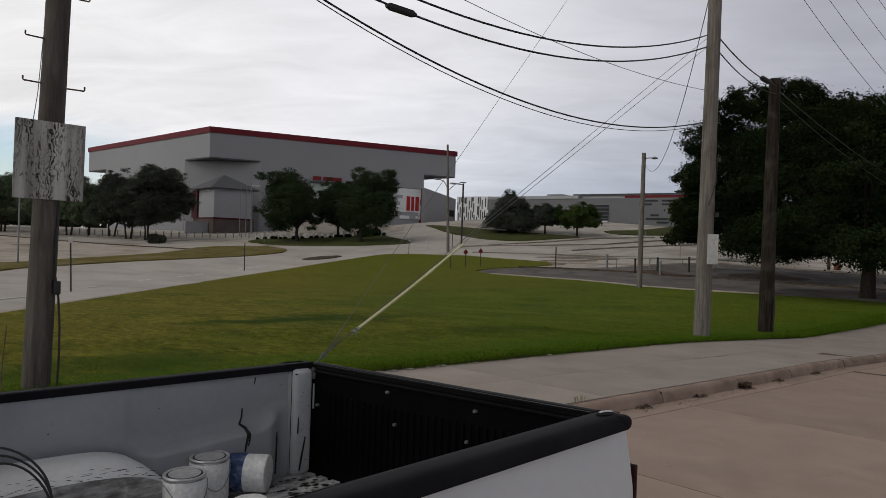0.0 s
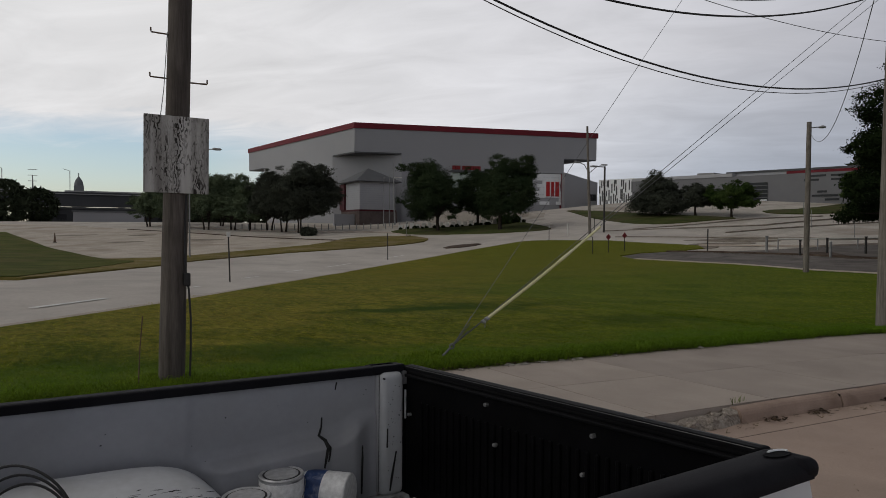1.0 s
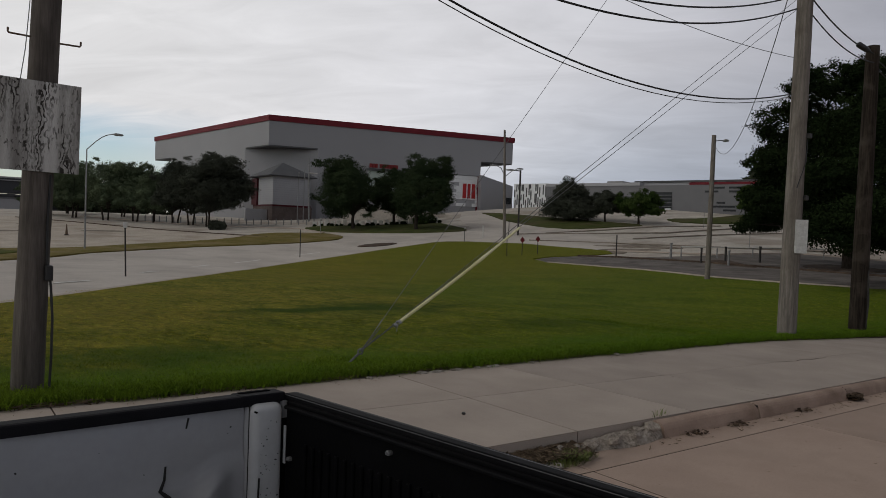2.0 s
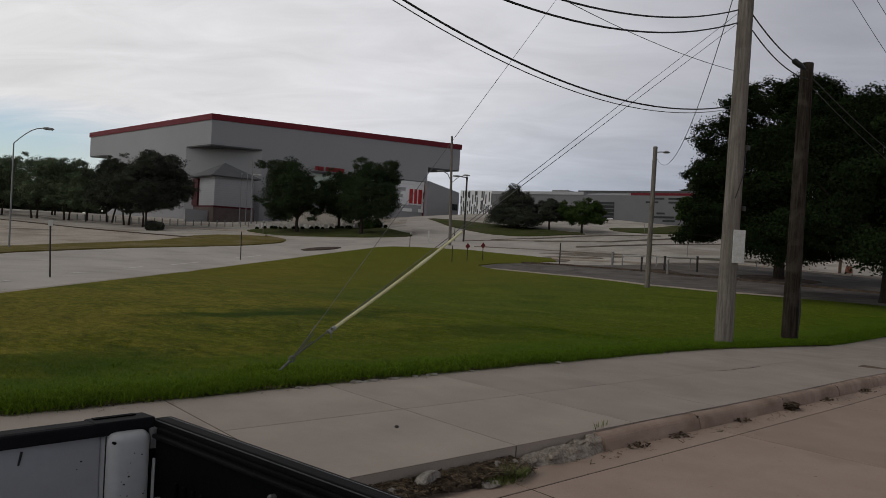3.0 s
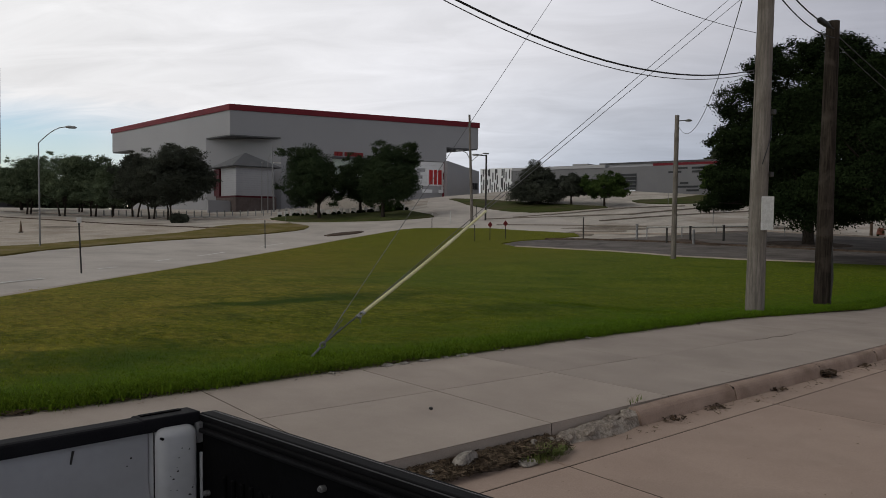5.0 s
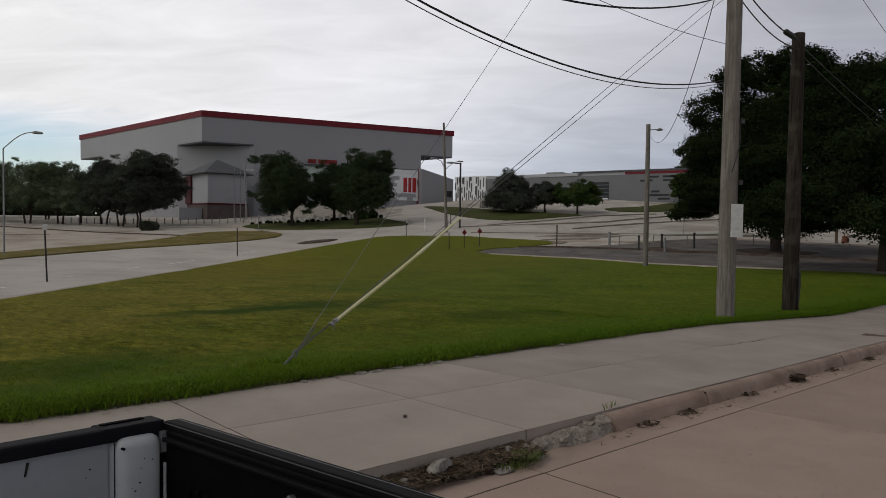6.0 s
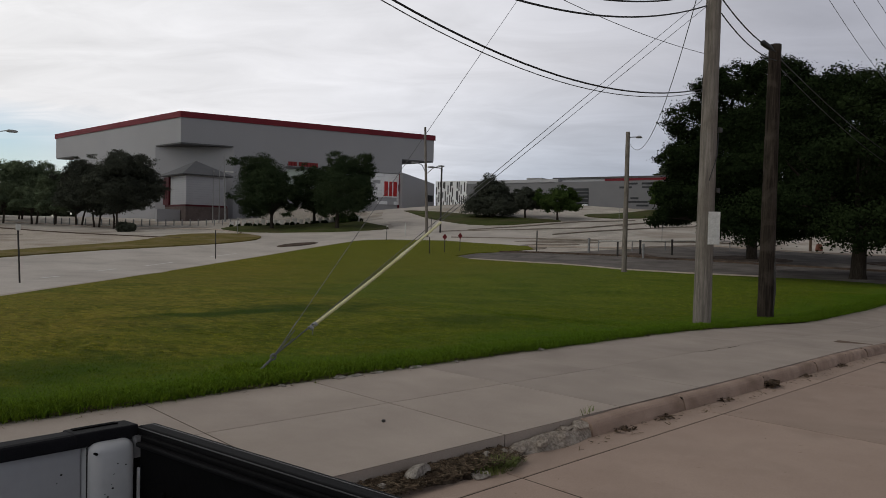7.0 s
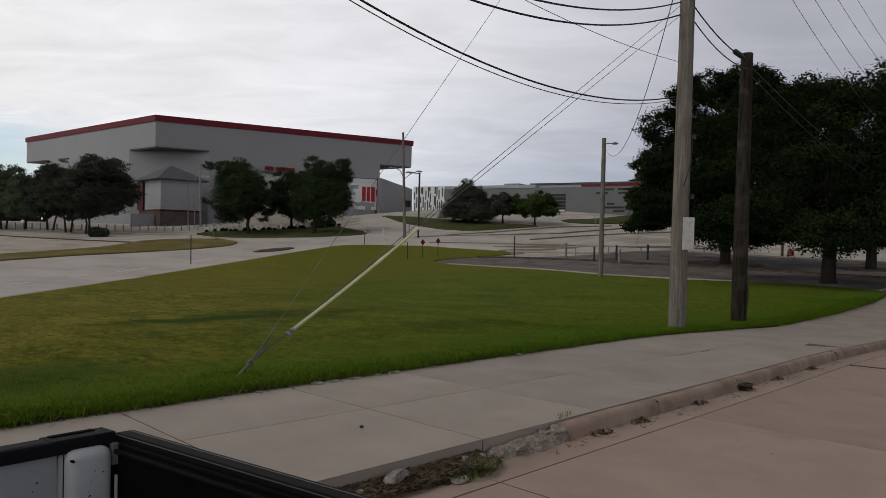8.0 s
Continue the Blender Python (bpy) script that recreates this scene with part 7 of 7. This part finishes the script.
part("dome", lathe([(8.2, 78), (7.6, 83), (6, 88), (3.4, 92), (1, 95), (0.8, 102)], 16), M_FARTOWER, tower)


def far_woods(name, spots, seed, label):
    rng = np.random.default_rng(seed)
    vs = []
    for x, y, r, h in spots:
        n = 1300
        d = rng.normal(0, 1, (n, 3))
        d /= np.linalg.norm(d, axis=1, keepdims=True)
        p = d * (rng.uniform(0.5, 1.05, n) ** 0.4)[:, None] * np.array([r, r, h * 0.52]) + np.array([x, y, land(x, y) + h * 0.5])
        s = 0.55
        a = rng.normal(0, 1, (n, 3)) * s
        b = rng.normal(0, 1, (n, 3)) * s * 0.7
        vs.append(np.stack([p - a, p + b, p + a, p - b], 1).reshape(-1, 3))
    v = np.concatenate(vs)
    ob = new(name, raw_mesh(name, v, np.arange(len(v)), 4, M_LEAF_FAR))
    tagged(ob, label, "trees", kind="stuff")


wr = random.Random(77)
far_woods("far_woods", [(-150 + 9.0 * k + wr.uniform(-2, 2), 268 + wr.uniform(-14, 14), wr.uniform(5.5, 8), wr.uniform(9.5, 13.5)) for k in range(17)], 1, "dark belt of trees before the viaduct")
far_woods("far_woods", [(40 + 9 * k, 300 + wr.uniform(-20, 20), wr.uniform(5, 8), wr.uniform(8, 14)) for k in range(9)], 2, "dark trees behind the western lot")
far_woods("far_woods", [(170 + 10 * k, 95 - 3.5 * k + wr.uniform(-8, 8), wr.uniform(5, 8), wr.uniform(9, 14)) for k in range(16)], 3, "dark trees beyond the eastern lot")
far_woods("far_woods", [(95 + 13 * k, 18 - 1.5 * k + wr.uniform(-6, 6), wr.uniform(5, 7), wr.uniform(9, 13)) for k in range(8)], 4, "dark trees along the far street")


# ---------------------------------------------------------------- sidewalk, kerb and street, piece by piece
def bend(x, y):
    """The kerb swings a little to the lawn further along the street."""
    return 0.013 * max(0.0, x - 9.0) * (1 - ease((y - 3.9) / 2.0)) * ease((y + 1.0) / 3.0)


def slab(parent, name, x0, x1, y0, y1, height, thick, material, gap=0.006, chamfer=0.008, tilt=0.0, cross=0.0):
    """One cast slab with chamfered edges that follows the fall of the ground."""
    cx, cy = (x0 + x1) / 2, (y0 + y1) / 2
    n = max(1, int((x1 - x0) / 0.8)) if x1 > 12 else 1
    bm = bmesh.new()
    rings = []
    for inset, dz in ((gap, -thick), (gap, -chamfer), (gap + chamfer, 0.0)):
        ends = (y0 + inset, y1 - inset)
        xs = [x0 + inset + cross + (x1 - x0 - 2 * inset - 2 * cross) * i / n for i in range(n + 1)]
        rings.append([bm.verts.new((x - cx, y + bend(x, y) - cy, height(x, y) + dz + tilt * (x - cx))) for x, y in [(x, ends[0]) for x in xs] + [(x, ends[1]) for x in reversed(xs)]])
    m = len(rings[0])
    for a, b in zip(rings, rings[1:]):
        for k in range(m):
            bm.faces.new((a[k], a[(k + 1) % m], b[(k + 1) % m], b[k]))
    top = rings[-1]
    for i in range(n):
        bm.faces.new((top[i], top[i + 1], top[m - 2 - i], top[m - 1 - i]))
    ob = part(name, bm, material, parent)
    ob.location = (cx, cy, 0)
    return ob


KERB_Y, SEAM_Y = 3.41, 3.55
prng = random.Random(31)

def bed_sheet(name, x0, x1, y0, y1, drop, label, height, material):
    bm = bmesh.new()
    nx = 600
    rows = []
    for i in range(nx + 1):
        x = x0 + (x1 - x0) * i / nx
        rows.append([bm.verts.new((x, y + bend(x, y), height(x, y) - drop)) for y in (y0, (y0 + y1) / 2, y1)])
    for a, b in zip(rows, rows[1:]):
        for k in range(2):
            bm.faces.new((a[k], b[k], b[k + 1], a[k + 1]))
    return solid(name, bm, material, label, "joint", kind="structure")


M_SEAMDIRT = mk("brown_joint_dirt", (0.045, 0.034, 0.026), (0.085, 0.066, 0.052), 9, 0.95, bump=0.2, spec=0.05)
M_JOINT = mk("dark_joint", (0.012, 0.010, 0.008), (0.03, 0.024, 0.02), 5, 0.95, bump=0.2, spec=0.05)
bed_sheet("joint_soil", -26, 7.6, SEAM_Y, 7.2, 0.0035, "brown dirt in the sidewalk joints", near_plane, M_SEAMDIRT)
bed_sheet("street_base", -32, 62, -8.0, 3.08, 0.0035, "brown dirt in the street joints", street_z, M_SEAMDIRT)

sidewalk = thing("sidewalk", (4, 5, near_plane(4, 5)), "pale grey concrete sidewalk of square slabs", "sidewalk", kind="structure")
sidewalk.location = (0, 0, 0)
# cast in squares at first, in long runs further along
cuts = [2.25 - 1.75 * k for k in range(15, 0, -1)] + [2.25, 4.06, 5.74, 7.42] + [12.46 + 5.04 * k for k in range(7)]
for x, x_next in zip(cuts, cuts[1:]):
    for y0, y1 in ((SEAM_Y - 0.002, 5.02), (5.02, 7.35)):
        if x < 7.3:
            slab(sidewalk, "slab", x, x_next, y0, y1, walk_z, 0.13, M_SIDEWALK if x < 5.7 else M_SIDEWALK_OLD, 0.0060, 0.002, prng.uniform(-0.0008, 0.0008), 0.001)
        else:
            slab(sidewalk, "slab", x, x_next, y0, y1, walk_z, 0.13, M_SIDEWALK_OLD, 0.0035, 0.001, 0.0, -0.0038)

street = thing("street", (0, 0, 0), "tan jointed concrete street", "street", kind="structure")
x = 3.70 - 3.22 * 9
while x < 58:
    for y0, y1 in ((3.07, KERB_Y + 0.01), (-0.62, 3.07), (-4.25, -0.62), (-8.0, -4.25)):
        if y0 > 2.9 and 1.0 < x + 1.5 < 4.0:
            continue
        slab(street, "slab", x, x + 3.22, y0, y1, street_z, 0.16, M_STREET, 0.0075, 0.003, prng.uniform(-0.0004, 0.0004), 0.002)
    x += 3.22
# gutter slab broken short where the kerb is gone
slab(street, "slab", 0.48, 3.70, 3.07, 3.40, street_z, 0.16, M_STREET, 0.006, 0.008)

kerb = thing("kerb", (0, 0, 0), "worn tan concrete kerb, broken away at one place", "kerb", kind="structure")


def kerb_piece(x0, x1, shift=0.0, drop=0.0):
    cx = (x0 + x1) / 2
    prof = [(KERB_Y - 0.030 + shift, -0.20), (KERB_Y - 0.014 + shift, -0.115), (KERB_Y - 0.002 + shift, -0.066), (KERB_Y + 0.010 + shift, -0.036), (KERB_Y + 0.028 + shift, -0.015), (KERB_Y + 0.055 + shift, -0.004),
            (SEAM_Y - 0.022 + shift, 0.0), (SEAM_Y - 0.014 + shift, -0.012), (SEAM_Y - 0.014 + shift, -0.20)]
    bm = bmesh.new()
    rings = []
    n = 7
    for i in range(n + 1):
        x = x0 + 0.012 + (x1 - x0 - 0.024) * i / n
        w = 0.004 * math.sin(2.3 * x) + prng.uniform(-0.0015, 0.0015)
        rings.append([bm.verts.new((x - cx, yy + bend(x, yy) + (w if dz > -0.1 else 0), near_plane(x, yy) + dz - drop + (w if dz > -0.06 else 0))) for yy, dz in prof])
    m = len(prof)
    for a, b in zip(rings, rings[1:]):
        for k in range(m - 1):
            bm.faces.new((a[k], a[k + 1], b[k + 1], b[k]))
    bm.faces.new(rings[0])
    bm.faces.new(list(reversed(rings[-1])))
    bmesh.ops.recalc_face_normals(bm, faces=bm.faces[:])
    ob = part("kerb_stone", bm, M_KERB, kerb)
    ob.location = (cx, 0, 0)


edges = [5.05, 6.75, 8.9, 10.9, 12.4, 13.6, 15.6, 17.8, 20.2, 23, 26, 29, 32, 35, 38, 41, 44]
for a, b in zip(edges, edges[1:]):
    kerb_piece(a, b, prng.uniform(-0.008, 0.008), prng.uniform(0, 0.012))
for e in edges[1:-1]:
    bm = box(-0.016, 0.016, KERB_Y + 0.02, SEAM_Y - 0.01, near_plane(e, 3.4) - 0.2, near_plane(e, 3.4) - 0.02)
    part("joint", bm, M_JOINT, kerb).location = (e, bend(e, 3.4), 0)
x = 0.9
while x > -24:
    kerb_piece(x - 2.4, x, prng.uniform(-0.006, 0.006))
    x -= 2.4


# the broken stretch: soil, litter, rubble, a stone and a tuft of grass
def rough_strip(name, x0, x1, y0, y1, height, amp, material, label, category, nx=90, ny=16, seed=1):
    bm = bmesh.new()
    rows = []
    for i in range(nx + 1):
        x = x0 + (x1 - x0) * i / nx
        row = []
        for j in range(ny + 1):
            y = y0 + (y1 - y0) * j / ny
            n = noise.fractal(Vector((x * 6, y * 6, seed)), 1.0, 2.0, 4)
            n2 = noise.fractal(Vector((x * 22, y * 22, seed + 5)), 1.0, 2.0, 3)
            row.append(bm.verts.new((x, y, height(x, y) + amp * n + amp * 0.5 * n2)))
        rows.append(row)
    for a, b in zip(rows, rows[1:]):
        for j in range(ny):
            bm.faces.new((a[j], b[j], b[j + 1], a[j + 1]))
    return solid(name, bm, material, label, category, kind="structure")


rough_strip("soil_patch", 0.7, 4.35, 3.14, 3.555, lambda x, y: street_z(x, y) + 0.006 + 0.060 * ease((y - 3.24) / 0.3) - 0.12 * (1 - ease((y - 3.41 + 0.26 * ease((x - 2.5) / 1.1)) / 0.10)) - 0.05 * ease((x - 3.6) / 0.4), 0.020, M_SOIL, "bare soil with dead litter where the kerb is missing", "soil")


def rock(x, y, z, rx, ry, rz, seed, material, label, name="stone", rot=0.0, category="stone"):
    bm = bmesh.new()
    bmesh.ops.create_icosphere(bm, subdivisions=3, radius=1.0)
    r = random.Random(seed)
    planes = [(Vector((r.gauss(0, 1), r.gauss(0, 1), r.gauss(0, 1))).normalized(), r.uniform(0.48, 0.80)) for _ in range(10)]
    for v in bm.verts:
        for nrm, d in planes:
            e = v.co.dot(nrm) - d
            if e > 0:
                v.co -= nrm * e
        v.co *= 1 + 0.05 * noise.noise(v.co * 4 + Vector((seed, 0, 0)))
        v.co = Vector((v.co.x * rx, v.co.y * ry, v.co.z * rz))
    ob = solid(name, bm, material, label, category)
    ob.matrix_world = pose(x, y, z, 0, 0, rot)
    return ob


rock(3.05, 3.45, street_z(3.05, 3.45) + 0.075, 0.125, 0.09, 0.066, 3, M_RUBBLE, "pale broken stone in the kerb gap", rot=20)
rock(3.74, 3.46, street_z(3.74, 3.46) + 0.06, 0.05, 0.045, 0.035, 4, M_RUBBLE, "small pale stone in the kerb gap")
rock(3.50, 3.27, street_z(3.50, 3.27) + 0.020, 0.15, 0.06, 0.022, 5, M_RUBBLE, "flat pale stone at the gutter", rot=5)
rock(3.92, 3.44, street_z(3.92, 3.44) + 0.05, 0.04, 0.05, 0.04, 6, M_RUBBLE, "small pale stone in the kerb gap")
rock(2.7, 3.41, street_z(2.7, 3.41) + 0.05, 0.06, 0.05, 0.035, 7, M_RUBBLE, "small pale stone in the kerb gap")


def rubble_kerb():
    """The crumbled end of the kerb, sloping down from full height."""
    bm = bmesh.new()
    nx, ny = 150, 32
    rows = []
    for i in range(nx + 1):
        x = 3.74 + 1.36 * i / nx
        u = i / nx
        row = []
        front = 3.36 + 0.03 * math.sin(7 * u) + 0.03 * ease((u - 0.6) / 0.4)
        for j in range(ny + 1):
            v = j / ny
            y = front + (3.552 - front) * v
            top = near_plane(x, y) - 0.010 - 0.095 * (1 - u) ** 0.6 - 0.010 * math.sin(9 * u)
            lo = street_z(x, y) - 0.03
            h = min(1.0, v / (0.85 - 0.5 * u)) ** 0.75 * ease((u + 0.02) / 0.16)
            h -= 0.28 * ease((v - 0.82) / 0.15) * (1 - ease((u - 0.7) / 0.25))
            n = noise.fractal(Vector((x * 7, y * 9, 3)), 1.0, 2.1, 5)
            row.append(bm.verts.new((x, y, lo + (top - lo) * h + (0.026 * n + 0.006 * noise.noise(Vector((x * 38, y * 38, 7)))) * (1 - 0.5 * u) * (0.4 + 0.6 * h))))
        rows.append(row)
    for a, b in zip(rows, rows[1:]):
        for j in range(ny):
            bm.faces.new((a[j], b[j], b[j + 1], a[j + 1]))
    bm.faces.new([r[0] for r in rows] [:1] + [rows[0][j] for j in range(1, ny + 1)])
    return solid("kerb_rubble", bm, M_CRUMBLE, "crumbled grey concrete end of the kerb", "rubble", kind="structure")


rubble_kerb()
krng = random.Random(17)
for k in range(16):
    u = 0.12 + 0.82 * k / 15
    x = 3.74 + 1.36 * u
    y = krng.uniform(3.40, 3.53)
    q = krng.uniform(0.022, 0.060)
    rock(x, y, near_plane(x, y) - 0.022 - 0.095 * (1 - u) ** 0.6, q * 1.5, q, q * 0.62, 70 + k, M_CRUMBLE, "loose chunk of crumbled kerb concrete", "concrete_chunk", krng.uniform(-40, 40), "chunk")


def litter(count, seed, x0, x1, y0, y1, height, label, l0=0.02, l1=0.09, w=0.003, material=None, lift=0.02, line=None):
    rng = np.random.default_rng(seed)
    n = count
    x, y = rng.uniform(x0, x1, n), rng.uniform(y0, y1, n)
    if line:
        y = y + line(x)
    y = y + np.array([bend(a, b) for a, b in zip(x, y)])
    z = np.array([height(a, b) for a, b in zip(x, y)]) + rng.uniform(0.3, 1.6, n) * lift
    t = rng.uniform(0, np.pi, n)
    L = rng.uniform(l0, l1, n)
    d = np.c_[np.cos(t) * L, np.sin(t) * L, rng.normal(0, 0.15, n) * L]
    s = np.c_[-np.sin(t), np.cos(t), rng.normal(0, 0.4, n)] * w
    p = np.c_[x, y, z]
    v = np.stack([p - d / 2 - s, p + d / 2 - s * 0.4, p + d / 2 + s * 0.4, p - d / 2 + s], 1).reshape(-1, 3)
    ob = new("litter", raw_mesh("litter", v, np.arange(4 * n), 4, material or M_STRAW))
    tagged(ob, label, "litter", kind="stuff")


M_LITTERDARK = island_vary(mk("dead_leaves", (0.045, 0.03, 0.02), (0.11, 0.08, 0.055), 3, 0.9, bump=0, spec=0.1), 0.5)
M_STRAW = island_vary(mk("dry_stalks", (0.085, 0.06, 0.04), (0.22, 0.17, 0.115), 3, 0.9, bump=0, spec=0.1), 0.65)
litter(6000, 1, 1.0, 3.95, 3.31, 3.54, lambda x, y: street_z(x, y) + 0.018 + 0.03 * ease((y - 3.2) / 0.3), "dry stalks and leaf litter in the kerb gap")
litter(3600, 12, 1.0, 4.0, 3.28, 3.54, lambda x, y: street_z(x, y) + 0.018 + 0.035 * ease((y - 3.2) / 0.3), "dark dead leaves in the kerb gap", 0.02, 0.06, 0.006, M_LITTERDARK)
litter(230, 2, 4.5, 13.5, 3.18, 3.39, street_z, "dead leaves and twigs in the gutter", 0.02, 0.07, 0.005, None, 0.01)
litter(160, 3, 2.5, 12, -0.5, 3.1, street_z, "scattered twigs on the street", 0.01, 0.04, 0.002, None, 0.006)
for cx, n, s in ((8.95, 170, 0.10), (6.2, 30, 0.12), (7.6, 30, 0.12), (5.45, 26, 0.1), (10.2, 24, 0.12), (11.8, 40, 0.15)):
    litter(n, int(cx * 10), cx - s, cx + s * 1.6, 3.29, 3.41, street_z, "clump of dead leaves against the kerb", 0.03, 0.08, 0.012, M_LITTERDARK, 0.05 if n > 100 else 0.02)
litter(500, 8, -4, 24, -0.30, 0.05, near_plane, "dry clippings along the edge of the lawn", 0.02, 0.06, 0.003, None, 0.006, edge_y)
# dense dark thatch, which also draws the shadow line under the grass edge
litter(9000, 9, -5, 26, -0.09, 0.03, near_plane, "dark dead thatch and painted edge shadow where lawn and sidewalk meet", 0.03, 0.09, 0.006, M_LITTERDARK, 0.02, edge_y)


def tuft(x, y, z, n, h, r, seed, label):
    rng = np.random.default_rng(seed)
    a = rng.uniform(0, 2 * np.pi, n)
    q = rng.uniform(0, 1, n) ** 0.7 * r
    base = np.c_[x + np.cos(a) * q, y + np.sin(a) * q * 0.6, np.full(n, z)]
    hh = rng.uniform(0.4, 1, n) * h
    out = rng.uniform(0.2, 1.1, n) * hh
    tip = base + np.c_[np.cos(a) * out, np.sin(a) * out, hh]
    mid_ = base * 0.45 + tip * 0.55 + np.c_[np.zeros((n, 2)), hh * 0.18]
    s = np.c_[-np.sin(a), np.cos(a), np.zeros(n)] * 0.003
    v = np.stack([base - s, base + s, mid_ + s, mid_ - s, tip], 1).reshape(-1, 3)
    i = np.arange(n)[:, None] * 5
    f = np.concatenate([i + np.array([[0, 1, 2]]), i + np.array([[0, 2, 3]]), i + np.array([[3, 2, 4]])], 1).ravel()
    ob = new("grass_tuft", raw_mesh("grass_tuft", v, f, 3, M_WEED))
    tagged(ob, label, "grass", kind="stuff")


tuft(3.66, 3.31, street_z(3.7, 3.3) + 0.02, 600, 0.06, 0.22, 1, "green grass tuft growing in the kerb gap")
tuft(3.86, 3.30, street_z(3.8, 3.3) + 0.015, 160, 0.045, 0.13, 2, "thin grass in the kerb gap")
tuft(5.30, 3.58, near_plane(5.30, 3.58), 8, 0.07, 0.10, 3, "thin weeds at the kerb joint")
tuft(5.16, 3.57, near_plane(5.16, 3.57), 6, 0.08, 0.06, 4, "thin weeds at the kerb joint")

pebble = solid("pebble", lathe([(0.012, 0.0), (0.02, 0.008), (0.014, 0.02)], 8), M_BLACKPOST, "small dark pebble on the sidewalk", "pebble")
pebble.location = (3.55, 4.46, near_plane(3.55, 4.46))
crng = random.Random(3)
for x, w in ((4.42, 0.09), (4.66, 0.13), (4.98, 0.10), (5.34, 0.07), (5.62, 0.14), (6.35, 0.06), (3.66, 0.05), (8.3, 0.05)):
    rock(x, float(edge_y(x)) - 0.13, near_plane(x, 6.4) + 0.006, w, 0.06, 0.024, 40 + int(10 * x), M_RUBBLE, "pale broken concrete chip at the lawn edge", "concrete_chip", crng.uniform(-4, 8), "chip")


def crack(points, label):
    bm = bmesh.new()
    prev = None
    for i, (x, y, w) in enumerate(points):
        z = near_plane(x, y) + 0.0035
        cur = (bm.verts.new((x, y - w, z)), bm.verts.new((x, y + w, z)))
        if prev:
            bm.faces.new((prev[0], cur[0], cur[1], prev[1]))
        prev = cur
    solid("crack", bm, M_SOIL, label, "crack", kind="structure")


crack([(10.3, 5.0, 0.003), (10.8, 4.95, 0.010), (11.1, 4.99, 0.008), (11.3, 4.93, 0.016), (11.9, 4.96, 0.004)], "dirt-filled crack in the sidewalk")
gr = thing("valve_cover", (14.55, 3.95, near_plane(14.55, 3.95)), "dark sunken utility cover in the sidewalk", "utility cover")
part("plate", box(-0.16, 0.16, -0.30, 0.30, -0.02, 0.006, 0.004), M_RUST, gr)
